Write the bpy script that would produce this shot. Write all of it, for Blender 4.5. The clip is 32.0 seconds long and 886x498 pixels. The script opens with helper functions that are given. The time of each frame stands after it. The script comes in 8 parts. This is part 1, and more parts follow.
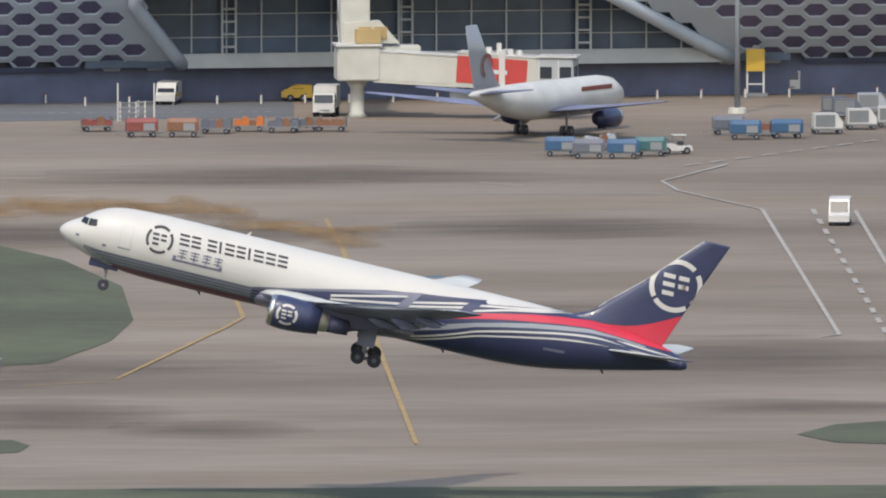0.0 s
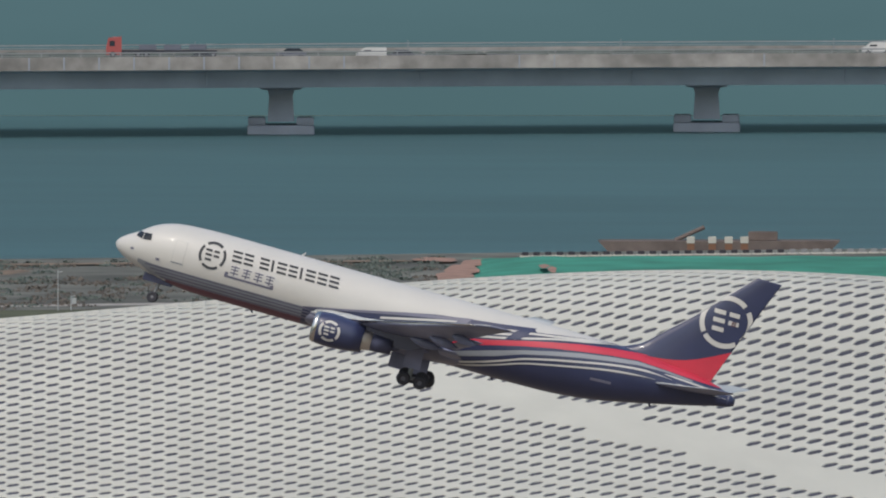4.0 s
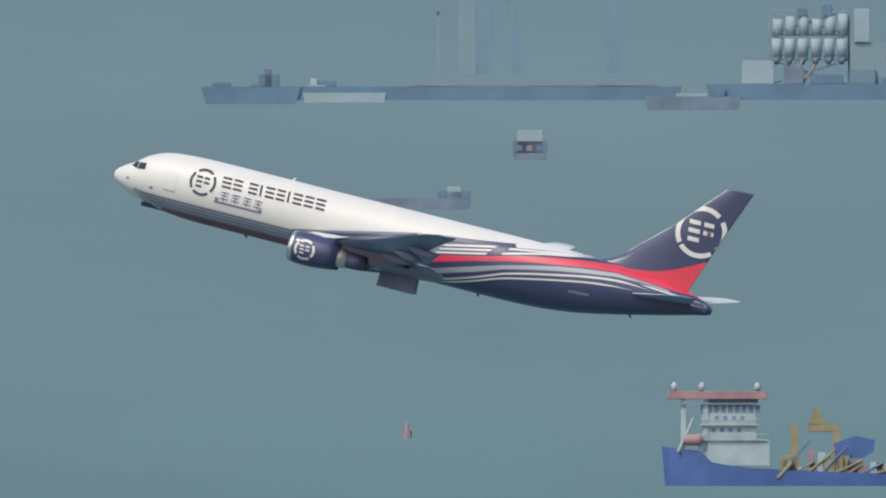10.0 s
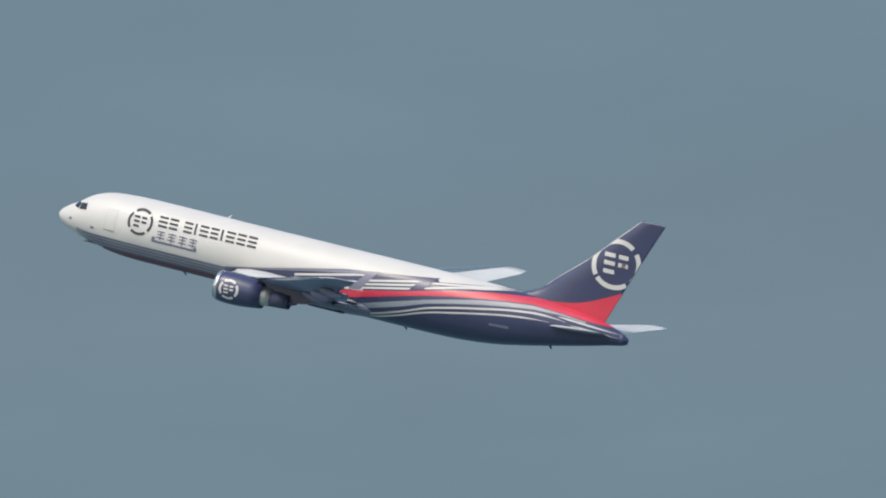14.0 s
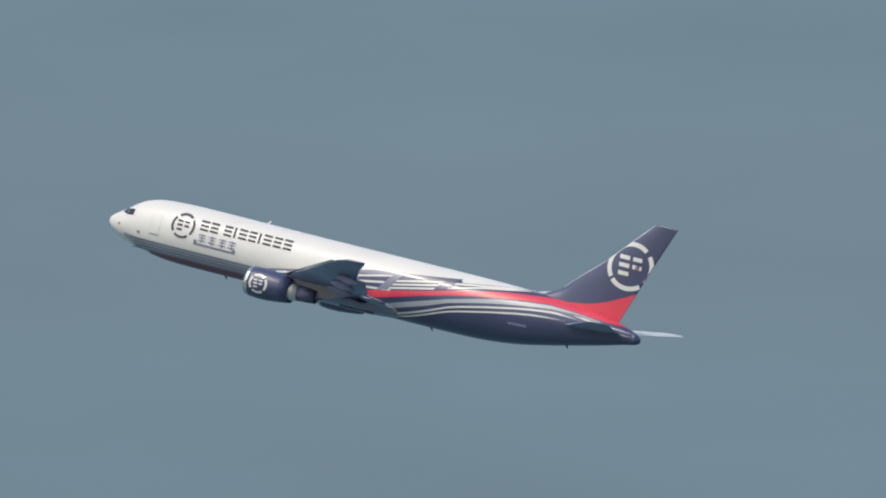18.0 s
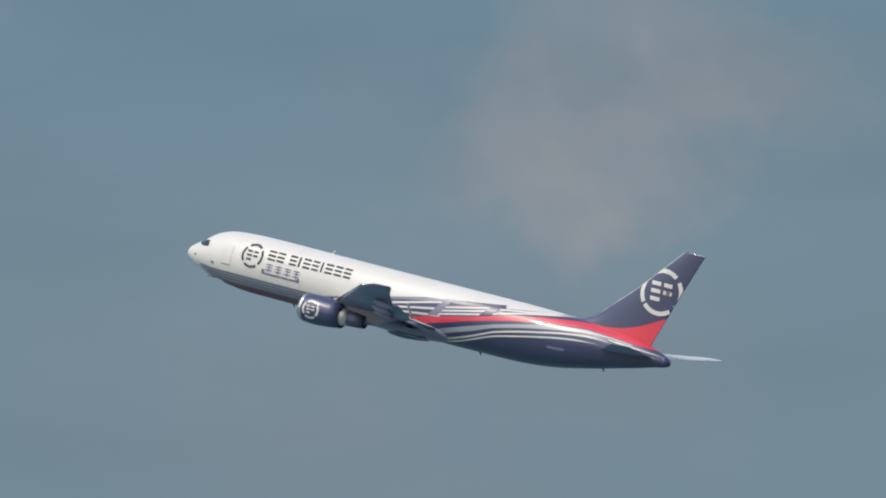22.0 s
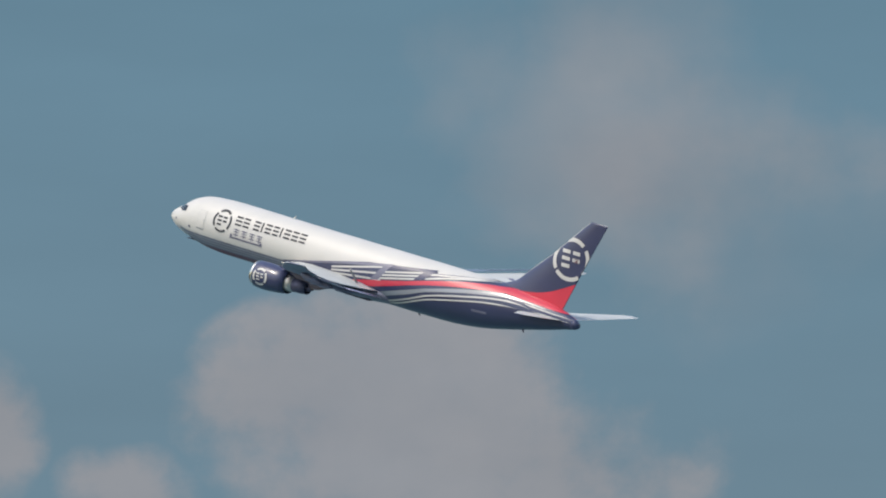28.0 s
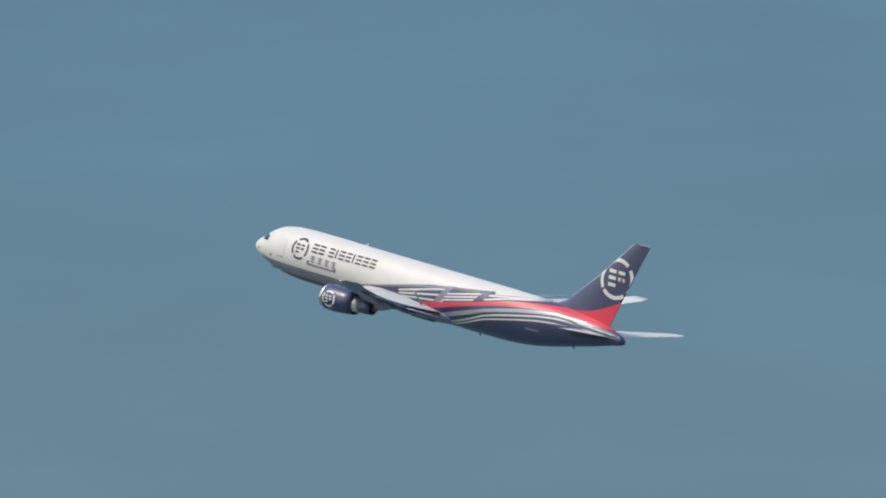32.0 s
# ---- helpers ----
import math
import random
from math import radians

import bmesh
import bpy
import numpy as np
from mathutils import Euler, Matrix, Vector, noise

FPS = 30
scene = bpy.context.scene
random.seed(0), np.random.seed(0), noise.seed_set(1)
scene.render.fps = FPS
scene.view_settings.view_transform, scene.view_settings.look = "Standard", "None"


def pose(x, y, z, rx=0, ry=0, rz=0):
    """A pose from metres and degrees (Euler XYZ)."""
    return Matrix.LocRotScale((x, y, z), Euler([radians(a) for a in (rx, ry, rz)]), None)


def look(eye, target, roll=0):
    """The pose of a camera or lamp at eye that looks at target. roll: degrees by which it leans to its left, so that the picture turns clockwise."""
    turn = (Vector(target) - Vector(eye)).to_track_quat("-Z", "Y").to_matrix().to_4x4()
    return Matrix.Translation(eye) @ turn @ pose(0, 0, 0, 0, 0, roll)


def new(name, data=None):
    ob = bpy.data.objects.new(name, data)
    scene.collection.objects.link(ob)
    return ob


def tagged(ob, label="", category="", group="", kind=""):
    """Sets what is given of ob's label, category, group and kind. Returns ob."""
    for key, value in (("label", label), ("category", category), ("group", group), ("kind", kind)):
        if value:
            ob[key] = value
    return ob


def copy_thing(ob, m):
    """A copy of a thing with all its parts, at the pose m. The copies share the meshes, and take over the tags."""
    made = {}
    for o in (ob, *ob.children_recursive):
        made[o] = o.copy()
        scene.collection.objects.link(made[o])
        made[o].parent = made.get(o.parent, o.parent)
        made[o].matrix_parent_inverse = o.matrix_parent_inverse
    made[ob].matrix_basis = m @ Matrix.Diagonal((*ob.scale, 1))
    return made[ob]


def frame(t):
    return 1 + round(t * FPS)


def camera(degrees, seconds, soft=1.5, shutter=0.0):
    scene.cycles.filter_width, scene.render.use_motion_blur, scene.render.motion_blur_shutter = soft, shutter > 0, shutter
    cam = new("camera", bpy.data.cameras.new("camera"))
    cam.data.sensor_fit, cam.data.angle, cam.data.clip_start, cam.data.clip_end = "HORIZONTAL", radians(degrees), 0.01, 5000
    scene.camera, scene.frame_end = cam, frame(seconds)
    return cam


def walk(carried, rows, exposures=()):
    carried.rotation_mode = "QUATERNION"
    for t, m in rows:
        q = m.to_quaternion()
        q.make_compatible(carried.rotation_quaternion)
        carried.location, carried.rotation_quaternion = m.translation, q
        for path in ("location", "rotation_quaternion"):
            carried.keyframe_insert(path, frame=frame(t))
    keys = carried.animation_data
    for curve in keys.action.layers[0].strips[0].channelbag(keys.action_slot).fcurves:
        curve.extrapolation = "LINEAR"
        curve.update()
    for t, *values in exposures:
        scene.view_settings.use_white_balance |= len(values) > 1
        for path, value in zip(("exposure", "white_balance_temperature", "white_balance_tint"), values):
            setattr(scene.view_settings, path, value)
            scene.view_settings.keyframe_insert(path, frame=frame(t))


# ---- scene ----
EYE = (0.0, 0.0, 190.0)
CAMERA_ROWS = [
    # seconds, tilt, turn
    (0, 86.4504, -5.141),
    (0.5, 86.5808, -4.1686),
    (1, 86.687, -3.1783),
    (1.5, 86.784, -2.3104),
    (2, 86.9284, -1.3715),
    (2.5, 87.0468, -0.431),
    (3, 87.179, 0.5154),
    (3.5, 87.3186, 1.4305),
    (4, 87.5225, 2.3709),
    (4.5, 87.6865, 3.247),
    (5, 87.8402, 4.1598),
    (5.5, 87.9845, 5.1036),
    (6, 88.1234, 6.0459),
    (6.5, 88.2609, 6.9538),
    (7, 88.3983, 7.8219),
    (7.5, 88.5471, 8.6797),
    (8, 88.7323, 9.6532),
    (8.5, 88.9065, 10.5726),
    (9, 89.0692, 11.4409),
    (9.5, 89.1773, 12.2563),
    (10, 89.2849, 13.1447),
    (10.5, 89.478, 14.0473),
    (11, 89.6366, 14.8992),
    (11.5, 89.7812, 15.7017),
    (12, 89.8917, 16.5269),
    (12.5, 90.0066, 17.43),
    (13, 90.122, 18.2445),
    (13.5, 90.2765, 19.0426),
    (14, 90.4152, 19.881),
    (14.5, 90.5324, 20.761),
    (15, 90.6451, 21.6196),
    (15.5, 90.7529, 22.4574),
    (16, 90.8551, 23.2784),
    (16.5, 90.9509, 24.0865),
    (17, 91.0404, 24.8824),
    (17.5, 91.1713, 25.6742),
    (18, 91.3144, 26.4156),
    (18.5, 91.4098, 27.1587),
    (19, 91.5159, 27.9637),
    (19.5, 91.6127, 28.7194),
    (20, 91.7171, 29.4827),
    (20.5, 91.863, 30.2458),
    (21, 91.9579, 30.9641),
    (21.5, 92.0621, 31.7374),
    (22, 92.1601, 32.5258),
    (22.5, 92.2734, 33.2259),
    (23, 92.3389, 33.9378),
    (23.5, 92.415, 34.6553),
    (24, 92.4881, 35.2907),
    (24.5, 92.5487, 35.9455),
    (25, 92.6209, 36.5998),
    (25.5, 92.7035, 37.2547),
    (26, 92.7904, 37.9169),
    (26.5, 92.8753, 38.5932),
    (27, 92.9572, 39.2846),
    (27.5, 93.0328, 39.9291),
    (28, 93.0929, 40.4744),
    (28.5, 93.1499, 41.0714),
    (29, 93.2269, 41.6879),
    (29.5, 93.2945, 42.2422),
    (30, 93.3891, 42.9545),
    (30.5, 93.4645, 43.68),
    (31, 93.5341, 44.2496),
    (31.5, 93.6094, 44.7726),
    (32, 93.6762, 45.2813)]
cam = camera(1.5761, 32.0, soft=2.0)
walk(cam, [(t, pose(*EYE, tilt, 0, turn)) for t, tilt, turn in CAMERA_ROWS],
     [(0, 0.50), (1.0, 0.49), (2.0, -0.08), (3.0, -0.10), (4.0, 0.00), (4.5, 0.14), (6.5, 0.48), (9, 0.51), (32, 0.51)])

# ---- light ----
SUN_EL, SUN_AZ = radians(55), radians(202)     # azimuth clockwise from +y
world = bpy.data.worlds.new("world")
scene.world = world
world.use_nodes = True
wn = world.node_tree.nodes
sky = wn.new("ShaderNodeTexSky")
sky.sky_type, sky.sun_disc = "NISHITA", False
sky.sun_elevation, sky.sun_rotation = SUN_EL, SUN_AZ
sky.air_density, sky.dust_density, sky.ozone_density = 1.5, 3.0, 1.4
world.node_tree.links.new(sky.outputs[0], wn["Background"].inputs[0])
wn["Background"].inputs[1].default_value = 0.15
sun_data = bpy.data.lights.new("sun", "SUN")
sun_data.energy, sun_data.angle, sun_data.color = 1.42, radians(0.5), (1.0, 0.935, 0.825)
sun = new("sun", sun_data)
sun_dir = Vector((math.sin(SUN_AZ) * math.cos(SUN_EL), math.cos(SUN_AZ) * math.cos(SUN_EL), math.sin(SUN_EL)))
sun.matrix_world = look(sun_dir * 900 + Vector((0, 2700, 0)), (0, 2700, 0))
scene.view_settings.exposure = 0.0


# ---- materials ----
def srgb(r, g, b):
    return tuple(c / 12.92 if c <= 0.04045 else ((c + 0.055) / 1.055) ** 2.4 for c in (r / 255, g / 255, b / 255)) + (1,)


def material(name, colour, rough=0.6, metal=0.0, vary=0.12, scale=0.4, bump=0.0, coat=0.0, stretch=(1, 1, 1), stain=0.0, stain_scale=0.02, random_piece=0.0, feather=0.0, tint=None):
    m = bpy.data.materials.new(name)
    m.use_nodes = True
    nt = m.node_tree
    bsdf = nt.nodes["Principled BSDF"]
    bsdf.inputs["Roughness"].default_value, bsdf.inputs["Metallic"].default_value = rough, metal
    bsdf.inputs["Coat Weight"].default_value = coat
    bsdf.inputs["Coat Roughness"].default_value = 0.08
    co = nt.nodes.new("ShaderNodeTexCoord")
    mp = nt.nodes.new("ShaderNodeMapping")
    mp.inputs["Scale"].default_value = stretch
    nt.links.new(co.outputs["Object"], mp.inputs[0])
    no = nt.nodes.new("ShaderNodeTexNoise")
    no.inputs["Scale"].default_value, no.inputs["Detail"].default_value = scale, 6
    nt.links.new(mp.outputs[0], no.inputs["Vector"])
    mr = nt.nodes.new("ShaderNodeMapRange")
    mr.inputs[1].default_value, mr.inputs[2].default_value = 0.3, 0.7
    mr.inputs[3].default_value, mr.inputs[4].default_value = 1 - vary, 1 + vary
    nt.links.new(no.outputs[0], mr.inputs[0])
    fac = mr.outputs[0]
    if stain:
        n2 = nt.nodes.new("ShaderNodeTexNoise")
        n2.inputs["Scale"].default_value, n2.inputs["Detail"].default_value = stain_scale, 3
        nt.links.new(mp.outputs[0], n2.inputs["Vector"])
        m2 = nt.nodes.new("ShaderNodeMapRange")
        m2.inputs[1].default_value, m2.inputs[2].default_value = 0.35, 0.65
        m2.inputs[3].default_value, m2.inputs[4].default_value = 1 - stain, 1 + stain
        nt.links.new(n2.outputs[0], m2.inputs[0])
        mu = nt.nodes.new("ShaderNodeMath")
        mu.operation = "MULTIPLY"
        nt.links.new(fac, mu.inputs[0]), nt.links.new(m2.outputs[0], mu.inputs[1])
        fac = mu.outputs[0]
    if random_piece:
        oi = nt.nodes.new("ShaderNodeObjectInfo")
        m3 = nt.nodes.new("ShaderNodeMapRange")
        m3.inputs[3].default_value, m3.inputs[4].default_value = 1 - random_piece, 1 + random_piece
        nt.links.new(oi.outputs["Random"], m3.inputs[0])
        mu = nt.nodes.new("ShaderNodeMath")
        mu.operation = "MULTIPLY"
        nt.links.new(fac, mu.inputs[0]), nt.links.new(m3.outputs[0], mu.inputs[1])
        fac = mu.outputs[0]
    mix = nt.nodes.new("ShaderNodeVectorMath")
    mix.operation = "SCALE"
    mix.inputs[0].default_value = colour[:3]
    nt.links.new(fac, mix.inputs["Scale"])
    if tint:
        # broad drifts of a second tone
        n5 = nt.nodes.new("ShaderNodeTexNoise")
        n5.inputs["Scale"].default_value, n5.inputs["Detail"].default_value = stain_scale * 1.7, 5
        nt.links.new(mp.outputs[0], n5.inputs["Vector"])
        m5 = nt.nodes.new("ShaderNodeMapRange")
        m5.inputs[1].default_value, m5.inputs[2].default_value = 0.42, 0.62
        nt.links.new(n5.outputs[0], m5.inputs[0])
        two = nt.nodes.new("ShaderNodeMix")
        two.data_type = "VECTOR"
        two.inputs[4].default_value, two.inputs[5].default_value = colour[:3], tint
        nt.links.new(m5.outputs[0], two.inputs[0])
        nt.links.new(two.outputs[1], mix.inputs[0])
    nt.links.new(mix.outputs[0], bsdf.inputs["Base Color"])
    if bump:
        bp = nt.nodes.new("ShaderNodeBump")
        bp.inputs["Strength"].default_value, bp.inputs["Distance"].default_value = bump, 0.3
        nt.links.new(no.outputs[0], bp.inputs["Height"])
        nt.links.new(bp.outputs[0], bsdf.inputs["Normal"])
    if feather:
        # thin wear that frays out towards its rim
        sub = nt.nodes.new("ShaderNodeVectorMath")
        sub.operation = "SUBTRACT"
        sub.inputs[1].default_value = (0.5, 0.5, 0.5)
        nt.links.new(co.outputs["Generated"], sub.inputs[0])
        flat = nt.nodes.new("ShaderNodeVectorMath")
        flat.operation = "MULTIPLY"
        flat.inputs[1].default_value = (1, 1, 0)
        nt.links.new(sub.outputs[0], flat.inputs[0])
        far = nt.nodes.new("ShaderNodeVectorMath")
        far.operation = "LENGTH"
        nt.links.new(flat.outputs[0], far.inputs[0])
        n4 = nt.nodes.new("ShaderNodeTexNoise")
        n4.inputs["Scale"].default_value, n4.inputs["Detail"].default_value = 0.16, 5
        nt.links.new(mp.outputs[0], n4.inputs["Vector"])
        ad = nt.nodes.new("ShaderNodeMath")
        ad.operation = "MULTIPLY_ADD"
        ad.inputs[1].default_value = 0.5
        nt.links.new(n4.outputs[0], ad.inputs[0]), nt.links.new(far.outputs["Value"], ad.inputs[2])
        m4 = nt.nodes.new("ShaderNodeMapRange")
        m4.inputs[1].default_value, m4.inputs[2].default_value = 0.70, 0.30
        m4.inputs[3].default_value, m4.inputs[4].default_value = 0.0, feather
        nt.links.new(ad.outputs[0], m4.inputs[0])
        nt.links.new(m4.outputs[0], bsdf.inputs["Alpha"])
    return m


WHITE = material("white_paint", (0.508, 0.494, 0.470), 0.48, vary=0.04, scale=0.25, coat=0.08)
NAVY = material("navy_paint", (0.030, 0.037, 0.088), 0.35, vary=0.1, scale=0.3, coat=0.22)
RED = material("red_paint", (0.50, 0.030, 0.058), 0.4, vary=0.08, scale=0.3, coat=0.25)
SILVERGREY = material("silver_grey_paint", (0.25, 0.265, 0.29), 0.35, vary=0.06, coat=0.4)
MIDGREY = material("mid_grey_paint", (0.145, 0.145, 0.20), 0.4, vary=0.08, coat=0.3)
DARKMARK = material("dark_marking", (0.05, 0.052, 0.06), 0.75, vary=0.08)
# one wing grey in two copies: shaded blue for undersides, sunlit for tops
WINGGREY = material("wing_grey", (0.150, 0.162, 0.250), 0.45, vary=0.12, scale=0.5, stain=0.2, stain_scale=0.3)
WING_SUNLIT = material("wing_sunlit_grey", (0.46, 0.47, 0.46), 0.45, vary=0.08, scale=0.5)
BELLYRED = material("belly_red", (0.135, 0.048, 0.072), 0.45, vary=0.1)
METAL = material("bare_metal", (0.6, 0.58, 0.55), 0.25, 1.0, vary=0.05)
HOTMETAL = material("exhaust_metal", (0.60, 0.565, 0.52), 0.42, 0.8, vary=0.12)
TYRE = material("tyre_rubber", (0.035, 0.035, 0.045), 0.85)
RIMGREY = material("wheel_rim_grey", (0.085, 0.088, 0.11), 0.6)
DARKGLASS = material("cockpit_glass", (0.015, 0.018, 0.022), 0.12, vary=0.1)
GEARGREY = material("gear_grey", (0.22, 0.23, 0.24), 0.5)
SHELL = material("terminal_shell", (0.492, 0.480, 0.420), 0.55, vary=0.05, scale=0.15, stain=0.07, stain_scale=0.03)
# shell colour shifted to blue-grey: shade painted onto the overhang
SHELL_SHADE = material("shell_shade_blue", (0.4, 0.445, 0.505), 0.5, vary=0.05, scale=0.15, stain=0.06, stain_scale=0.03)
MASTGREY = material("galvanised_mast", (0.215, 0.23, 0.245), 0.65, vary=0.1)
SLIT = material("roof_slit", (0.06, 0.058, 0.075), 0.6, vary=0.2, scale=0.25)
PANE = material("hexagon_glass", (0.108, 0.100, 0.176), 0.4, 0.35, vary=0.25, scale=0.25, random_piece=0.25)
BASEWALL = material("dark_base_cladding", (0.09, 0.104, 0.172), 0.4, vary=0.2, scale=0.3)
CONCRETE = material("apron_concrete", (0.196, 0.160, 0.128), 0.85, vary=0.10, scale=0.3, stain=0.20, stain_scale=0.02, stretch=(0.35, 1, 1), tint=(0.164, 0.127, 0.095))
ASPHALT = material("taxiway_asphalt", (0.085, 0.080, 0.077), 0.9, vary=0.12, scale=0.1, stain=0.2, stain_scale=0.03, stretch=(0.3, 1, 1))
GRASS = material("grass", (0.068, 0.074, 0.042), 0.95, vary=0.15, scale=0.3, stain=0.22, stain_scale=0.03)
SOIL = material("bare_soil", (0.105, 0.107, 0.094), 0.95, vary=0.25, scale=0.12, stain=0.35, stain_scale=0.03)
YELLOWLINE = material("yellow_line", (0.3, 0.205, 0.085), 0.8, vary=0.25, scale=0.6)
WHITELINE = material("white_line", (0.32, 0.30, 0.275), 0.8, vary=0.2, scale=0.6)
WATER = material("estuary_water", (0.056, 0.120, 0.136), 0.45, vary=0.10, scale=0.05, stain=0.07, stain_scale=0.008, stretch=(0.3, 1, 1), bump=0.05)
BRIDGECON = material("bridge_concrete", (0.32, 0.35, 0.405), 0.85, vary=0.12, scale=0.15, stain=0.1, stain_scale=0.02)


# ---- mesh helpers ----
def mesh_object(name, verts, faces, mats, indices=None, parent=None, label="", smooth=False):
    me = bpy.data.meshes.new(name)
    me.from_pydata([tuple(v) for v in verts], [], faces)
    for m in (mats if isinstance(mats, (list, tuple)) else [mats]):
        me.materials.append(m)
    if indices is not None:
        me.polygons.foreach_set("material_index", indices)
    if smooth:
        me.polygons.foreach_set("use_smooth", [True] * len(me.polygons))
    me.update()
    ob = new(name, me)
    ob.parent = parent
    if label:
        ob["label"] = label
    return ob


def part(name, bm, mat, parent, label="", smooth=False):
    """One bmesh as one mesh object under a thing or a part."""
    bmesh.ops.recalc_face_normals(bm, faces=bm.faces)
    me = bpy.data.meshes.new(name)
    bm.to_mesh(me)
    bm.free()
    me.materials.append(mat)
    if smooth:
        me.polygons.foreach_set("use_smooth", [True] * len(me.polygons))
    ob = new(name, me)
    ob.parent = parent
    if label:
        ob["label"] = label
    return ob


def thing(name, m=None, label="", category="", group="", kind=""):
    ob = new(name)
    if m is not None:
        ob.matrix_basis = m
    return tagged(ob, label, category, group, kind)


def box(bm, x0, x1, y0, y1, z0, z1, bevel=0.0, m=None):
    r = bmesh.ops.create_cube(bm, size=1, matrix=Matrix.Translation(((x0 + x1) / 2, (y0 + y1) / 2, (z0 + z1) / 2)) @ Matrix.Diagonal((x1 - x0, y1 - y0, z1 - z0, 1)))
    vs = r["verts"]
    if bevel:
        es = list({e for v in vs for e in v.link_edges})
        r = bmesh.ops.bevel(bm, geom=es, offset=bevel, segments=2, affect="EDGES")
        vs = r["verts"]
    if m is not None:
        bmesh.ops.transform(bm, matrix=m, verts=list(vs))
    return bm


def boxed(x0, x1, y0, y1, z0, z1, bevel=0.0):
    return box(bmesh.new(), x0, x1, y0, y1, z0, z1, bevel)


def tube(bm, a, b, r0, r1=None, n=10):
    a, b = Vector(a), Vector(b)
    r1 = r0 if r1 is None else r1
    m = Matrix.Translation((a + b) / 2) @ (b - a).to_track_quat("Z", "Y").to_matrix().to_4x4()
    bmesh.ops.create_cone(bm, cap_ends=True, segments=n, radius1=r0, radius2=r1, depth=(b - a).length, matrix=m)
    return bm


def loft(rings, close=True):
    """Rings of equal length into one skin with end caps."""
    bm = bmesh.new()
    rows = [[bm.verts.new(p) for p in ring] for ring in rings]
    n = len(rows[0])
    for r0, r1 in zip(rows, rows[1:]):
        for i in range(n if close else n - 1):
            bm.faces.new((r0[i], r0[(i + 1) % n], r1[(i + 1) % n], r1[i]))
    if close:
        bm.faces.new(rows[0]), bm.faces.new(rows[-1][::-1])
    return bm


def lerp(x, pts):
    for (x0, y0), (x1, y1) in zip(pts, pts[1:]):
        if x <= x1:
            return y0 + (y1 - y0) * max(0.0, x - x0) / (x1 - x0)
    return pts[-1][1]


def smooth_lerp(x, pts):
    xs, ys = [p[0] for p in pts], [p[1] for p in pts]
    if x <= xs[0]:
        return ys[0]
    if x >= xs[-1]:
        return ys[-1]
    i = max(k for k in range(len(xs) - 1) if xs[k] <= x)
    def slope(k):
        a, b = max(0, k - 1), min(len(xs) - 1, k + 1)
        return (ys[b] - ys[a]) / (xs[b] - xs[a])
    h = xs[i + 1] - xs[i]
    q = (x - xs[i]) / h
    return (ys[i] * (2 * q ** 3 - 3 * q * q + 1) + h * slope(i) * (q ** 3 - 2 * q * q + q)
            + ys[i + 1] * (3 * q * q - 2 * q ** 3) + h * slope(i + 1) * (q ** 3 - q * q))


# ---- the plan: a sight line is a bearing count u (to the right) and a depression count v ----
FOCAL, HEIGHT, BEARING0 = 57000.0, 190.0, -0.07597


def bearing(u):
    return BEARING0 - u / FOCAL


def ground(u, v, z=0.0):
    """The place where the sight line (u, v) meets the level z."""
    d = (HEIGHT - z) * FOCAL / (3086.6 + v)
    b = bearing(u)
    return Vector((-d * math.sin(b), d * math.cos(b), z))


def at(u, d, z=0.0):
    b = bearing(u)
    return Vector((-d * math.sin(b), d * math.cos(b), z))


# ---- ground ----
def ring_sheet(name, d0, d1, z, mat, u0=12000, u1=-60000, steps=60, nd=1, label="", category="", kind="structure"):
    vs, fs = [], []
    for i in range(steps + 1):
        u = u0 + (u1 - u0) * i / steps
        for k in range(nd + 1):
            a, b = (d(u) if callable(d) else d for d in (d0, d1))
            vs.append(at(u, a + (b - a) * k / nd, z))
    n = nd + 1
    for i in range(steps):
        for k in range(nd):
            fs.append((i * n + k, (i + 1) * n + k, (i + 1) * n + k + 1, i * n + k + 1))
    ob = mesh_object(name, vs, fs, mat)
    return tagged(ob, label, category, kind=kind)


def shore(u):
    return smooth_lerp(-u, [(-3000, 4450), (4500, 4400), (6000, 4385), (8000, 4345), (12000, 4320), (60000, 4300)])


def polygon(name, pts, z, mat, label="", category="", kind="structure", uv=True):
    vs = [ground(u, v, z) if uv else Vector((u, v, z)) for u, v in pts]
    ob = mesh_object(name, vs, [list(range(len(vs)))], mat)
    if ob.data.polygons[0].normal.z < 0:
        ob.data.flip_normals()
    return tagged(ob, label, category, kind=kind)


# out of view; grass colour chosen to keep the bounced light dark and cool
big = mesh_object("ground", [(-4900, -600, -0.25), (4900, -600, -0.25), (4900, 2640, -0.25), (-4900, 2640, -0.25)], [(0, 1, 2, 3)], GRASS)
tagged(big, "unseen green ground below the viewpoint, coloured for its bounce light", "ground", kind="structure")
ring_sheet("apron_ground", 2560, shore, -0.02, CONCRETE, label="pale brown concrete apron and taxiway paving", category="apron")
ring_sheet("airfield_grass", 3480, lambda u: shore(u) - 150, 0.05, GRASS, label="dull green grass of the far airfield", category="grass")
ring_sheet("far_runway", 4045, 4095, 0.10, ASPHALT, label="dark asphalt runway behind the terminal", category="runway")
ring_sheet("shore_soil", lambda u: shore(u) - 150, lambda u: shore(u) + 4, 0.10, SOIL, steps=120, label="brown bare soil and scrub along the shore", category="soil")
ring_sheet("water", lambda u: shore(u) - 2, 4872, -0.6, WATER, steps=90, label="calm grey-green estuary water", category="water")


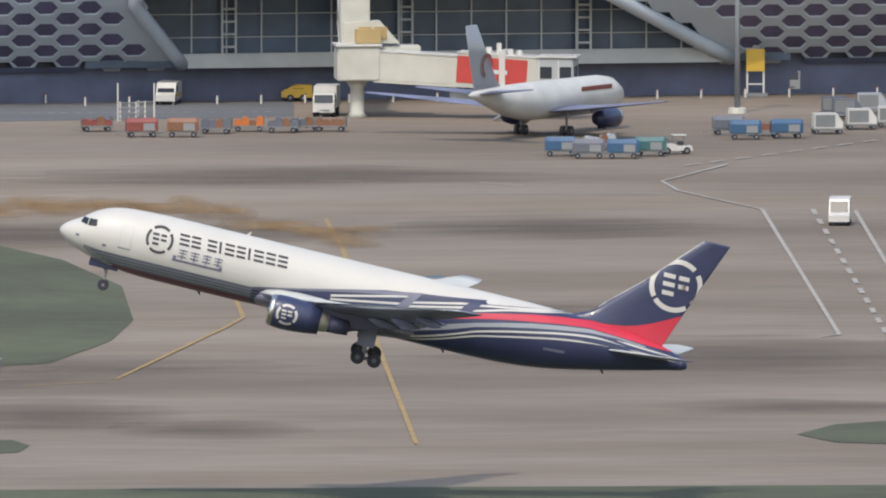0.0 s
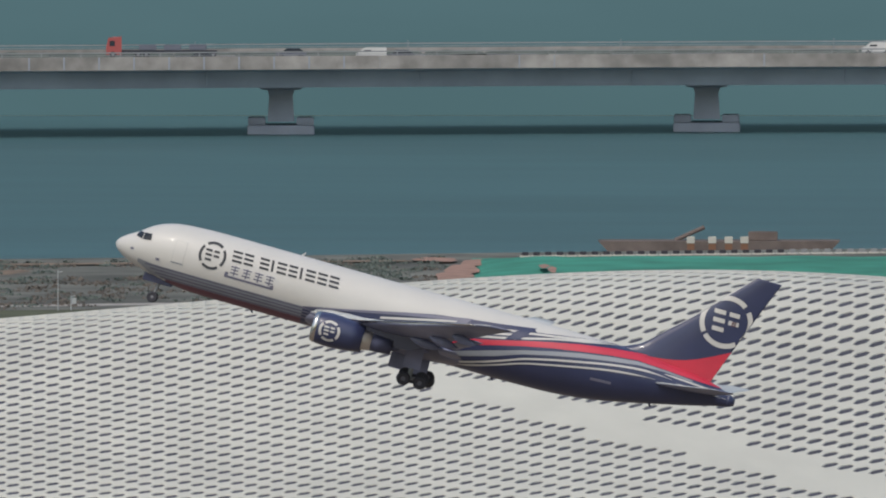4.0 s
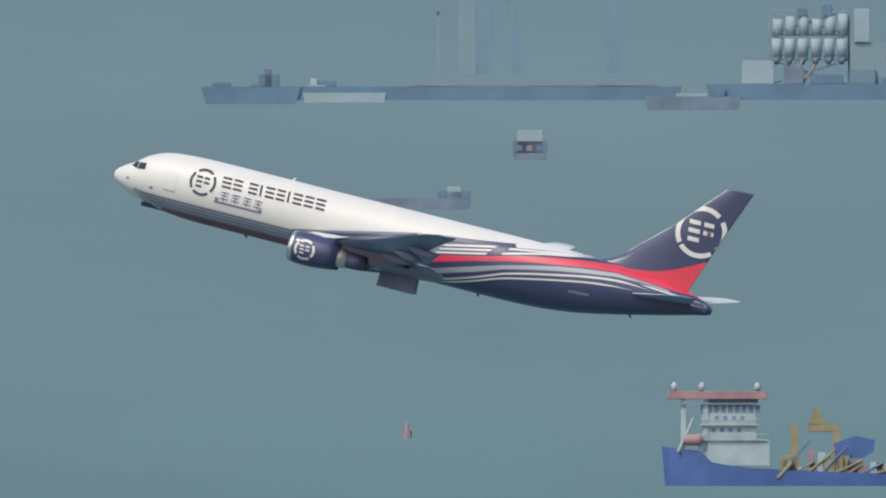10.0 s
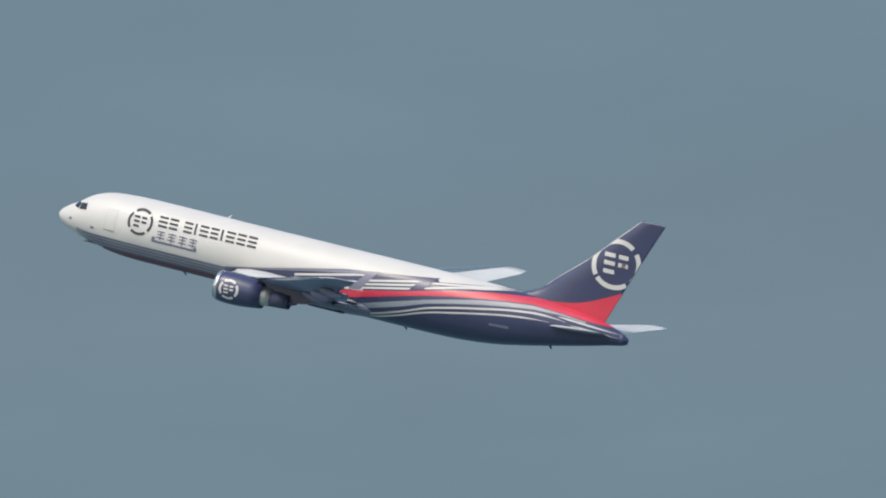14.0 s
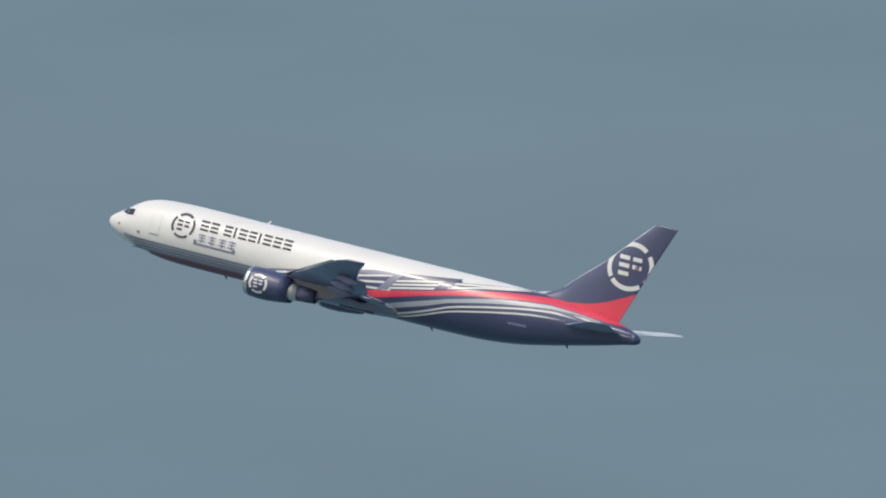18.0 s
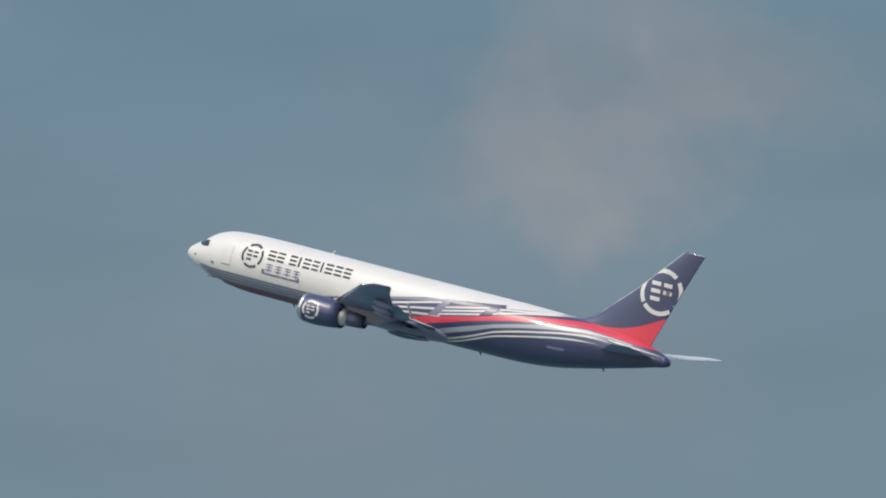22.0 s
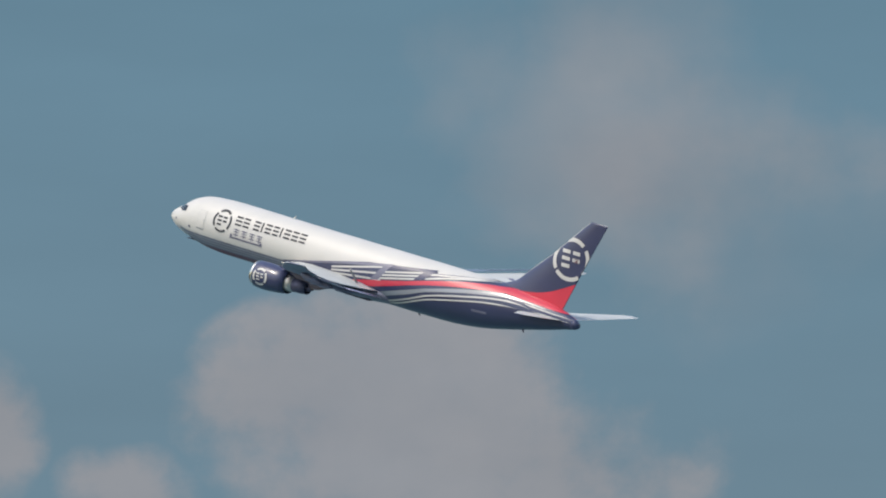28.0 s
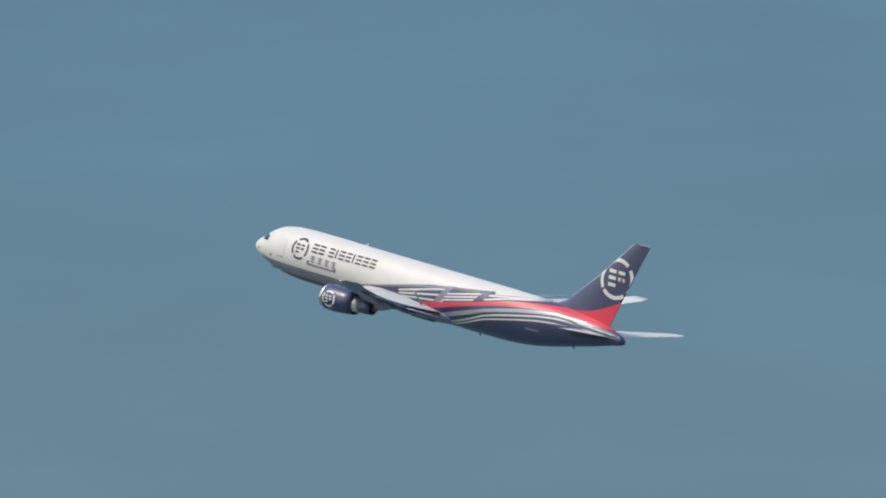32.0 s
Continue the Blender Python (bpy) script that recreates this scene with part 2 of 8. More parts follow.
# ---- distance: far water and sky painted on one glowing sheet ----
CLOUDS = [  # place across, place up, half width, half height, weight
    (44.70, 5.02, 0.42, 0.26, 1.25), (44.45, 4.92, 0.40, 0.20, 0.9), (45.16, 4.87, 0.16, 0.12, 0.9), (45.40, 4.98, 0.12, 0.17, 0.9),
    (43.2, 4.80, 0.3, 0.10, 0.7), (42.51, 4.66, 0.50, 0.13, 0.9)]
VEILS = [  # place across, place up, half width, half height, weight
    (28.98, 3.4, 0.45, 0.28, 0.26), (28.99, 3.45, 0.45, 0.21, 0.23), (28.45, 3.67, 0.38, 0.18, 0.24), (32.08, 3.46, 0.6, 0.28, 0.36), (32.94, 4.05, 0.52, 0.43, 0.26), (33.59, 3.55, 0.56, 0.23, 0.26),
    (33.74, 4.32, 0.6, 0.19, 0.26), (35.16, 4.57, 0.43, 0.16, 0.3), (35.02, 4.2, 1.0, 0.56, 0.2), (36.44, 4.55, 0.4, 0.14, 0.38), (36.34, 4.65, 0.47, 0.24, 0.36), (36.77, 4.22, 0.9, 0.45, 0.16),
    (38.11, 4.86, 0.36, 0.21, 0.45), (38.46, 4.74, 0.8, 0.42, 0.55), (37.73, 4.9, 0.42, 0.26, 0.4), (39.43, 4.92, 0.52, 0.33, 0.28), (38.59, 4.77, 0.56, 0.52, 0.45), (38.99, 4.42, 0.8, 0.4, 0.25),
    (39.92, 5.0, 0.52, 0.3, 0.66), (39.36, 4.85, 0.47, 0.42, 0.42), (38.72, 4.85, 0.29, 0.52, 0.55), (39.72, 4.6, 0.9, 0.42, 0.25), (40.07, 5.01, 0.4, 0.33, 0.3), (40.62, 4.86, 0.5, 0.45, 0.5),
    (44.27, 5.52, 0.42, 0.34, 0.62), (44.10, 5.38, 0.42, 0.28, 0.26)]


def backdrop_material():
    m = bpy.data.materials.new("distance")
    m.use_nodes = True
    nt = m.node_tree
    nt.nodes.clear()
    out = nt.nodes.new("ShaderNodeOutputMaterial")
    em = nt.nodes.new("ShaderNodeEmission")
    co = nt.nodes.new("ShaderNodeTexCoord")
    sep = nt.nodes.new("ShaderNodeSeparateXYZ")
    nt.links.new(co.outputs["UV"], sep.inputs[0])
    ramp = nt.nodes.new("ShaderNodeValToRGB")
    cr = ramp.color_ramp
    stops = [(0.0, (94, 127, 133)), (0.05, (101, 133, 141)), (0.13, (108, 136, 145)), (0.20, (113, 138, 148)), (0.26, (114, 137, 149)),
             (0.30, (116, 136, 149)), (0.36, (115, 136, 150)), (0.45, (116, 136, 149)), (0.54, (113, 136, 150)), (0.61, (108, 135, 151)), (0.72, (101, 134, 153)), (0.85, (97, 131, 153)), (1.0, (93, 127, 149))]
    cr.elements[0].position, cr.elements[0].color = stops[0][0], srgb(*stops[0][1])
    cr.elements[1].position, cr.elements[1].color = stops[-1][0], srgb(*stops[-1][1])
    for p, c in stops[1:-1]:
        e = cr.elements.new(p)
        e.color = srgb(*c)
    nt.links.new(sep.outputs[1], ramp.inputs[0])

    def math_node(op, a, c=None):
        n = nt.nodes.new("ShaderNodeMath")
        n.operation = op
        for k, s in enumerate((a, c)):
            if s is None:
                continue
            if isinstance(s, (int, float)):
                n.inputs[k].default_value = s
            else:
                nt.links.new(s, n.inputs[k])
        return n.outputs[0]

    px, py = sep.outputs[0], math_node("MULTIPLY", sep.outputs[1], 8.2)
    comb = nt.nodes.new("ShaderNodeCombineXYZ")
    nt.links.new(px, comb.inputs[0]), nt.links.new(py, comb.inputs[1])
    total = None
    for cx, cy, rx, ry, k in CLOUDS:
        a = math_node("POWER", math_node("DIVIDE", math_node("SUBTRACT", px, cx), rx), 2)
        c = math_node("POWER", math_node("DIVIDE", math_node("SUBTRACT", py, cy), ry), 2)
        m_ = math_node("MULTIPLY", math_node("MAXIMUM", math_node("SUBTRACT", 1.0, math_node("ADD", a, c)), 0.0), k)
        total = m_ if total is None else math_node("MAXIMUM", total, m_)
    billow = nt.nodes.new("ShaderNodeTexNoise")
    billow.inputs["Scale"].default_value, billow.inputs["Detail"].default_value, billow.inputs["Roughness"].default_value = 4.5, 7, 0.55
    nt.links.new(comb.outputs[0], billow.inputs["Vector"])
    dens = math_node("ADD", total, math_node("MULTIPLY", math_node("SUBTRACT", billow.outputs[0], 0.5), 2.0))
    edge = nt.nodes.new("ShaderNodeMapRange")
    edge.interpolation_type = "SMOOTHSTEP"
    edge.inputs[1].default_value, edge.inputs[2].default_value, edge.inputs[3].default_value, edge.inputs[4].default_value = 0.14, 0.86, 0.0, 0.82
    nt.links.new(dens, edge.inputs[0])
    gate = math_node("MULTIPLY", edge.outputs[0], math_node("MINIMUM", math_node("MULTIPLY", total, 6.0), 1.0))
    # thin veils: broad soft patches with drifting, uneven outlines
    drift = nt.nodes.new("ShaderNodeTexNoise")
    drift.inputs["Scale"].default_value, drift.inputs["Detail"].default_value = 2.6, 5
    nt.links.new(comb.outputs[0], drift.inputs["Vector"])
    bend = nt.nodes.new("ShaderNodeSeparateXYZ")
    nt.links.new(drift.outputs["Color"], bend.inputs[0])
    qx = math_node("ADD", px, math_node("MULTIPLY", math_node("SUBTRACT", bend.outputs[0], 0.5), 0.75))
    qy = math_node("ADD", py, math_node("MULTIPLY", math_node("SUBTRACT", bend.outputs[1], 0.5), 0.6))
    veil = None
    for cx, cy, rx, ry, k in VEILS:
        a = math_node("POWER", math_node("DIVIDE", math_node("SUBTRACT", qx, cx), rx), 2)
        c = math_node("POWER", math_node("DIVIDE", math_node("SUBTRACT", qy, cy), ry), 2)
        f = math_node("POWER", math_node("MAXIMUM", math_node("SUBTRACT", 1.0, math_node("ADD", a, c)), 0.0), 1.3)
        f = math_node("MULTIPLY", f, k)
        veil = f if veil is None else math_node("ADD", veil, f)
    veil = math_node("MULTIPLY", veil, math_node("ADD", math_node("MULTIPLY", math_node("SUBTRACT", drift.outputs[0], 0.5), 1.6), 1.0))
    gate = math_node("MAXIMUM", gate, math_node("MINIMUM", veil, 0.8))
    mixc = nt.nodes.new("ShaderNodeMix")
    mixc.data_type = "RGBA"
    nt.links.new(gate, mixc.inputs["Factor"])
    nt.links.new(ramp.outputs[0], mixc.inputs["A"])
    shade = nt.nodes.new("ShaderNodeMix")
    shade.data_type = "RGBA"
    nt.links.new(billow.outputs[0], shade.inputs["Factor"])
    shade.inputs["A"].default_value, shade.inputs["B"].default_value = srgb(138, 142, 150), srgb(163, 160, 162)
    nt.links.new(shade.outputs["Result"], mixc.inputs["B"])
    # uneven haze painted into the emission strength
    haze = nt.nodes.new("ShaderNodeTexNoise")
    haze.inputs["Scale"].default_value, haze.inputs["Detail"].default_value = 1.6, 4
    mp = nt.nodes.new("ShaderNodeMapping")
    mp.inputs["Scale"].default_value = (0.6, 2.2, 1)
    nt.links.new(comb.outputs[0], mp.inputs[0])
    nt.links.new(mp.outputs[0], haze.inputs["Vector"])
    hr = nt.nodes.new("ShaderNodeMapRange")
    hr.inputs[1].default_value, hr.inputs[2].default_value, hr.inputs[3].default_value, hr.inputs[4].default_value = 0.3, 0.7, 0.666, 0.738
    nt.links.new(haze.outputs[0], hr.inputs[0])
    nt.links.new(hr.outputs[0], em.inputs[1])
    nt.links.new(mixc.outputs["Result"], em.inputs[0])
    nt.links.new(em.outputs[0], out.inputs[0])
    return m


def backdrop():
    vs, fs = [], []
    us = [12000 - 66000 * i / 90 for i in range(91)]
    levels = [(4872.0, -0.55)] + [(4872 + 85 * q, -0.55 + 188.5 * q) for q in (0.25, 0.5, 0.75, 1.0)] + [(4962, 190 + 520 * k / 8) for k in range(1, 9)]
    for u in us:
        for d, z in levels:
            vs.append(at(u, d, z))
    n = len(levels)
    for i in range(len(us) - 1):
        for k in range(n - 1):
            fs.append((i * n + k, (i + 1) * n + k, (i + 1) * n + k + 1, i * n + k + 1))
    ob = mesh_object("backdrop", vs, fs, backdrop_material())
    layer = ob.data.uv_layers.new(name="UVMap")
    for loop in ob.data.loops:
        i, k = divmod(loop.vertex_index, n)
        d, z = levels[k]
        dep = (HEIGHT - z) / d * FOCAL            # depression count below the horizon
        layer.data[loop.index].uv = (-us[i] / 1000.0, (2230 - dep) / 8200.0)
    return tagged(ob, "glowing backdrop of hazy far water under a pale grey-blue sky", "sky", kind="structure")


# never in view: added to bounce bluish light up at the airliner
ring_sheet("bounce_water", 300, lambda u: shore(u) + 60, 0.30, WATER, u0=-12000, u1=-60000, label="unseen water sheet below the flight path, added for blue bounce light", category="water")
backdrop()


# ---- markings and lawns ----
def line(name, pts, width, mat, label, z=0.06):
    """A painted line along sight-line places, as one flat strip."""
    ps = [ground(u, v, z) for u, v in pts]
    vs, fs = [], []
    for i, p in enumerate(ps):
        a, c = ps[max(0, i - 1)], ps[min(len(ps) - 1, i + 1)]
        t = (c - a).normalized()
        n = Vector((-t.y, t.x, 0)) * width / 2
        vs += [p + n, p - n]
    for i in range(len(ps) - 1):
        fs.append((2 * i, 2 * i + 1, 2 * i + 3, 2 * i + 2))
    ob = mesh_object(name, vs, fs, mat)
    if ob.data.polygons[0].normal.z < 0:
        ob.data.flip_normals()
    return tagged(ob, label, "marking", kind="structure")


LAWN = "mown green grass island between taxiways"
polygon("lawn", [(-455, 562), (-447, 520), (-285, 437), (-45, 433), (110, 468), (215, 515), (235, 575), (195, 612), (85, 652), (-66, 659), (-234, 657), (-449, 594)], 0.03, GRASS, LAWN, "grass")
polygon("lawn", [(-1840, 482), (-1405, 464), (-1260, 543), (-1260, 606), (-1380, 670), (-1480, 700), (-1800, 700)], 0.03, GRASS, LAWN, "grass")
polygon("lawn", [(-2985, 545), (-2600, 502), (-2245, 489), (-2330, 530), (-2400, 700), (-2985, 700)], 0.03, GRASS, LAWN, "grass")
polygon("lawn", [(1412, 778), (1480, 760), (1600, 752), (1750, 756), (1750, 800), (1480, 792)], 0.03, GRASS, LAWN, "grass")
polygon("lawn", [(-60, 788), (20, 788), (52, 798), (30, 810), (-60, 815)], 0.03, GRASS, LAWN, "grass")
polygon("runway_verge", [(-3200, 890), (-200, 878), (800, 872), (2200, 864), (2200, 960), (-3200, 960)], 0.03, GRASS, "dull green grass verge beside the runway", "grass")
polygon("lawn_path", [(-156, 512), (-99, 512), (-66, 641), (-121, 641)], 0.05, CONCRETE, "narrow concrete strip across the grass", "path")
WORNPAVING = material("worn_paving", (0.130, 0.104, 0.084), 0.88, vary=0.10, scale=0.25, stain=0.16, stain_scale=0.03, stretch=(0.35, 1, 1), feather=0.55)
for u0, u1, v, h in ((-150, 300, 745, 34), (-250, 500, 660, 22), (800, 1700, 640, 45), (200, 520, 770, 20), (1150, 1700, 730, 16), (-600, 560, 425, 26), (700, 1300, 410, 26), (-800, 100, 690, 22), (100, 900, 320, 24), (-1900, -700, 262, 20), (-3400, -2500, 330, 12), (-2000, -1500, 430, 22), (-3300, -2400, 455, 26), (-1400, -800, 400, 14), (-900, -300, 770, 22), (500, 1100, 560, 18)):
    ps = []
    for k in range(28):
        q = 2 * math.pi * k / 28
        n = noise.noise((u0 * 0.013 + 2 * math.cos(q), v * 0.07 + 2 * math.sin(q), 0.3))
        ps.append(((u0 + u1) / 2 + (u1 - u0) * 0.62 * math.cos(q) * (1 + 0.2 * n), v + h * 0.95 * math.sin(q) * (1 + 0.5 * n)))
    polygon("tyre_stain", ps, 0.006, WORNPAVING, "darker worn patch on the paving", "stain")
SERVICEROAD = material("service_road_asphalt", (0.112, 0.116, 0.128), 0.9, vary=0.10, scale=0.2, stain=0.12, stain_scale=0.04, stretch=(0.3, 1, 1))
polygon("service_road", [(520, 187), (520, 214), (0, 222), (-1000, 228), (-2000, 236), (-2800, 256), (-4300, 262), (-4300, 245), (-2500, 224), (-1000, 205), (0, 192)], 0.012, SERVICEROAD, "blue-grey asphalt service road along the terminal", "road")
for i in range(60):
    u = 480 - 24 * i
    line("road_dash", [(u, 207 - 0.004 * u), (u - 13, 207 - 0.004 * u)], 0.35, WHITELINE, "white dash on the service road")
YL, WL = "worn yellow taxiway line", "white apron line"
for pts in ([(-464, 449), (-659, 529), (-654, 597), (-394, 684), (206, 679), (396, 589), (430, 570), (415, 535)], [(40, 691), (205, 684)],
            [(-1245, 455), (-1080, 530), (-1072, 602), (-1215, 690)], [(-875, 430), (-870, 487), (-857, 690)], [(576, 395), (607, 450), (680, 650), (737, 795)],
            [(-355, 250), (-340, 325)], [(-1945, 265), (-1962, 360)], [(-3320, 275), (-3315, 320)]):
    line("yellow_line", pts, 0.42, YELLOWLINE, YL)
WORNORANGE = material("worn_orange_marking", (0.280, 0.172, 0.075), 0.85, vary=0.30, scale=0.5, stain=0.25, stain_scale=0.06, stretch=(0.3, 1, 1), feather=0.55)
patch_rng = random.Random(11)


def worn_patch(u, v, a, h, i):
    pts = [(u + 1.5 * a * math.cos(q) * patch_rng.uniform(0.75, 1.1), v + 2.6 * h * math.sin(q) * patch_rng.uniform(0.7, 1.2)) for q in [2 * math.pi * k / 17 for k in range(17)]]
    polygon("worn_marking", pts, 0.030 + 0.0020 * (i % 40), WORNORANGE, "scuffed orange-yellow marking patch", "marking")


for i in range(22):
    u = -30 + 30 * i
    worn_patch(u, 372 + patch_rng.uniform(-8, 8) + max(0, i - 12) * 6, patch_rng.uniform(22, 55), patch_rng.uniform(3, 8), i)
for i, (u, v) in enumerate(((620, 415), (590, 440), (-2120, 395), (-1720, 395), (-1300, 372), (-2160, 425), (-2460, 425), (-2650, 420), (-2830, 410), (-2950, 432))):
    worn_patch(u + 30, v, 50, 4, i + 22)
for pts in ([(1290, 298), (1172, 328), (1202, 345), (1350, 378), (1487, 600), (1455, 605)], [(1515, 380), (1640, 590)], [(0, 323), (75, 323)], [(555, 328), (640, 328)], [(850, 330), (925, 336)], [(770, 350), (1170, 350)]):
    line("white_line", pts, 0.4, WHITELINE, WL)
for i in range(13):
    u, v = 1440 + 10.4 * i, 378 + 17.5 * i
    line("white_line", [(u, v), (u + 5, v + 9)], 0.5, WHITELINE, WL)
for i in range(9):
    u = 1215 + 45 * i
    line("white_line", [(u, 300 - 6 * i), (u + 25, 297 - 6 * i)], 0.6, WHITELINE, WL)
line("far_runway_line", [(-3272, -430), (-2938, -424)], 5.0, WHITELINE, "white runway marking", 0.14)
line("far_runway_line", [(-3312, -408), (-2966, -404)], 9.0, WHITELINE, "white runway marking", 0.14)
line("perimeter_road", [(-4000, -537), (-5500, -538), (-6700, -530), (-8349, -508), (-9500, -500)], 6.0, WHITELINE, "pale perimeter road", 0.16)


# ---- terminal ----
def wall_distance(u):
    return HEIGHT * FOCAL / (3271.6 - 0.0125 * (u - 500))


ROOFLINE = [(3700, -407), (4056, -426), (4424, -450), (4840, -483), (5324, -518), (5624, -538), (5987, -566), (6300, -572), (6678, -555), (7078, -520), (7478, -486), (7994, -441), (8349, -410), (9500, -290)]


def shell_profile(u):
    """Distance and height from the overhanging foot over the crest to the back."""
    w = wall_distance(u)
    rise = lerp(-u, [(1500, -0.25), (2182, -1.6), (3000, -0.6), (3750, 0.6)])
    a = [(w, 3.2), (w - 4.5, 7.2), (w - 8.6, 11.2), (w - 9.4, 13.0), (w - 9.2, 16.4), (w - 7.5, 18.6), (w - 2, 23.4), (w + 11, 29.2), (w + 20, 32.8), (w + 26, 34.6 + rise), (w + 75, 31.0 + rise)]
    k = -u
    e, ze = smooth_lerp(k, [(3600, 3246), (4400, 3243), (5000, 3214), (6000, 3150), (7000, 3105), (9000, 3080)]), smooth_lerp(k, [(3600, 23), (4400, 22), (5000, 20), (5300, 18.6), (5624, 17.9), (6000, 17.0), (7000, 15), (9000, 12)])
    top = smooth_lerp(k, [(3500, -425), (4512, -461), (5254, -513), (5987, -566), (6300, -572), (6678, -555), (7078, -520), (7478, -486), (7994, -441), (8349, -410), (9500, -290)])
    cd = e + smooth_lerp(k, [(3600, 45), (4400, 45), (5000, 60), (6000, 95), (7000, 120), (8350, 150), (9700, 180)])
    crest = HEIGHT - (3086.6 + top) * cd / FOCAL
    low = max(3.0, ze - 16.0)
    c = max(0.0, min(1.0, (k - 4500) / 1200))
    y = max(0.0, min(1.0, (k - 4650) / 620))
    b = [(e + 18 + 10 * y, low + (ze - 7.6 - low) * y), (e + 8 + 4 * y, low + 3 + (ze - 7.6 - low) * y), (e + 0.5 + 1.5 * y, ze - 7.0 + 4.8 * y), (e - 1.2 + 0.4 * y, ze - 4.0 + 2.4 * y), (e, ze - 1.2 + 0.6 * y), (e + 6, ze + 0.9)]
    for q, s0, s1 in ((0.29, 0.36, 0.20), (0.53, 0.63, 0.44), (0.76, 0.85, 0.72), (1.0, 1.0, 1.0)):
        b.append((e + 6 + (cd - e - 6) * q, ze + 0.9 + (crest - ze - 0.9) * (s0 * (1 - c) + s1 * c)))
    b.append((cd + 24, crest - 1.2))
    t = max(0.0, min(1.0, (k - 3700) / 1300))
    t = t * t * (3 - 2 * t)
    mix = [(p[0] * (1 - t) + q[0] * t, p[1] * (1 - t) + q[1] * t) for p, q in zip(a, b)]
    g = max(0.0, min(1.0, (k - 3700) / 350))
    goal = HEIGHT - (3086.6 + smooth_lerp(k, ROOFLINE)) * mix[9][0] / FOCAL
    stretch = 1 + g * ((goal - mix[5][1]) / (mix[9][1] - mix[5][1]) - 1)
    return mix[:6] + [(d, mix[5][1] + (z - mix[5][1]) * stretch) for d, z in mix[6:]]


def resample(pts, step):
    """Points at even steps of length along a bent line."""
    fine = []
    n = len(pts)
    for i in range(n - 1):
        for s in range(12):
            q = s / 12
            p0, p1, p2, p3 = pts[max(0, i - 1)], pts[i], pts[i + 1], pts[min(n - 1, i + 2)]
            fine.append(tuple(0.5 * (2 * b + (c - a) * q + (2 * a - 5 * b + 4 * c - d) * q * q + (3 * b - a - 3 * c + d) * q ** 3) for a, b, c, d in zip(p0, p1, p2, p3)))
    fine.append(pts[-1])
    out, need = [fine[0]], step
    for (x0, y0), (x1, y1) in zip(fine, fine[1:]):
        l = math.hypot(x1 - x0, y1 - y0)
        pos = 0.0
        while need <= l - pos:
            pos += need
            q = pos / l
            out.append((x0 + (x1 - x0) * q, y0 + (y1 - y0) * q))
            need = step
        need -= l - pos
    return out


terminal = thing("terminal_building", None, "white honeycomb-skinned airport terminal with purple hexagon windows", "terminal")


def solid_zone(u, d, z, front):
    """Where the shell has no hexagon openings."""
    k = -u
    if skylight(u, z):
        return True
    left, right = opening_edges(z)
    if front and z < 13.5 and (left - 55 < u < left + 10 or right - 10 < u < right + 80):
        return True
    if k < 3750:
        if front and k > 1545 + 14 * (z - 16.9) and 15.8 < z < 23.2:
            return True
        return front and z < 15.8 and k > 3800 - (z - 3.7) / 12.3 * 480
    valley = smooth_lerp(k, [(5700, -130), (5910, -190), (6300, -290), (6692, -385), (7088, -458), (7441, -498)])
    if 5700 < k < 6800 and abs((HEIGHT - z) * FOCAL / d - 3086.6 - valley) < smooth_lerp(k, [(5700, 18), (6300, 25), (6650, 20), (6800, 8)]):
        return True
    return front and z < smooth_lerp(k, [(3750, 22.6), (4056, 22.2), (4700, 21.8), (5024, 21.0), (5324, 20.3), (5624, 19.8), (6000, 19.4), (7000, 17.6), (9000, 14.6)])


def opening_edges(z):
    left, right = 320 - (z - 4) * 13, 1290 - (z - 4) * 30
    return left + (max(0.0, z - 10) ** 2 * 9), right


def opening(u, z):
    """The glazed gate hall, cut through the shell."""
    left, right = opening_edges(z)
    return left < u < right and 3 < z < 12.2


def skylight(u, z):
    return ((u + 1400) / 660) ** 2 + ((z - 27.5) / 4.6) ** 2 < 1


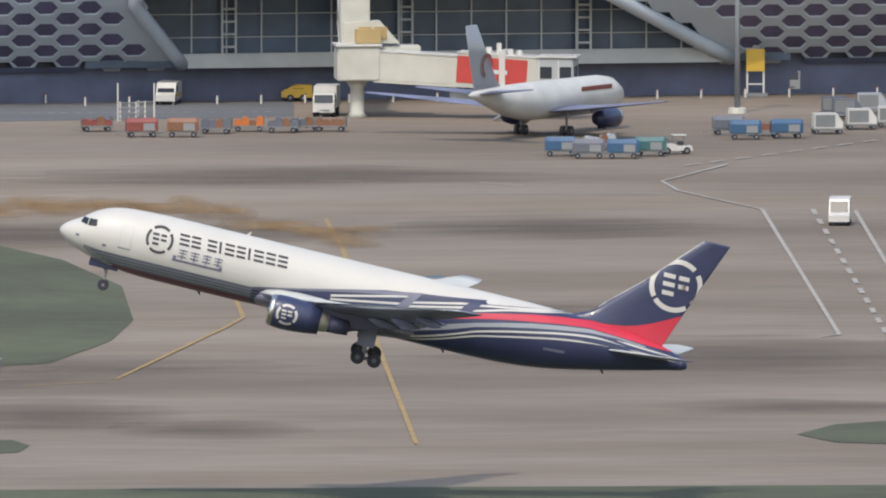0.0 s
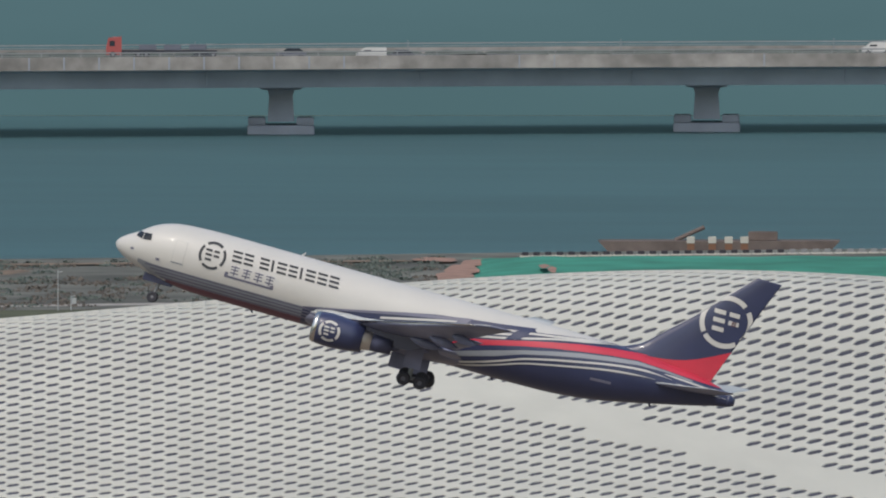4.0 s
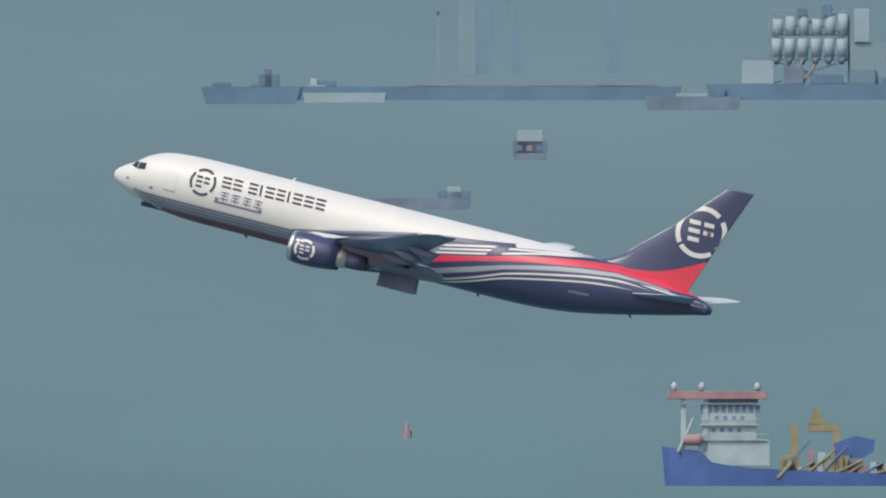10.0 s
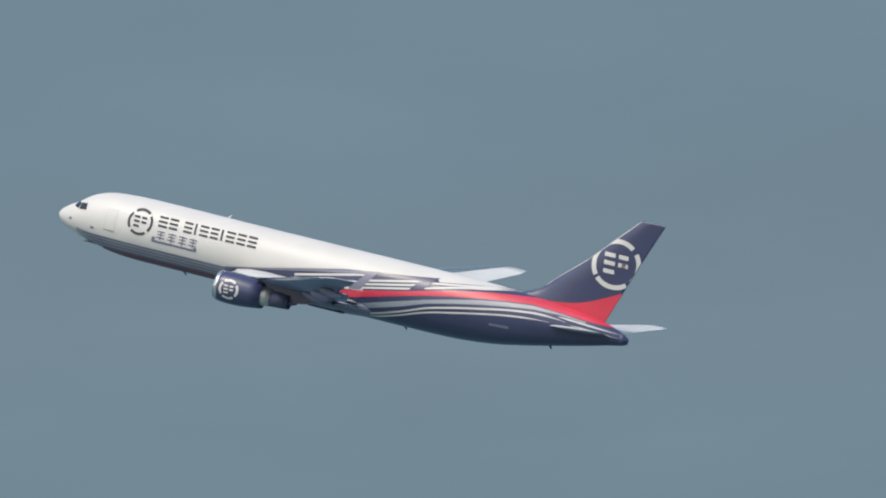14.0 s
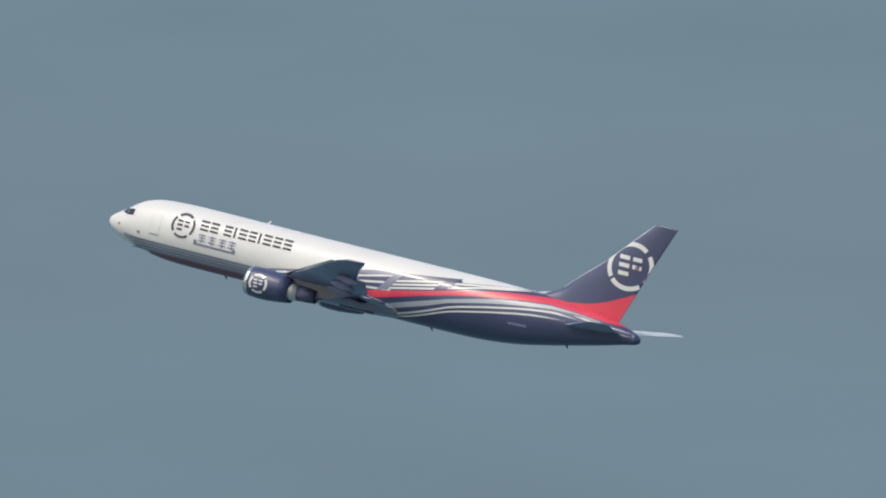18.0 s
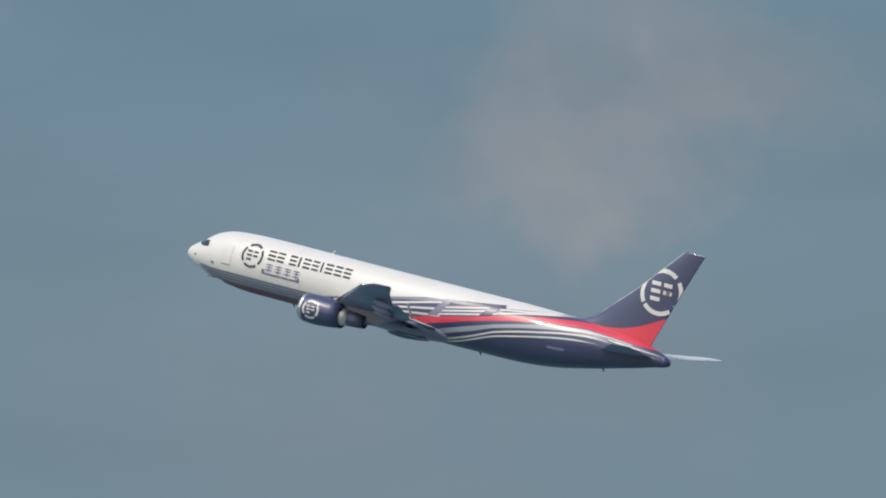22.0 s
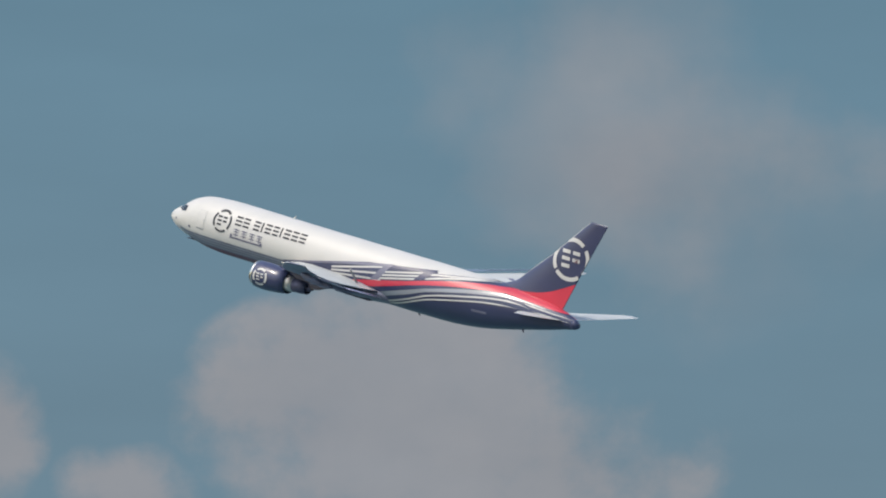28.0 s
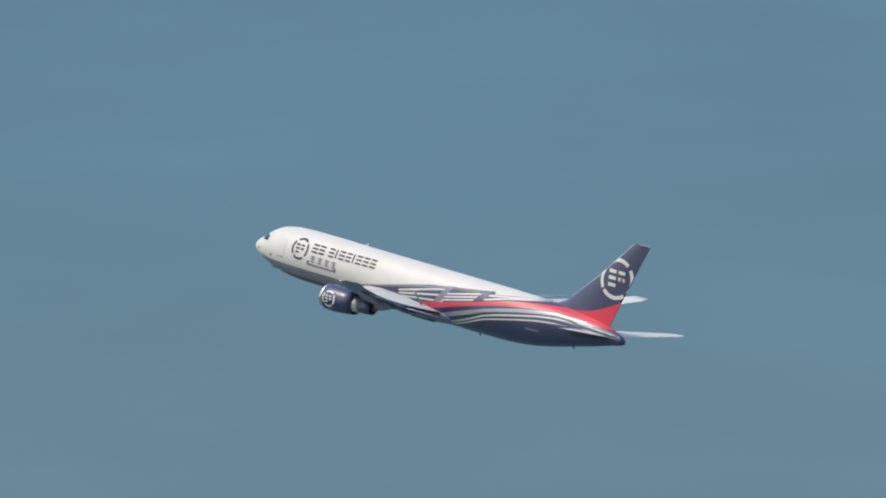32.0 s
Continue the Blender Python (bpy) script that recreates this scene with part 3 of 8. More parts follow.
def build_shell():
    step_u, step_s = 39.0, 1.72
    u_max, u_min = 3200.0, -9700.0
    def shrink(u):
        """Cells grow finer towards the swooping hall."""
        q = max(0.0, min(1.0, (-u - 3600) / 3600))
        return 1 - 0.40 * q * q * (3 - 2 * q)
    table = [u_max]
    while table[-1] > u_min:
        table.append(table[-1] - step_u * 0.5 * shrink(table[-1]))
    cols = len(table) // 2 - 2
    def ucol(ci):
        ci = max(0.0, min(len(table) - 1.001, ci))
        k = int(ci)
        return table[k] + (table[k + 1] - table[k]) * (ci - k)
    cache = {}
    def column(i):
        if i not in cache:
            cache[i] = resample(shell_profile(ucol(i)), step_s * 0.25 * (0.35 + 0.65 * shrink(ucol(i))))
        return cache[i]
    def place(ci, rs, inset=0.0):
        """ci in half columns (may be a fraction), rs in quarter rows."""
        i0 = int(math.floor(ci))
        q = ci - i0
        def one(i):
            c = column(max(0, i))
            r = max(0.0, min(len(c) - 1.001, rs))
            k = int(r)
            f = r - k
            d, z = c[k][0] * (1 - f) + c[k + 1][0] * f, c[k][1] * (1 - f) + c[k + 1][1] * f
            tx, tz = c[min(k + 4, len(c) - 1)][0] - c[max(k - 4, 0)][0], c[min(k + 4, len(c) - 1)][1] - c[max(k - 4, 0)][1]
            l = math.hypot(tx, tz) or 1
            return d + inset * tz / l, z - inset * tx / l
        d0, z0 = one(i0)
        if q > 1e-6:
            d1, z1 = one(i0 + 1)
            d0, z0 = d0 * (1 - q) + d1 * q, z0 * (1 - q) + z1 * q
        return at(ucol(ci), d0, z0), d0, z0
    verts, faces = [], []
    pane_v, pane_f, singles, slit_v, slit_f = [], [], [], [], []
    keep = {}
    def shared(ci, rs):
        key = (round(ci * 12), round(rs * 12))
        if key not in keep:
            keep[key] = len(verts)
            verts.append(place(ci, rs)[0])
        return keep[key]
    hexagon = [(-4 / 3, 0), (-2 / 3, 4), (2 / 3, 4), (4 / 3, 0), (2 / 3, -4), (-2 / 3, -4)]
    for i in range(1, cols):
        ci = 2 * i
        u = ucol(2 * i)
        n = len(column(ci))
        row = 4 if i % 2 else 8
        while row < n - 5:
            p, d, z = place(ci, row)
            c = column(ci)
            front = c[min(n - 1, row + 2)][1] > c[max(0, row - 2)][1] or row < 60
            s = row * step_s * 0.25 * (0.35 + 0.65 * shrink(u))
            if opening(u, z) and row < 40:
                row += 8
                continue
            outer = [shared(ci + a, row + b) for a, b in hexagon]
            hole = not solid_zone(u, d, z, row < 190)
            if d > (wall_distance(u) + 70 if -u < 3900 else shell_profile(u)[-2][0] + 30):
                hole = False
            if hole:
                base = len(verts)
                c2 = column(ci)
                tz, td = c2[min(row + 4, n - 1)][1] - c2[row - 4][1], c2[min(row + 4, n - 1)][0] - c2[row - 4][0]
                slope = tz / math.hypot(tz, td)
                low = z < 18 and -u < 3900
                if -u < 3900:
                    hy = 0.60 if z < 13 else 0.51 if z < 18 else min(0.45, 0.32 + 0.25 * max(0.0, slope)) if -u < 1950 or z < 28.0 - 0.0019 * (-u - 2200) else 0.35
                else:
                    hy = lerp(-u, [(3900, 0.20), (4500, 0.22), (5000, 0.27), (5250, 0.40), (5600, 0.46), (5850, 0.42), (6300, 0.36), (6800, 0.36), (7400, 0.44), (8000, 0.46)])
                    v = (HEIGHT - z) * FOCAL / d - 3086.6
                    if -230 < v < -50 and min(abs(u + 5330 + 0.36 * (v + 205)), abs(u + 5252 + 0.29 * (v + 223))) < 26:
                        hy = 0.54                       # two runs of open roof lights
                hx = 0.90 if low else 0.86 if -u < 3900 else 0.93
                inset = 0.11 if low else 0.10
                inner = [place(ci + a * hx, row + b * hy)[0] for a, b in hexagon]
                deep = [place(ci + a * (hx - 0.06), row + b * hy * 0.9, inset)[0] for a, b in hexagon]
                verts.extend(inner)
                for k in range(6):
                    m = (k + 1) % 6
                    faces.append((outer[k], outer[m], base + m, base + k))
                b2 = len(verts)
                verts.extend(inner)
                verts.extend(deep)
                for k in range(6):
                    m = (k + 1) % 6
                    faces.append((b2 + k, b2 + m, b2 + 6 + m, b2 + 6 + k))
                near = -2350 < u < -100 and row < 90 and len(singles) < 300 and 8 < z < 22
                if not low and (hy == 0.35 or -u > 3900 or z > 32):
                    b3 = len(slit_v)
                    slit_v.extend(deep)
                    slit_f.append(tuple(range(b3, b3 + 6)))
                elif near:
                    singles.append((p, [v - p for v in deep]))
                else:
                    b3 = len(pane_v)
                    pane_v.extend(deep)
                    pane_f.append(tuple(range(b3, b3 + 6)))
            else:
                base = len(verts)
                verts.append(p)
                for k in range(6):
                    faces.append((outer[k], outer[(k + 1) % 6], base))
            row += 8
    shell = mesh_object("shell", verts, faces, SHELL, parent=terminal, label="white honeycomb shell", smooth=True)
    shell.data.materials.append(SHELL_SHADE)              # shade of the overhanging part, painted as a blue-grey tint
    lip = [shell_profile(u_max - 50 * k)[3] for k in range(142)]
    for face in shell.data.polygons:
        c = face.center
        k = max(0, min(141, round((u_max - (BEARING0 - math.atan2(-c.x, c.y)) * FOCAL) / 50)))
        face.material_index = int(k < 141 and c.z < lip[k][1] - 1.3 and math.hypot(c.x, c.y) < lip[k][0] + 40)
    pm = mesh_object("pane_field", pane_v, pane_f, PANE, parent=shell, label="dark purple hexagon panes")
    pm["kind"] = "stuff"
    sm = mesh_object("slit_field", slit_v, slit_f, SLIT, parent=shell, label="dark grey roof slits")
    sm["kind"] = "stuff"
    fv, ff = [], []
    for ci in range(int((u_max + 3300) / step_u * 2), cols * 2 - 2):
        fv += [place(ci, 0, 0.06)[0], place(ci, 5, 0.06)[0], place(ci, 10, 0.06)[0]]
    for i in range(len(fv) // 3 - 1):
        for k in (0, 1):
            ff.append((3 * i + k, 3 * i + 3 + k, 3 * i + 4 + k, 3 * i + 1 + k))
    mesh_object("foot_band", fv, ff, SHELL, parent=shell, label="smooth white lower edge", smooth=True)
    for u0, u1 in ((150, -3300), (3150, 1420)):
        i0, i1 = (next(i for i, u in enumerate(table) if u <= q) for q in (u0, u1))
        fv = [place(ci, rs, 0.0 - 0.05)[0] for ci in range(i0, i1) for rs in (0, 1.0, 2.0)]
        ff = [(3 * i + k, 3 * i + 3 + k, 3 * i + 4 + k, 3 * i + 1 + k) for i in range(len(fv) // 3 - 1) for k in (0, 1)]
        mesh_object("foot_band", fv, ff, BASEWALL, parent=shell, label="dark edge band above the ground floor", smooth=True)
    # sheet over the soffit, so the painted shade tint ends in an even line
    lv, lf, rows = [], [], 10
    i0, i1 = (next(i for i, u in enumerate(table) if u <= q) for q in (-3840, -9000))
    raw = [min(range(min(len(column(ci)), 90)), key=lambda r: column(ci)[r][0]) for ci in range(i0, i1, 2)]
    for i, ci in enumerate(range(i0, i1, 2)):
        near = raw[max(0, i - 12):i + 13]
        edge = sum(near) / len(near) - 3.0
        lv += [place(ci, edge * k / rows, -0.08)[0] for k in range(rows + 1)]
    for i in range(len(lv) // (rows + 1) - 1):
        for k in range(rows):
            b = i * (rows + 1) + k
            lf.append((b, b + rows + 1, b + rows + 2, b + 1))
    mesh_object("soffit_shade_sheet", lv, lf, SHELL_SHADE, parent=terminal, label="smooth soffit sheet under the roof edge, tinted blue-grey as shade", smooth=True)
    for p, vs in singles:
        ob = mesh_object("pane", vs, [tuple(range(6))], PANE, parent=shell)
        ob.location = p


build_shell()
rear_v, rear_f = [], []
for i in range(130):
    u = 3200 - 100 * i
    d, z = shell_profile(u)[-1]
    rear_v += [at(u, d - 0.3, z - 0.1), at(u, d + 45, z - 6), at(u, d + 60, 0.0)]
    if i:
        b = 3 * i
        rear_f += [(b - 3, b, b + 1, b - 2), (b - 2, b + 1, b + 2, b - 1)]
mesh_object("rear_roof", rear_v, rear_f, SHELL, parent=terminal, label="white rear roof slope", smooth=True)


def wall_strip(name, u0, u1, d_of, z0, z1, mat, parent, label="", step=60):
    n = max(1, int(abs(u1 - u0) / step))
    vs, fs = [], []
    for i in range(n + 1):
        u = u0 + (u1 - u0) * i / n
        vs += [at(u, d_of(u), z0), at(u, d_of(u), z1), at(u, d_of(u) + 0.4, z1), at(u, d_of(u) + 0.4, z0)]
    for i in range(n):
        for k in range(4):
            m = (k + 1) % 4
            fs.append((i * 4 + k, (i + 1) * 4 + k, (i + 1) * 4 + m, i * 4 + m))
    return mesh_object(name, vs, fs, mat, parent=parent, label=label)


wall_strip("base_wall", 3200, -5600, lambda u: wall_distance(u) + 0.6, -0.05, 4.6, BASEWALL, terminal, "dark blue-grey ground floor wall")


def on_shell(u, v, lift=0.0):
    """The place where a sight line first meets the shell."""
    for d, z in resample(shell_profile(u), 0.4):
        if z > 12.5 and (HEIGHT - z) * FOCAL / d <= 3086.6 + v:
            return at(u, d - lift, z + lift)
    return at(u, d, z)


def shell_band(name, u0, u1, z_of, h, proud, mat, label, step=60, depth=0.5):
    """A rib that runs along the shell."""
    n = int(abs(u1 - u0) / step)
    vs, fs = [], []
    for i in range(n + 1):
        u = u0 + (u1 - u0) * i / n
        z0 = z_of(u)
        pts = [p for p in resample(shell_profile(u), 0.4)]
        d = next((p[0] for p in pts if p[1] >= z0), pts[0][0])
        vs += [at(u, d - proud, z0), at(u, d - proud, z0 + h), at(u, d + depth, z0 + h), at(u, d + depth, z0)]
    for i in range(n):
        for k in range(4):
            m = (k + 1) % 4
            fs.append((i * 4 + k, (i + 1) * 4 + k, (i + 1) * 4 + m, i * 4 + m))
    return mesh_object(name, vs, fs, mat, parent=terminal, label=label)


shell_band("shell_rib", -1548, -3300, lambda u: 15.5, 0.6, 0.9, SHELL, "projecting white lower rim of the band")
GATEGLASS = material("gate_glass", (0.08, 0.112, 0.162), 0.25, vary=0.3, scale=0.2)
HALLGLASS = material("hall_glass", (0.20, 0.25, 0.36), 0.2, 0.75, vary=0.25, scale=0.2)
STEELWHITE = material("white_steel", (0.45, 0.47, 0.48), 0.5, vary=0.08)
lens = [(-1708, -206)] + [(-1708 + 596 * i / 16, -206 - 70 * math.sin(math.pi * i / 16) ** 0.8) for i in range(1, 16)] + [(-1112, -206)] + [(-1112 - 596 * i / 16, -205) for i in range(1, 16)]
lv = [on_shell(u, v, 0.35) for u, v in lens]
mesh_object("skylight", lv, [(i, i + 1, 32 - (i + 1) if i < 15 else 16, 32 - i if i > 0 else 0) if 0 < i < 15 else ((0, 1, 31) if i == 0 else (15, 16, 17)) for i in range(16)], GATEGLASS, parent=terminal, label="dark lens-shaped skylight")

bm = bmesh.new()
seam = [on_shell(u, v, 0.12) for u, v in ((-2000, -228), (-1900, -213), (-1800, -205), (-1650, -200), (-1450, -199), (-1250, -200), (-1000, -205), (-800, -212))]
for a, b in zip(seam, seam[1:]):
    tube(bm, a, b, 0.11, n=6)
part("skylight_seam", bm, STEELWHITE, terminal, "thin grey seam below the skylight")
# the glazed gate hall behind the opening
wall_strip("gate_glazing", 1400, 150, lambda u: wall_distance(u) - 1.2, 3.6, 14.5, GATEGLASS, terminal, "dark teal gate hall glazing")
wall_strip("gate_sill", 1288, 322, lambda u: wall_distance(u) - 1.8, 3.5, 5.0, STEELWHITE, terminal, "pale grey gate hall sill")
for u in list(range(340, 1260, 62)):
    wall_strip("mullion", u, u - 3, lambda u: wall_distance(u) - 1.6, 4.9, 13.6, STEELWHITE, terminal, step=10)
for z in (6.6, 9.0, 11.4):
    wall_strip("transom", 1360, 200, lambda u: wall_distance(u) - 1.5, z, z + 0.10, STEELWHITE, terminal)
for u in (405, 718, 1034):
    for k in (-12, 12):
        wall_strip("truss_post", u + k + 2, u + k - 2, lambda u: wall_distance(u) - 2.4, 4.9, 13.8, STEELWHITE, terminal, step=10)
    for z in (5.6, 6.9, 8.2, 9.5, 10.8, 12.1):
        wall_strip("truss_rung", u + 12, u - 12, lambda u: wall_distance(u) - 2.4, z, z + 0.2, STEELWHITE, terminal, step=30)


def rim(points, r, name, label):
    rings = []
    for i, q in enumerate(points):
        along = (points[min(i + 1, len(points) - 1)] - points[max(i - 1, 0)]).normalized()
        side = along.cross(Vector((0, 1, 0))).normalized()
        up = side.cross(along)
        rings.append([q + r * (math.cos(a) * side + math.sin(a) * up) for a in [2 * math.pi * k / 10 for k in range(10)]])
    # rims carry the same painted shade tint
    return part(name, loft(rings), SHELL_SHADE, terminal, label, smooth=True)


def shell_front(u, z, out=0.3):
    pts = resample(shell_profile(u), 0.3)
    d = next((p[0] for p in pts if p[1] >= z), pts[-1][0])
    return at(u, d - out, z)


left_rim = [shell_front(320 - (z - 4) * 13 + max(0, z - 10) ** 2 * 9, z) for z in (3.8, 5, 6.5, 8, 9.5, 10.5, 11.2, 11.8, 12.2)]
top_rim = [shell_front(u, 12.35) for u in range(260, 1060, 50)]
right_rim = [shell_front(1290 - (z - 4) * 30, z) for z in (12.3, 11, 9, 7, 5, 3.8)]
rim(left_rim + top_rim + right_rim, 0.75, "opening_rim", "rounded rim of the gate opening, tinted blue-grey as shade")
# hall glazing under the swooping roof edge
wall_strip("hall_glazing", -4700, -9500, lambda u: shell_profile(u)[0][0] + 1.5, -0.05, 8.0, HALLGLASS, terminal, "dark blue hall glazing", step=80)
for k in range(7):
    line_pts = [at(u, shell_profile(u)[0][0] + 0.6, 0.4 + 1.25 * k + 0.0052 * (u + 5700)) for u in range(-5700, -4690, 100)]
    rings = [[q + Vector((0, y, z)) for y, z in ((-0.07, -0.07), (-0.07, 0.07), (0.07, 0.07), (0.07, -0.07))] for q in line_pts if q.z > 0.1]
    part("hall_brace", loft(rings), STEELWHITE, terminal, "thin pale sloping brace")
for k in range(4):
    wall_strip("hall_transom", -4750, -7500, lambda u: shell_profile(u)[0][0] + 1.2, 1.5 + 2.2 * k, 1.62 + 2.2 * k, STEELWHITE, terminal, step=80)
part("walkway_roof", loft([[at(u, d + dd, z + dz) for dd, dz in ((0, 0), (0, 0.6), (3, 0.7), (3, 0.1))] for u, d, z in ((-4310, 3232, 5.3), (-4600, 3224, 7.0), (-4905, 3213, 8.9))]), STEELWHITE, terminal, "long pale walkway roof")
for i in range(7):
    q = i / 6
    wall_strip("walkway_post", -4325 - 570 * q, -4328 - 570 * q, lambda u: 3233 - 19 * q, 0.0, 5.4 + 3.5 * q, STEELWHITE, terminal, step=10)
wall_strip("walkway_roof", -5010, -5420, lambda u: 3205 + 40 * (-5010 - u) / 400, 3.6, 4.3, STEELWHITE, terminal, "long pale walkway roof", step=60)
rim([at(-5424, 3209, 11.75), at(-5244, 3217, 10.5), at(-5064, 3225, 9.3)], 0.24, "hall_ledge", "pale hall ledge")
wall_strip("hall_glazing", -5200, -9500, lambda u: shell_profile(u)[0][0] + 1.0, 7.9, 13.2, HALLGLASS, terminal, "dark blue upper hall glazing", step=80)


def wall_to_shell(name, u0, u1, back, mat, label, step=60):
    """A wall that rises from the ground into the shell's lower edge."""
    n = int(abs(u1 - u0) / step)
    vs, fs = [], []
    for i in range(n + 1):
        u = u0 + (u1 - u0) * i / n
        d, z = shell_profile(u)[0]
        vs += [at(u, d + back, -0.05), at(u, d + back - 0.3, z + 1.6), at(u, d + back + 0.4, z + 1.6), at(u, d + back + 0.4, -0.05)]
    for i in range(n):
        for k in range(4):
            m = (k + 1) % 4
            fs.append((i * 4 + k, (i + 1) * 4 + k, (i + 1) * 4 + m, i * 4 + m))
    return mesh_object(name, vs, fs, mat, parent=terminal, label=label)


wall_to_shell("inner_glazing", -3500, -9500, 2.2, HALLGLASS, "dark blue glazing under the soffit")
for k in range(26):
    u = -4560 - 150 * k
    wall_strip("hall_mullion", u, u - 4, lambda u: shell_profile(u)[0][0] + 1.1, 0.0, 9.0, STEELWHITE, terminal, step=10)


# ---- sea bridge ----
bridge = thing("road_bridge", None, "long low concrete road bridge over the water", "bridge")
SPAN = 754.0


def bridge_d(u):
    return smooth_lerp(-u, [(-3000, 4822), (5000, 4822), (6200, 4816), (7473, 4799), (9200, 4782), (11300, 4777), (23000, 4777)])


def bridge_prism(name, u0, u1, section, mat, label="", step=377):
    n = int(abs(u1 - u0) / step)
    vs, fs, m = [], [], len(section)
    for i in range(n + 1):
        u = u0 + (u1 - u0) * i / n
        vs += [at(u, bridge_d(u) + d, z) for d, z in section]
    for i in range(n):
        for k in range(m):
            j = (k + 1) % m
            fs.append((i * m + k, (i + 1) * m + k, (i + 1) * m + j, i * m + j))
    fs += [tuple(range(m)), tuple(range(n * m, n * m + m))[::-1]]
    return mesh_object(name, vs, fs, mat, parent=bridge, label=label)


PARAPET = material("parapet_concrete", (0.26, 0.245, 0.232), 0.9, vary=0.28, scale=0.35, stain=0.15, stain_scale=0.05)
bridge_prism("deck", 3000, -22500, [(-16, 10.4), (-15.9, 9.9), (-11.6, 9.0), (-11.0, 6.6), (11.0, 6.6), (11.6, 9.0), (15.9, 9.9), (16, 10.4)], BRIDGECON, "grey concrete box girder deck")
bridge_prism("parapet", 3000, -22500, [(-16.06, 9.5), (-16.06, 11.5), (-15.7, 11.5), (-15.7, 9.5)], PARAPET, "pale concrete parapet")
bridge_prism("parapet", 3000, -22500, [(15.7, 10.4), (15.7, 11.5), (16.06, 11.5), (16.06, 10.4)], PARAPET, "pale concrete parapet")
for d in (-15.95, 15.8):
    bridge_prism("guard_rail", 3000, -22500, [(d, 12.0), (d, 12.2), (d + 0.15, 12.2), (d + 0.15, 12.0)], GEARGREY, "thin dark guard rail")
    bridge_prism("guard_rail", 3000, -22500, [(d, 11.66), (d, 11.76), (d + 0.15, 11.76), (d + 0.15, 11.66)], GEARGREY, "thin dark guard rail")
for i in range(150):
    u = -5300 - 70 * i
    post = part("rail_post", boxed(-0.09, 0.09, -0.08, 0.08, 11.5, 12.0, 0.01), GEARGREY, bridge)
    post.matrix_basis = Matrix.Translation(at(u, bridge_d(u) - 15.88, 0)) @ Matrix.Rotation(bearing(u), 4, "Z")
for i in range(-4, 30):
    u = 1373 - 8349 - (i - 12) * SPAN
    p = at(u, bridge_d(u), 0)
    m = Matrix.Translation(p) @ Matrix.Rotation(bearing(u), 4, "Z")
    bm = loft([[Vector((x, y, z)) for x, y in ((-w, -t), (w, -t), (w, t), (-w, t))] for z, w, t in ((1.2, 2.0, 3.0), (5.0, 1.75, 3.2), (5.9, 2.0, 3.4), (6.1, 3.1, 3.6), (6.6, 3.1, 3.6))])
    pier = part("pier", bm, BRIDGECON, bridge, "grey concrete pier")
    pier.matrix_basis = m
    part("pile_cap", boxed(-5.0, 5.0, -5.0, 5.0, -0.9, 0.7, 0.15), BRIDGECON, pier, "wide concrete pile cap")
    for x in (-3.6, 3.6):
        part("cap_shoulder", boxed(x - 1.3, x + 1.3, -2.5, 2.5, 0.7, 1.8, 0.12), BRIDGECON, pier)
for i in range(190):
    u = -5500 - 62 * i
    bar = part("parapet_joint", boxed(-0.12, 0.12, -0.06, 0.0, 9.55, 11.45, 0.01), BRIDGECON, bridge)
    bar.matrix_basis = Matrix.Translation(at(u, bridge_d(u) - 16.06, 0)) @ Matrix.Rotation(bearing(u), 4, "Z")
for i in range(24):
    u = -5620 - 377 * i
    p = part("light_pole", tube(bmesh.new(), (0, 0, 10.4), (0, 0, 12.6), 0.1, 0.06, 6), MASTGREY, bridge, "short grey bridge post")
    p.matrix_basis = Matrix.Translation(at(u, bridge_d(u) + 15.2, 0))
    pipe = part("drain_pipe", tube(bmesh.new(), (0, 0, 6.9), (0, 0, 9.4), 0.12, n=6), BRIDGECON, bridge)
    pipe.matrix_basis = Matrix.Translation(at(u + 20, bridge_d(u) - 11.6, 0))


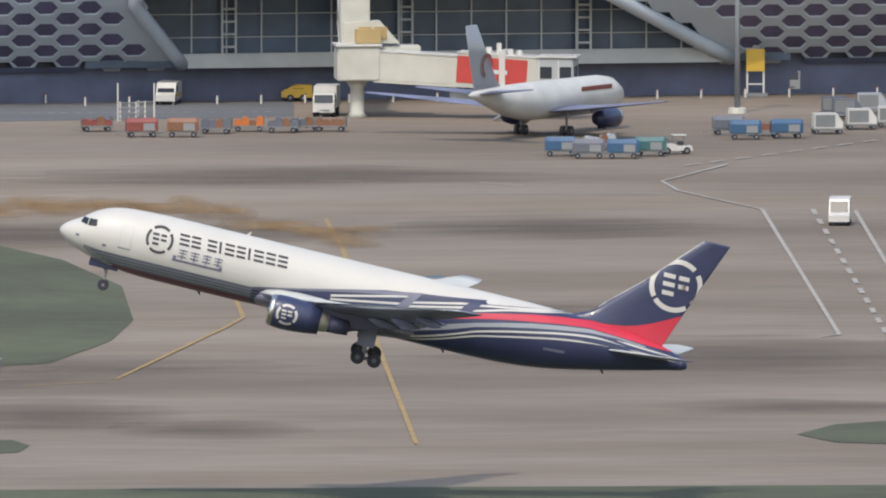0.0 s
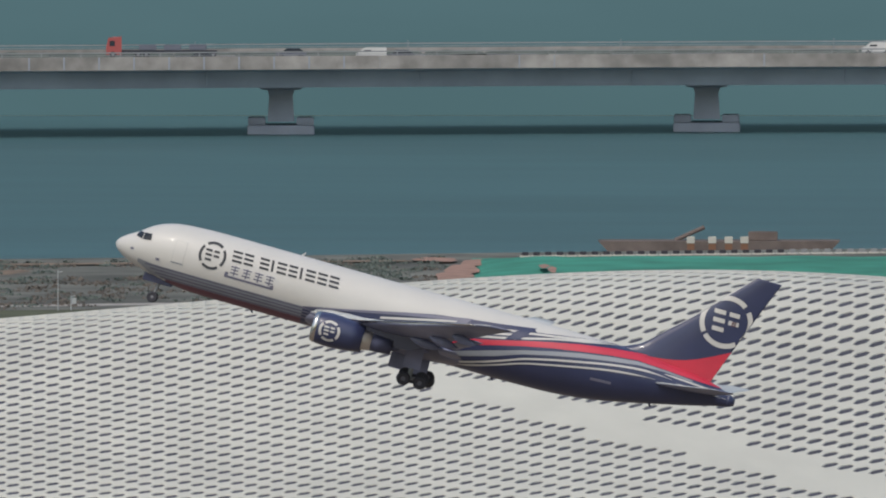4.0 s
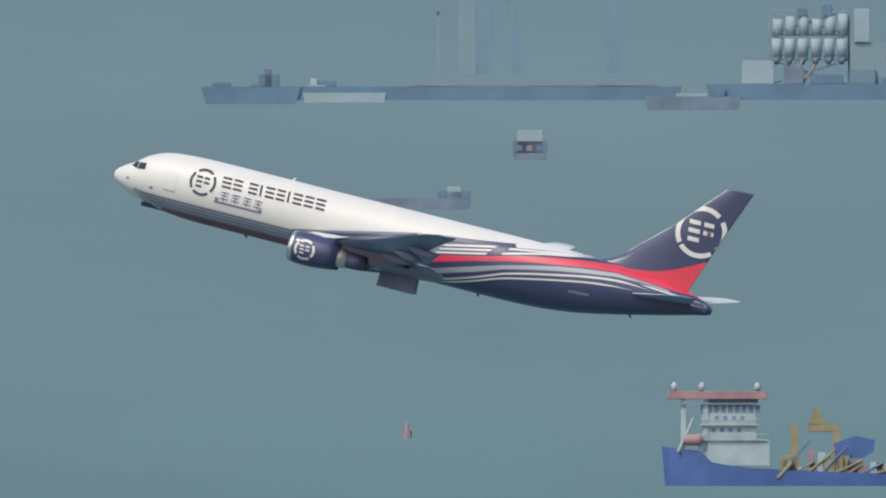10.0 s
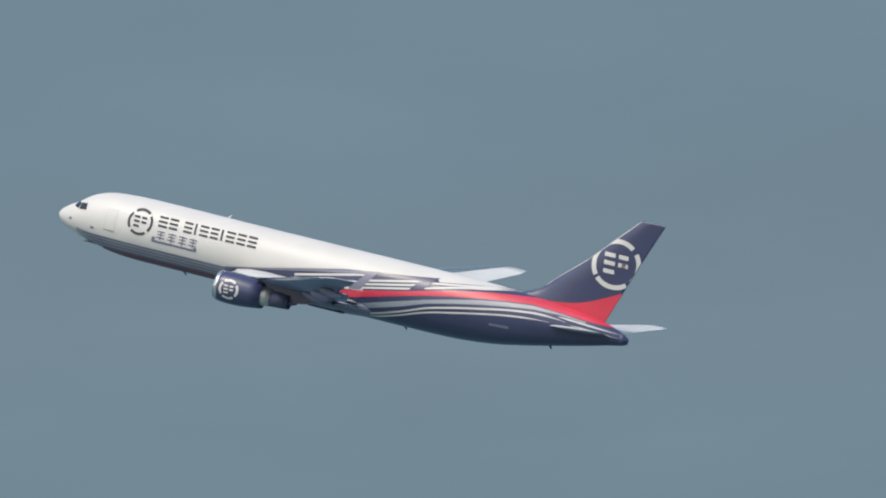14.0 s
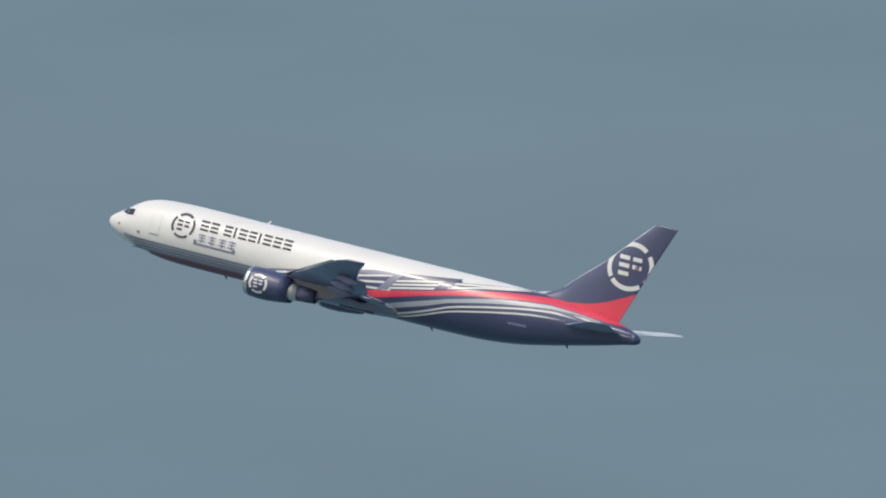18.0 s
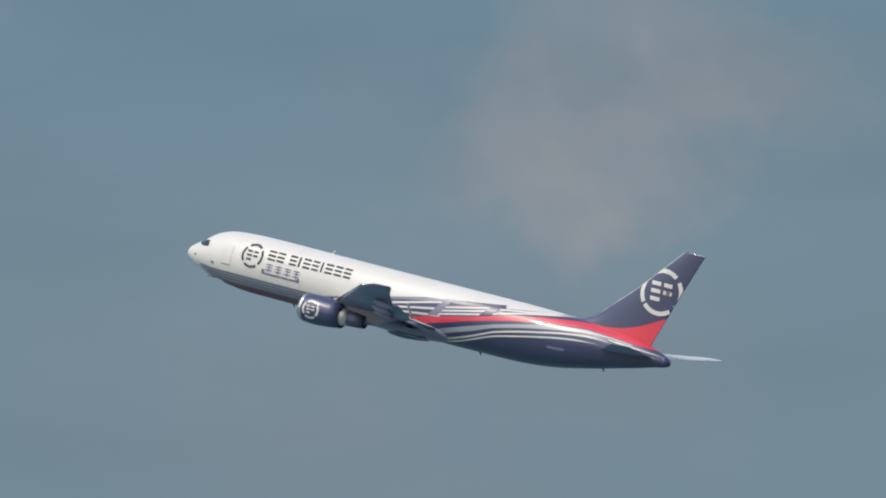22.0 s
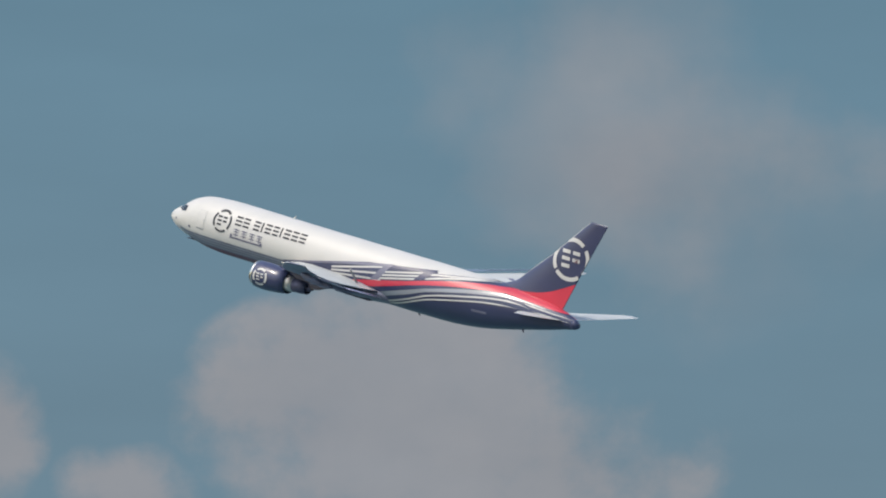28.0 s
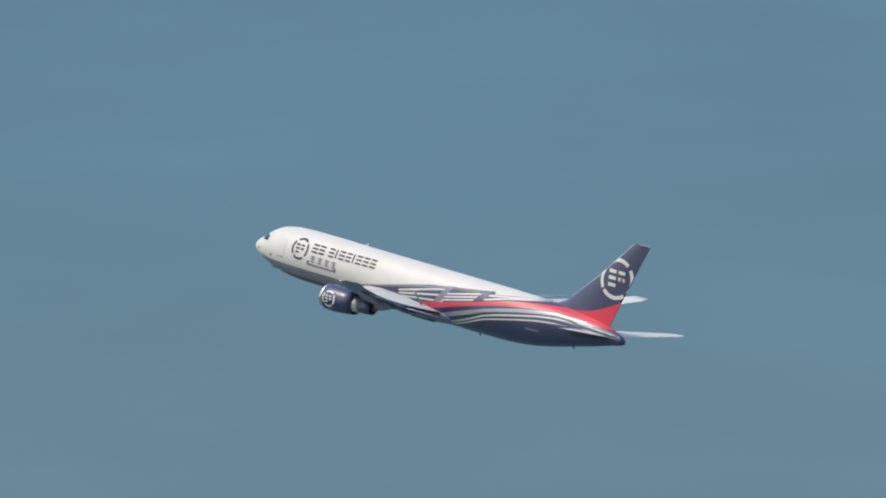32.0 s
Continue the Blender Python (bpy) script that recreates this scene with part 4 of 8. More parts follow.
# ---- the airliner ----
FLIGHT = [
    # seconds, place of the nose, roll, pitch, heading
    (0, 211.77, 2709.78, 23.64, -0.04, -13.65, 174.85),
    (0.5, 167.95, 2711.69, 28.56, -0.00, -13.86, 175.05),
    (1, 124.04, 2714.03, 33.77, 0.08, -13.93, 175.38),
    (1.5, 80.20, 2716.87, 39.80, 0.19, -14.32, 175.69),
    (2, 36.21, 2719.99, 45.91, 0.50, -14.51, 175.93),
    (2.5, -7.76, 2722.65, 52.36, 0.43, -15.05, 176.09),
    (3, -51.92, 2724.35, 59.09, 0.44, -15.30, 176.39),
    (3.5, -95.99, 2724.85, 66.01, 1.08, -15.63, 176.86),
    (4, -140.04, 2724.51, 73.02, 1.76, -15.54, 177.23),
    (4.5, -184.11, 2723.82, 80.45, 2.00, -15.27, 177.57),
    (5, -227.95, 2723.09, 88.03, 1.63, -15.26, 177.92),
    (5.5, -271.62, 2722.24, 95.77, 0.61, -15.50, 178.17),
    (6, -315.14, 2721.19, 103.53, -0.55, -15.79, 178.38),
    (6.5, -358.54, 2719.92, 111.16, -1.27, -15.89, 178.63),
    (7, -401.80, 2718.52, 118.64, -1.56, -15.80, 178.87),
    (7.5, -444.99, 2716.77, 126.16, -1.44, -15.63, 179.04),
    (8, -488.15, 2715.03, 133.44, -0.44, -15.42, 179.21),
    (8.5, -531.40, 2713.30, 140.70, 1.21, -15.02, 179.35),
    (9, -574.60, 2711.57, 147.81, 2.62, -14.43, 179.49),
    (9.5, -617.74, 2709.61, 155.03, 2.80, -13.91, 179.67),
    (10, -660.97, 2707.40, 162.29, 1.58, -13.80, 179.92),
    (10.5, -704.00, 2704.84, 169.59, -0.15, -14.08, 180.15),
    (11, -746.99, 2701.58, 176.87, -1.43, -14.67, 180.35),
    (11.5, -789.84, 2697.69, 183.83, -1.98, -15.36, 180.52),
    (12, -832.56, 2693.24, 190.35, -2.01, -15.23, 180.65),
    (12.5, -874.88, 2688.42, 196.41, -2.11, -14.61, 180.79),
    (13, -917.40, 2683.27, 202.41, -2.06, -13.95, 180.95),
    (13.5, -959.88, 2678.16, 208.39, -1.88, -13.60, 181.11),
    (14, -1002.32, 2673.12, 214.39, -1.60, -13.46, 181.33),
    (14.5, -1044.86, 2668.50, 220.27, -1.19, -13.57, 181.57),
    (15, -1087.45, 2663.84, 226.15, -0.60, -13.42, 181.80),
    (15.5, -1130.18, 2659.54, 231.94, 0.32, -13.07, 182.01),
    (16, -1172.90, 2655.23, 237.71, 1.31, -12.71, 182.19),
    (16.5, -1215.46, 2650.56, 243.50, 2.13, -12.53, 182.35),
    (17, -1258.08, 2645.75, 249.34, 2.92, -12.55, 182.46),
    (17.5, -1300.33, 2640.45, 255.20, 3.04, -13.03, 182.56),
    (18, -1342.51, 2634.88, 261.05, 2.46, -13.57, 182.58),
    (18.5, -1384.52, 2629.04, 266.91, 1.66, -14.07, 182.52),
    (19, -1426.41, 2622.94, 272.63, 1.21, -14.12, 182.40),
    (19.5, -1468.08, 2616.51, 278.32, 1.07, -13.99, 182.37),
    (20, -1509.62, 2609.83, 283.95, 1.14, -13.59, 182.38),
    (20.5, -1551.12, 2603.02, 289.54, 1.49, -13.23, 182.45),
    (21, -1592.60, 2596.36, 295.18, 1.71, -13.27, 182.43),
    (21.5, -1634.24, 2589.92, 300.82, 2.14, -13.37, 182.33),
    (22, -1675.93, 2583.67, 306.49, 2.58, -13.72, 182.26),
    (22.5, -1717.82, 2577.68, 312.14, 2.88, -14.03, 182.22),
    (23, -1759.73, 2571.74, 317.79, 2.81, -14.28, 182.19),
    (23.5, -1801.60, 2565.69, 323.29, 2.67, -14.31, 182.18),
    (24, -1843.34, 2559.43, 328.84, 2.31, -14.35, 182.19),
    (24.5, -1884.73, 2552.79, 334.43, 1.65, -14.49, 182.25),
    (25, -1926.10, 2546.01, 340.02, 0.93, -14.60, 182.31),
    (25.5, -1967.15, 2538.79, 345.66, 0.11, -14.73, 182.35),
    (26, -2007.94, 2531.31, 351.26, -0.62, -14.87, 182.39),
    (26.5, -2048.57, 2523.73, 356.79, -1.07, -15.03, 182.49),
    (27, -2089.24, 2516.18, 362.27, -1.12, -15.23, 182.64),
    (27.5, -2129.69, 2508.54, 367.67, -1.32, -15.36, 182.72),
    (28, -2169.98, 2500.76, 373.02, -1.49, -15.37, 182.86),
    (28.5, -2210.12, 2492.80, 378.44, -2.24, -15.57, 183.01),
    (29, -2249.98, 2484.60, 383.71, -2.71, -15.40, 183.21),
    (29.5, -2289.49, 2476.13, 388.95, -2.72, -15.45, 183.43),
    (30, -2328.82, 2467.53, 394.14, -2.43, -15.27, 183.58),
    (30.5, -2368.01, 2458.86, 399.20, -1.64, -15.09, 183.70),
    (31, -2407.04, 2450.15, 404.20, -0.85, -14.97, 183.79),
    (31.5, -2445.95, 2441.40, 409.28, -0.59, -14.86, 183.83),
    (32, -2484.75, 2432.71, 414.50, -0.60, -14.92, 183.78)]

HULL = [  # distance behind the nose, centre height, half width, half height
    (-0.37, -0.62, 0.03, 0.03), (-0.25, -0.61, 0.32, 0.32), (0.06, -0.60, 0.64, 0.63), (0.65, -0.57, 1.02, 1.02), (1.4, -0.50, 1.40, 1.40), (2.3, -0.30, 1.74, 1.88),
    (3.3, -0.18, 2.02, 2.25), (4.5, -0.15, 2.28, 2.53), (6.2, -0.18, 2.50, 2.71), (8.2, -0.18, 2.57, 2.79), (20.0, -0.17, 2.57, 2.79), (30.0, -0.13, 2.57, 2.80), (36.0, -0.10, 2.57, 2.80), (39.0, -0.05, 2.52, 2.74),
    (42.0, 0.09, 2.33, 2.55), (45.0, 0.32, 2.00, 2.20), (48.0, 0.53, 1.58, 1.73), (50.5, 0.66, 1.14, 1.27), (52.3, 0.66, 0.72, 0.80), (53.4, 0.60, 0.45, 0.50), (53.85, 0.55, 0.22, 0.27)]


def hull_at(x):
    return tuple(smooth_lerp(x, [(h[0], h[k]) for h in HULL]) for k in (1, 2, 3))


def skin(x, z, side, out=0.0):
    """The point of the hull's skin at that station and height."""
    zc, w, h = hull_at(x)
    q = max(-0.9995, min(0.9995, (z - zc) / h))
    c = math.sqrt(1 - q * q)
    return Vector((-x, side * (w * c + out * c), zc + (h + out) * q))


def paint(name, top, bottom, x0, x1, mat, parent, label="", step=0.35, rows=4, out=0.025):
    """A painted field of the hull between two height lines, on both flanks."""
    n = max(2, int((x1 - x0) / step))
    for side in (1, -1):
        vs, fs = [], []
        for i in range(n + 1):
            x = x0 + (x1 - x0) * i / n
            t, b = (f(x) if callable(f) else lerp(x, f) for f in (top, bottom))
            zc, w, h = hull_at(x)
            t, b = min(t, zc + h * 0.999), max(b, zc - h * 0.999)
            a0, a1 = math.asin(max(-1, min(1, (b - zc) / h))), math.asin(max(-1, min(1, (t - zc) / h)))
            for k in range(rows + 1):
                a = a0 + (a1 - a0) * k / rows
                vs.append((-x, side * (w + out) * math.cos(a), zc + (h + out) * math.sin(a)))
        m = rows + 1
        for i in range(n):
            for k in range(rows):
                q = (i * m + k, (i + 1) * m + k, (i + 1) * m + k + 1, i * m + k + 1)
                fs.append(q if side > 0 else q[::-1])
        mesh_object(name, vs, fs, mat, parent=parent, label=label, smooth=True)


def flank_shape(name, pts, mat, parent, label="", out=0.04, side=1, cells=3):
    """A painted shape given as quads of (x, z) corners, wrapped on the flank."""
    vs, fs = [], []
    for quad in pts:
        (xa, za), (xb, zb), (xc, zc), (xd, zd) = quad
        base = len(vs)
        for i in range(cells + 1):
            for k in range(cells + 1):
                p, q = i / cells, k / cells
                x = (xa * (1 - p) + xb * p) * (1 - q) + (xd * (1 - p) + xc * p) * q
                z = (za * (1 - p) + zb * p) * (1 - q) + (zd * (1 - p) + zc * p) * q
                vs.append(skin(x, z, side, out))
        m = cells + 1
        for i in range(cells):
            for k in range(cells):
                fs.append((base + i * m + k, base + (i + 1) * m + k, base + (i + 1) * m + k + 1, base + i * m + k + 1))
    return mesh_object(name, *welded(vs, fs), mat, parent=parent, label=label, smooth=True)


def welded(vs, fs):
    """The same faces with coincident corners made one."""
    keep, out, index = {}, [], []
    for v in vs:
        key = tuple(round(c, 3) for c in v)
        if key not in keep:
            keep[key] = len(out)
            out.append(v)
        index.append(keep[key])
    faces = []
    for f in fs:
        g = []
        for i in f:
            if index[i] not in g:
                g.append(index[i])
        if len(g) > 2:
            faces.append(tuple(g))
    return out, faces


def arcs(quads):
    """A ring's quads, split at its gaps."""
    out = [[]]
    for q in quads:
        if out[-1] and math.dist(out[-1][-1][1], q[0]) > 0.02:
            out.append([])
        out[-1].append(q)
    if len(out) > 1 and math.dist(out[-1][-1][1], out[0][0][0]) < 0.02:
        out[0] = out.pop() + out[0]
    return out


def ring_quads(cx, cz, r0, r1, gaps=(45, 135, 225, 315), gap=9, n=48):
    out = []
    for i in range(n):
        a = 360 / n * (i + 0.5)
        if any(abs((a - g + 180) % 360 - 180) < gap for g in gaps):
            continue
        a0, a1 = radians(360 / n * i), radians(360 / n * (i + 1))
        c = lambda a, r: (cx + r * math.cos(a), cz + r * math.sin(a))
        out.append((c(a0, r0), c(a1, r0), c(a1, r1), c(a0, r1)))
    return out


def emblem_bars(cx, cz, s):
    """Plain bars inside the round emblem."""
    b = lambda x0, x1, z0, z1, k=0.0: ((cx + s * (x0 + k * z0), cz + s * z0), (cx + s * (x1 + k * z0), cz + s * z0), (cx + s * (x1 + k * z1), cz + s * z1), (cx + s * (x0 + k * z1), cz + s * z1))
    k = -0.12
    return [b(-0.58, -0.06, z, z + 0.19, k) for z in (0.28, -0.09, -0.47)] + [b(0.10, 0.56, z, z + 0.19, k) for z in (0.28, -0.09)]


def airfoil(chord, thick, n=9):
    pts = []
    for i in range(n + 1):
        q = (1 - math.cos(math.pi * i / n)) / 2
        y = 5 * thick * (0.2969 * math.sqrt(q) - 0.126 * q - 0.3516 * q * q + 0.2843 * q ** 3 - 0.1015 * q ** 4)
        pts.append((q * chord, y * chord))
    return pts + [(x, -y * 0.8) for x, y in pts[-2:0:-1]]


def surface(stations, side):
    """A wing: stations of (span, leading edge behind the nose, height, chord, thickness, nose-down twist)."""
    rings = []
    for y, le, z, c, t, *twist in stations:
        k = math.tan(radians(twist[0])) if twist else 0.0
        rings.append([Vector((-(le + x), side * y, z + h + (x - 0.5 * c) * k)) for x, h in airfoil(c, t)])
    return loft(rings)


def sunlit_top(ob, upper):
    """Paints the faces that look upwards in a second, lighter colour, as if sunlit."""
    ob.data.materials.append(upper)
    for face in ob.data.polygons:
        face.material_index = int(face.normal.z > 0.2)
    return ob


WING = [(1.6, 16.8, -1.75, 12.6, 0.13), (3.0, 18.0, -1.66, 11.4, 0.125), (5.5, 19.7, -1.40, 9.5, 0.12), (8.2, 21.5, -1.08, 7.8, 0.115), (12.0, 24.3, -0.50, 6.1, 0.11, 0.5),
        (16.0, 27.2, 0.26, 4.9, 0.105, 1.2), (20.0, 30.3, 1.18, 3.6, 0.10, 2.2), (22.8, 32.8, 1.92, 2.7, 0.09, 3.0), (23.55, 33.9, 2.12, 1.9, 0.08, 3.2)]
WING_FLEXED = [(w[0], w[1], w[2] - {16.0: 0.28, 20.0: 0.34, 22.8: 0.16}.get(w[0], 0.0), *w[3:]) for w in WING]
airliner = thing("airliner", None, "twin-engine cargo airliner, white nose, navy tail with red band", "airplane")

hull_rings = []
for x, zc, w, h in [(x, *hull_at(x)) for x in sorted(set([h_[0] for h_ in HULL] + [-0.02, 0.4, 1.1, 1.9, 2.8, 3.8, 5.3, 7.2] + [8.2 + i * 2.3 for i in range(5)] + [18.5 + 0.35 * i for i in range(100)]))]:
    hull_rings.append([Vector((-x, w * math.cos(a), zc + h * math.sin(a))) for a in [2 * math.pi * k / 72 for k in range(72)]])
SEAMGREY = material("seam_grey_paint", (0.42, 0.42, 0.41), 0.45, vary=0.1)
fuselage = part("fuselage", loft(hull_rings), WHITE, airliner, "glossy white rounded fuselage", smooth=True)

part("tail_cap", loft([[Vector((-x, r * math.cos(a), zc + r * 1.1 * math.sin(a))) for a in [2 * math.pi * k / 24 for k in range(24)]] for x, zc, r in ((53.2, 0.615, 0.54), (53.5, 0.59, 0.45), (53.9, 0.55, 0.25))]), NAVY, fuselage, "dark tail cone cap", smooth=True)

# livery fields
TOPLINE = [(16.5, -1.42), (21, -0.48), (25.3, 0.48), (27.6, 0.97), (30.7, 1.40), (33.2, 1.66), (36.1, 2.08), (36.25, 1.80), (38.5, 2.14), (40.4, 2.42), (42.2, 2.66), (43.2, 2.9), (45.2, 3.4), (54, 4)]
REDTOP = [(25, -1.45), (27.2, -0.96), (30.1, -0.36), (33, 0.25), (35.35, 0.83), (37.7, 1.35), (40.1, 1.83), (42.5, 2.17), (44.85, 2.41), (46.3, 2.52), (50, 2.6), (52, 2.5), (53.6, 2.2)]
REDLOW = [(25, -2.2), (27.2, -1.65), (30, -0.99), (33.1, -0.17), (35.5, 0.41), (37.9, 0.89), (40.3, 1.27), (42.7, 1.61), (45.1, 1.83), (47.7, 1.68), (49.2, 1.58), (50.7, 1.48), (52, 1.42), (53.6, 1.36)]
GREYTOP = [(27, -2.2), (29.6, -1.64), (33.2, -0.60), (35.6, 0.08), (38, 0.65), (40.3, 1.13), (42.7, 1.49), (45.15, 1.76), (47.7, 1.64), (50.2, 1.42)]
GREYLOW = [(27, -2.6), (29.5, -2.14), (33.3, -1.07), (35.7, -0.25), (38, 0.28), (40.45, 0.76), (42.85, 1.14), (45.25, 1.46), (47.7, 1.50), (49.8, 1.33), (50.2, 1.30)]
THREAD1 = [(29.2, -2.55), (30.9, -2.23), (32.4, -1.80), (33.4, -1.48), (34.8, -0.98), (35.75, -0.63), (38.15, -0.05), (40.55, 0.43), (42.9, 0.86), (45.35, 1.15), (46.9, 1.16), (48.6, 1.02)]
THREAD2 = [(30.0, -2.66), (31.7, -2.30), (33.4, -1.80), (35.8, -1.01), (38.25, -0.47), (40.7, 0.01), (43.1, 0.42), (45.5, 0.66), (47.2, 0.72)]
paint("tail_field", TOPLINE, lambda x: -4, 16.6, 53.55, NAVY, fuselage, "dark navy tail paint", rows=30, out=0.02)
paint("red_band", REDTOP, REDLOW, 25.2, 53.4, RED, fuselage, "bright red swoosh band", step=0.3, rows=6, out=0.045)
paint("grey_band", GREYTOP, GREYLOW, 27.2, 50.1, SILVERGREY, fuselage, "silver grey swoosh band", step=0.3, rows=6, out=0.045)


def thread(pts, thick, x0, x1):
    """A thin white line along the flank that tapers out at both ends."""
    half = lambda x: 0.5 * thick * max(0.15, min(1.0, (x - x0) / 1.2 + 0.2, (x1 - x) / 2.5))
    paint("white_line", lambda x: smooth_lerp(x, pts) + half(x), lambda x: smooth_lerp(x, pts) - half(x), x0, x1, WHITE, fuselage, "thin white swoosh line", step=0.3, rows=3, out=0.06)


thread(THREAD1, 0.17, 29.6, 48.4)
thread(THREAD2, 0.15, 30.4, 47.0)
thread([(47.5, 1.36), (50, 1.20), (53.4, 0.98)], 0.14, 47.6, 53.3)
thread([(48.5, 0.86), (50.5, 0.80), (53.4, 0.66)], 0.12, 48.8, 53.2)
for z0, z1 in ((0.0, 0.90), (-0.44, 0.24), (-0.86, -0.42)):
    paint("white_line", lambda x: z0 + (z1 - z0) * (x - 25.6) / 4.0 + 0.10, lambda x: z0 + (z1 - z0) * (x - 25.6) / 4.0 - 0.09, 23.2, 29.7, WHITE, fuselage, "white bar between the flag stripes", step=0.3, rows=3, out=0.06)
for z0, z1 in ((0.50, 1.41), (0.18, 1.08), (-0.14, 0.77)):
    paint("white_line", lambda x: z0 + (z1 - z0) * (x - 30.1) / 4.3 + 0.095, lambda x: z0 + (z1 - z0) * (x - 30.1) / 4.3 - 0.085, 29.4, 34.8, WHITE, fuselage, "white bar between the flag stripes", step=0.3, rows=3, out=0.06)
thread([(35.0, 1.38), (35.9, 1.57), (38.5, 1.97), (40.4, 2.28), (42.2, 2.55), (43.4, 2.66)], 0.17, 34.9, 43.2)
thread([(34.6, 0.85), (35.3, 1.01), (38, 1.68), (40.4, 2.12), (42.3, 2.44), (43.6, 2.60)], 0.17, 34.6, 43.4)
flank_shape("flag_mark", [((16.6, -1.52), (25.3, 0.20), (25.3, 0.48), (16.6, -1.42)), ((25.3, 0.20), (30.1, 1.02), (30.7, 1.42), (25.3, 0.48)), ((28.35, -0.62), (29.45, -0.45), (30.75, 1.42), (29.6, 0.95))], MIDGREY, fuselage, "grey hooked flag stripe", cells=10, out=0.075)
flank_shape("flag_mark", [((30.5, 0.95), (33.2, 1.32), (33.2, 1.66), (30.7, 1.36)), ((33.2, 1.32), (35.3, 1.60), (36.2, 2.08), (33.2, 1.66)), ((33.85, 0.55), (35.1, 0.85), (36.2, 2.08), (34.6, 1.45))], NAVY, fuselage, "navy hooked flag stripe", cells=10, out=0.075)
paint("belly_field", [(1.9, -1.30), (3.2, -1.45), (20, -1.42)], [(1.9, -1.6), (3.2, -2.3), (5, -2.44), (20, -2.44)], 1.9, 20, SILVERGREY, fuselage, "grey lower flank", rows=4, out=0.012)
for i in range(4):
    z = -1.50 - 0.25 * i
    paint("pinstripe", lambda x, z=z: z, lambda x, z=z: z - 0.12 - 0.01 * i, 2.6 + 0.5 * i, 20, MIDGREY, fuselage, "dark grey pinstripe", rows=1, out=0.03)
paint("red_belly", lambda x: -2.42, lambda x: -4, 4.6, 20, BELLYRED, fuselage, "dark red belly panel", rows=5, out=0.02)
# titles as plain bars, emblem as a plain ring
for side in (1, -1):
    for arc in arcs(ring_quads(8.05, 0.62, 0.95, 1.18)):
        flank_shape("emblem_arc", arc, DARKMARK, fuselage, "dark arc of the broken ring emblem", side=side, cells=1)
    for bar in emblem_bars(8.05, 0.62, 1.05):
        flank_shape("emblem_bar", [bar], DARKMARK, fuselage, "dark plain emblem bar", side=side, cells=2)
    quads = []
    for i, x in enumerate((9.70, 10.72, 12.10, 13.10, 13.60, 14.62, 15.60, 16.10, 17.15, 18.18)):
        w = (0.84, 0.80, 0.80, 0.20, 0.82, 0.76, 0.20, 0.84, 0.82, 0.84)[i]
        k, zm = -0.14, 1.07 + 0.02 * (x - 9.7)
        bar = lambda a, b, c, d: ((x + a + k * c, zm + c), (x + b + k * c, zm + c), (x + b + k * d, zm + d), (x + a + k * d, zm + d))
        quads += [bar(0, w, -0.47, 0.47)] if w < 0.3 else [bar(0, w, 0.29, 0.47), bar(0, w, -0.09, 0.10), bar(0, w, -0.47, -0.28)]
    for q in quads:
        flank_shape("title_bar", [q], DARKMARK, fuselage, side=side, cells=2)
    quads = []
    for x in (9.85, 10.90, 11.95, 12.95):
        bar = lambda a, b, c, d: ((x + a, -0.12 + c), (x + b, -0.12 + c), (x + b, -0.12 + d), (x + a, -0.12 + d))
        quads += [bar(0, 0.72, 0.26, 0.36), bar(0.05, 0.67, 0.02, 0.12), bar(0, 0.72, -0.26, -0.16), bar(0.31, 0.41, -0.42, 0.42)]
    for q in quads:
        flank_shape("subtitle_bar", [q], MIDGREY, fuselage, "", side=side, cells=2)
    flank_shape("underline_bar", [((9.75, -0.80), (13.45, -0.80), (13.45, -0.62), (9.75, -0.62)), ((9.45, -0.80), (9.75, -0.80), (9.75, -0.35), (9.45, -0.35)), ((13.45, -0.80), (13.75, -0.80), (13.75, -0.45), (13.45, -0.45))], MIDGREY, fuselage, "grey underline bar", side=side, cells=4)
    flank_shape("registration_bar", [((41.7, -0.78), (43.5, -0.70), (43.5, -0.48), (41.7, -0.56))], MIDGREY, fuselage, "plain grey registration bar", side=side, cells=2)
    flank_shape("windscreen", [((1.22, 0.46), (1.80, 0.33), (1.84, 0.88), (1.42, 0.90))], DARKGLASS, fuselage, "dark cockpit window pane", side=side, cells=4, out=0.04)
    flank_shape("windscreen", [((1.88, 0.32), (2.62, 0.42), (2.56, 0.97), (1.91, 0.90))], DARKGLASS, fuselage, "dark cockpit window pane", side=side, cells=4, out=0.04)
    flank_shape("cabin_door", [((4.75, -0.8), (5.78, -0.8), (5.78, 1.1), (4.75, 1.1))], SEAMGREY, fuselage, "faint outline of the entry door", side=side, cells=6, out=0.012)
    flank_shape("cabin_door_panel", [((4.79, -0.74), (5.74, -0.74), (5.74, 1.06), (4.79, 1.06))], WHITE, fuselage, "white entry door panel", side=side, cells=6, out=0.03)
    flank_shape("door_sill", [((4.72, -0.86), (5.82, -0.86), (5.82, -0.78), (4.72, -0.78))], SILVERGREY, fuselage, side=side, cells=3, out=0.03)
    for x0, x1, z0, z1 in ((1.05, 1.35, -0.75, -0.55), (3.4, 3.75, -1.05, -0.85)):
        flank_shape("sensor_plate", [((x0, z0), (x1, z0), (x1, z1), (x0, z1))], MIDGREY, fuselage, side=side, cells=2, out=0.03)
for x in (15.2,):
    part("antenna", tube(bmesh.new(), (-x, 0, 2.55), (-x - 0.25, 0, 2.92), 0.12, 0.05, 6), WHITE, airliner, "small white blade antenna")
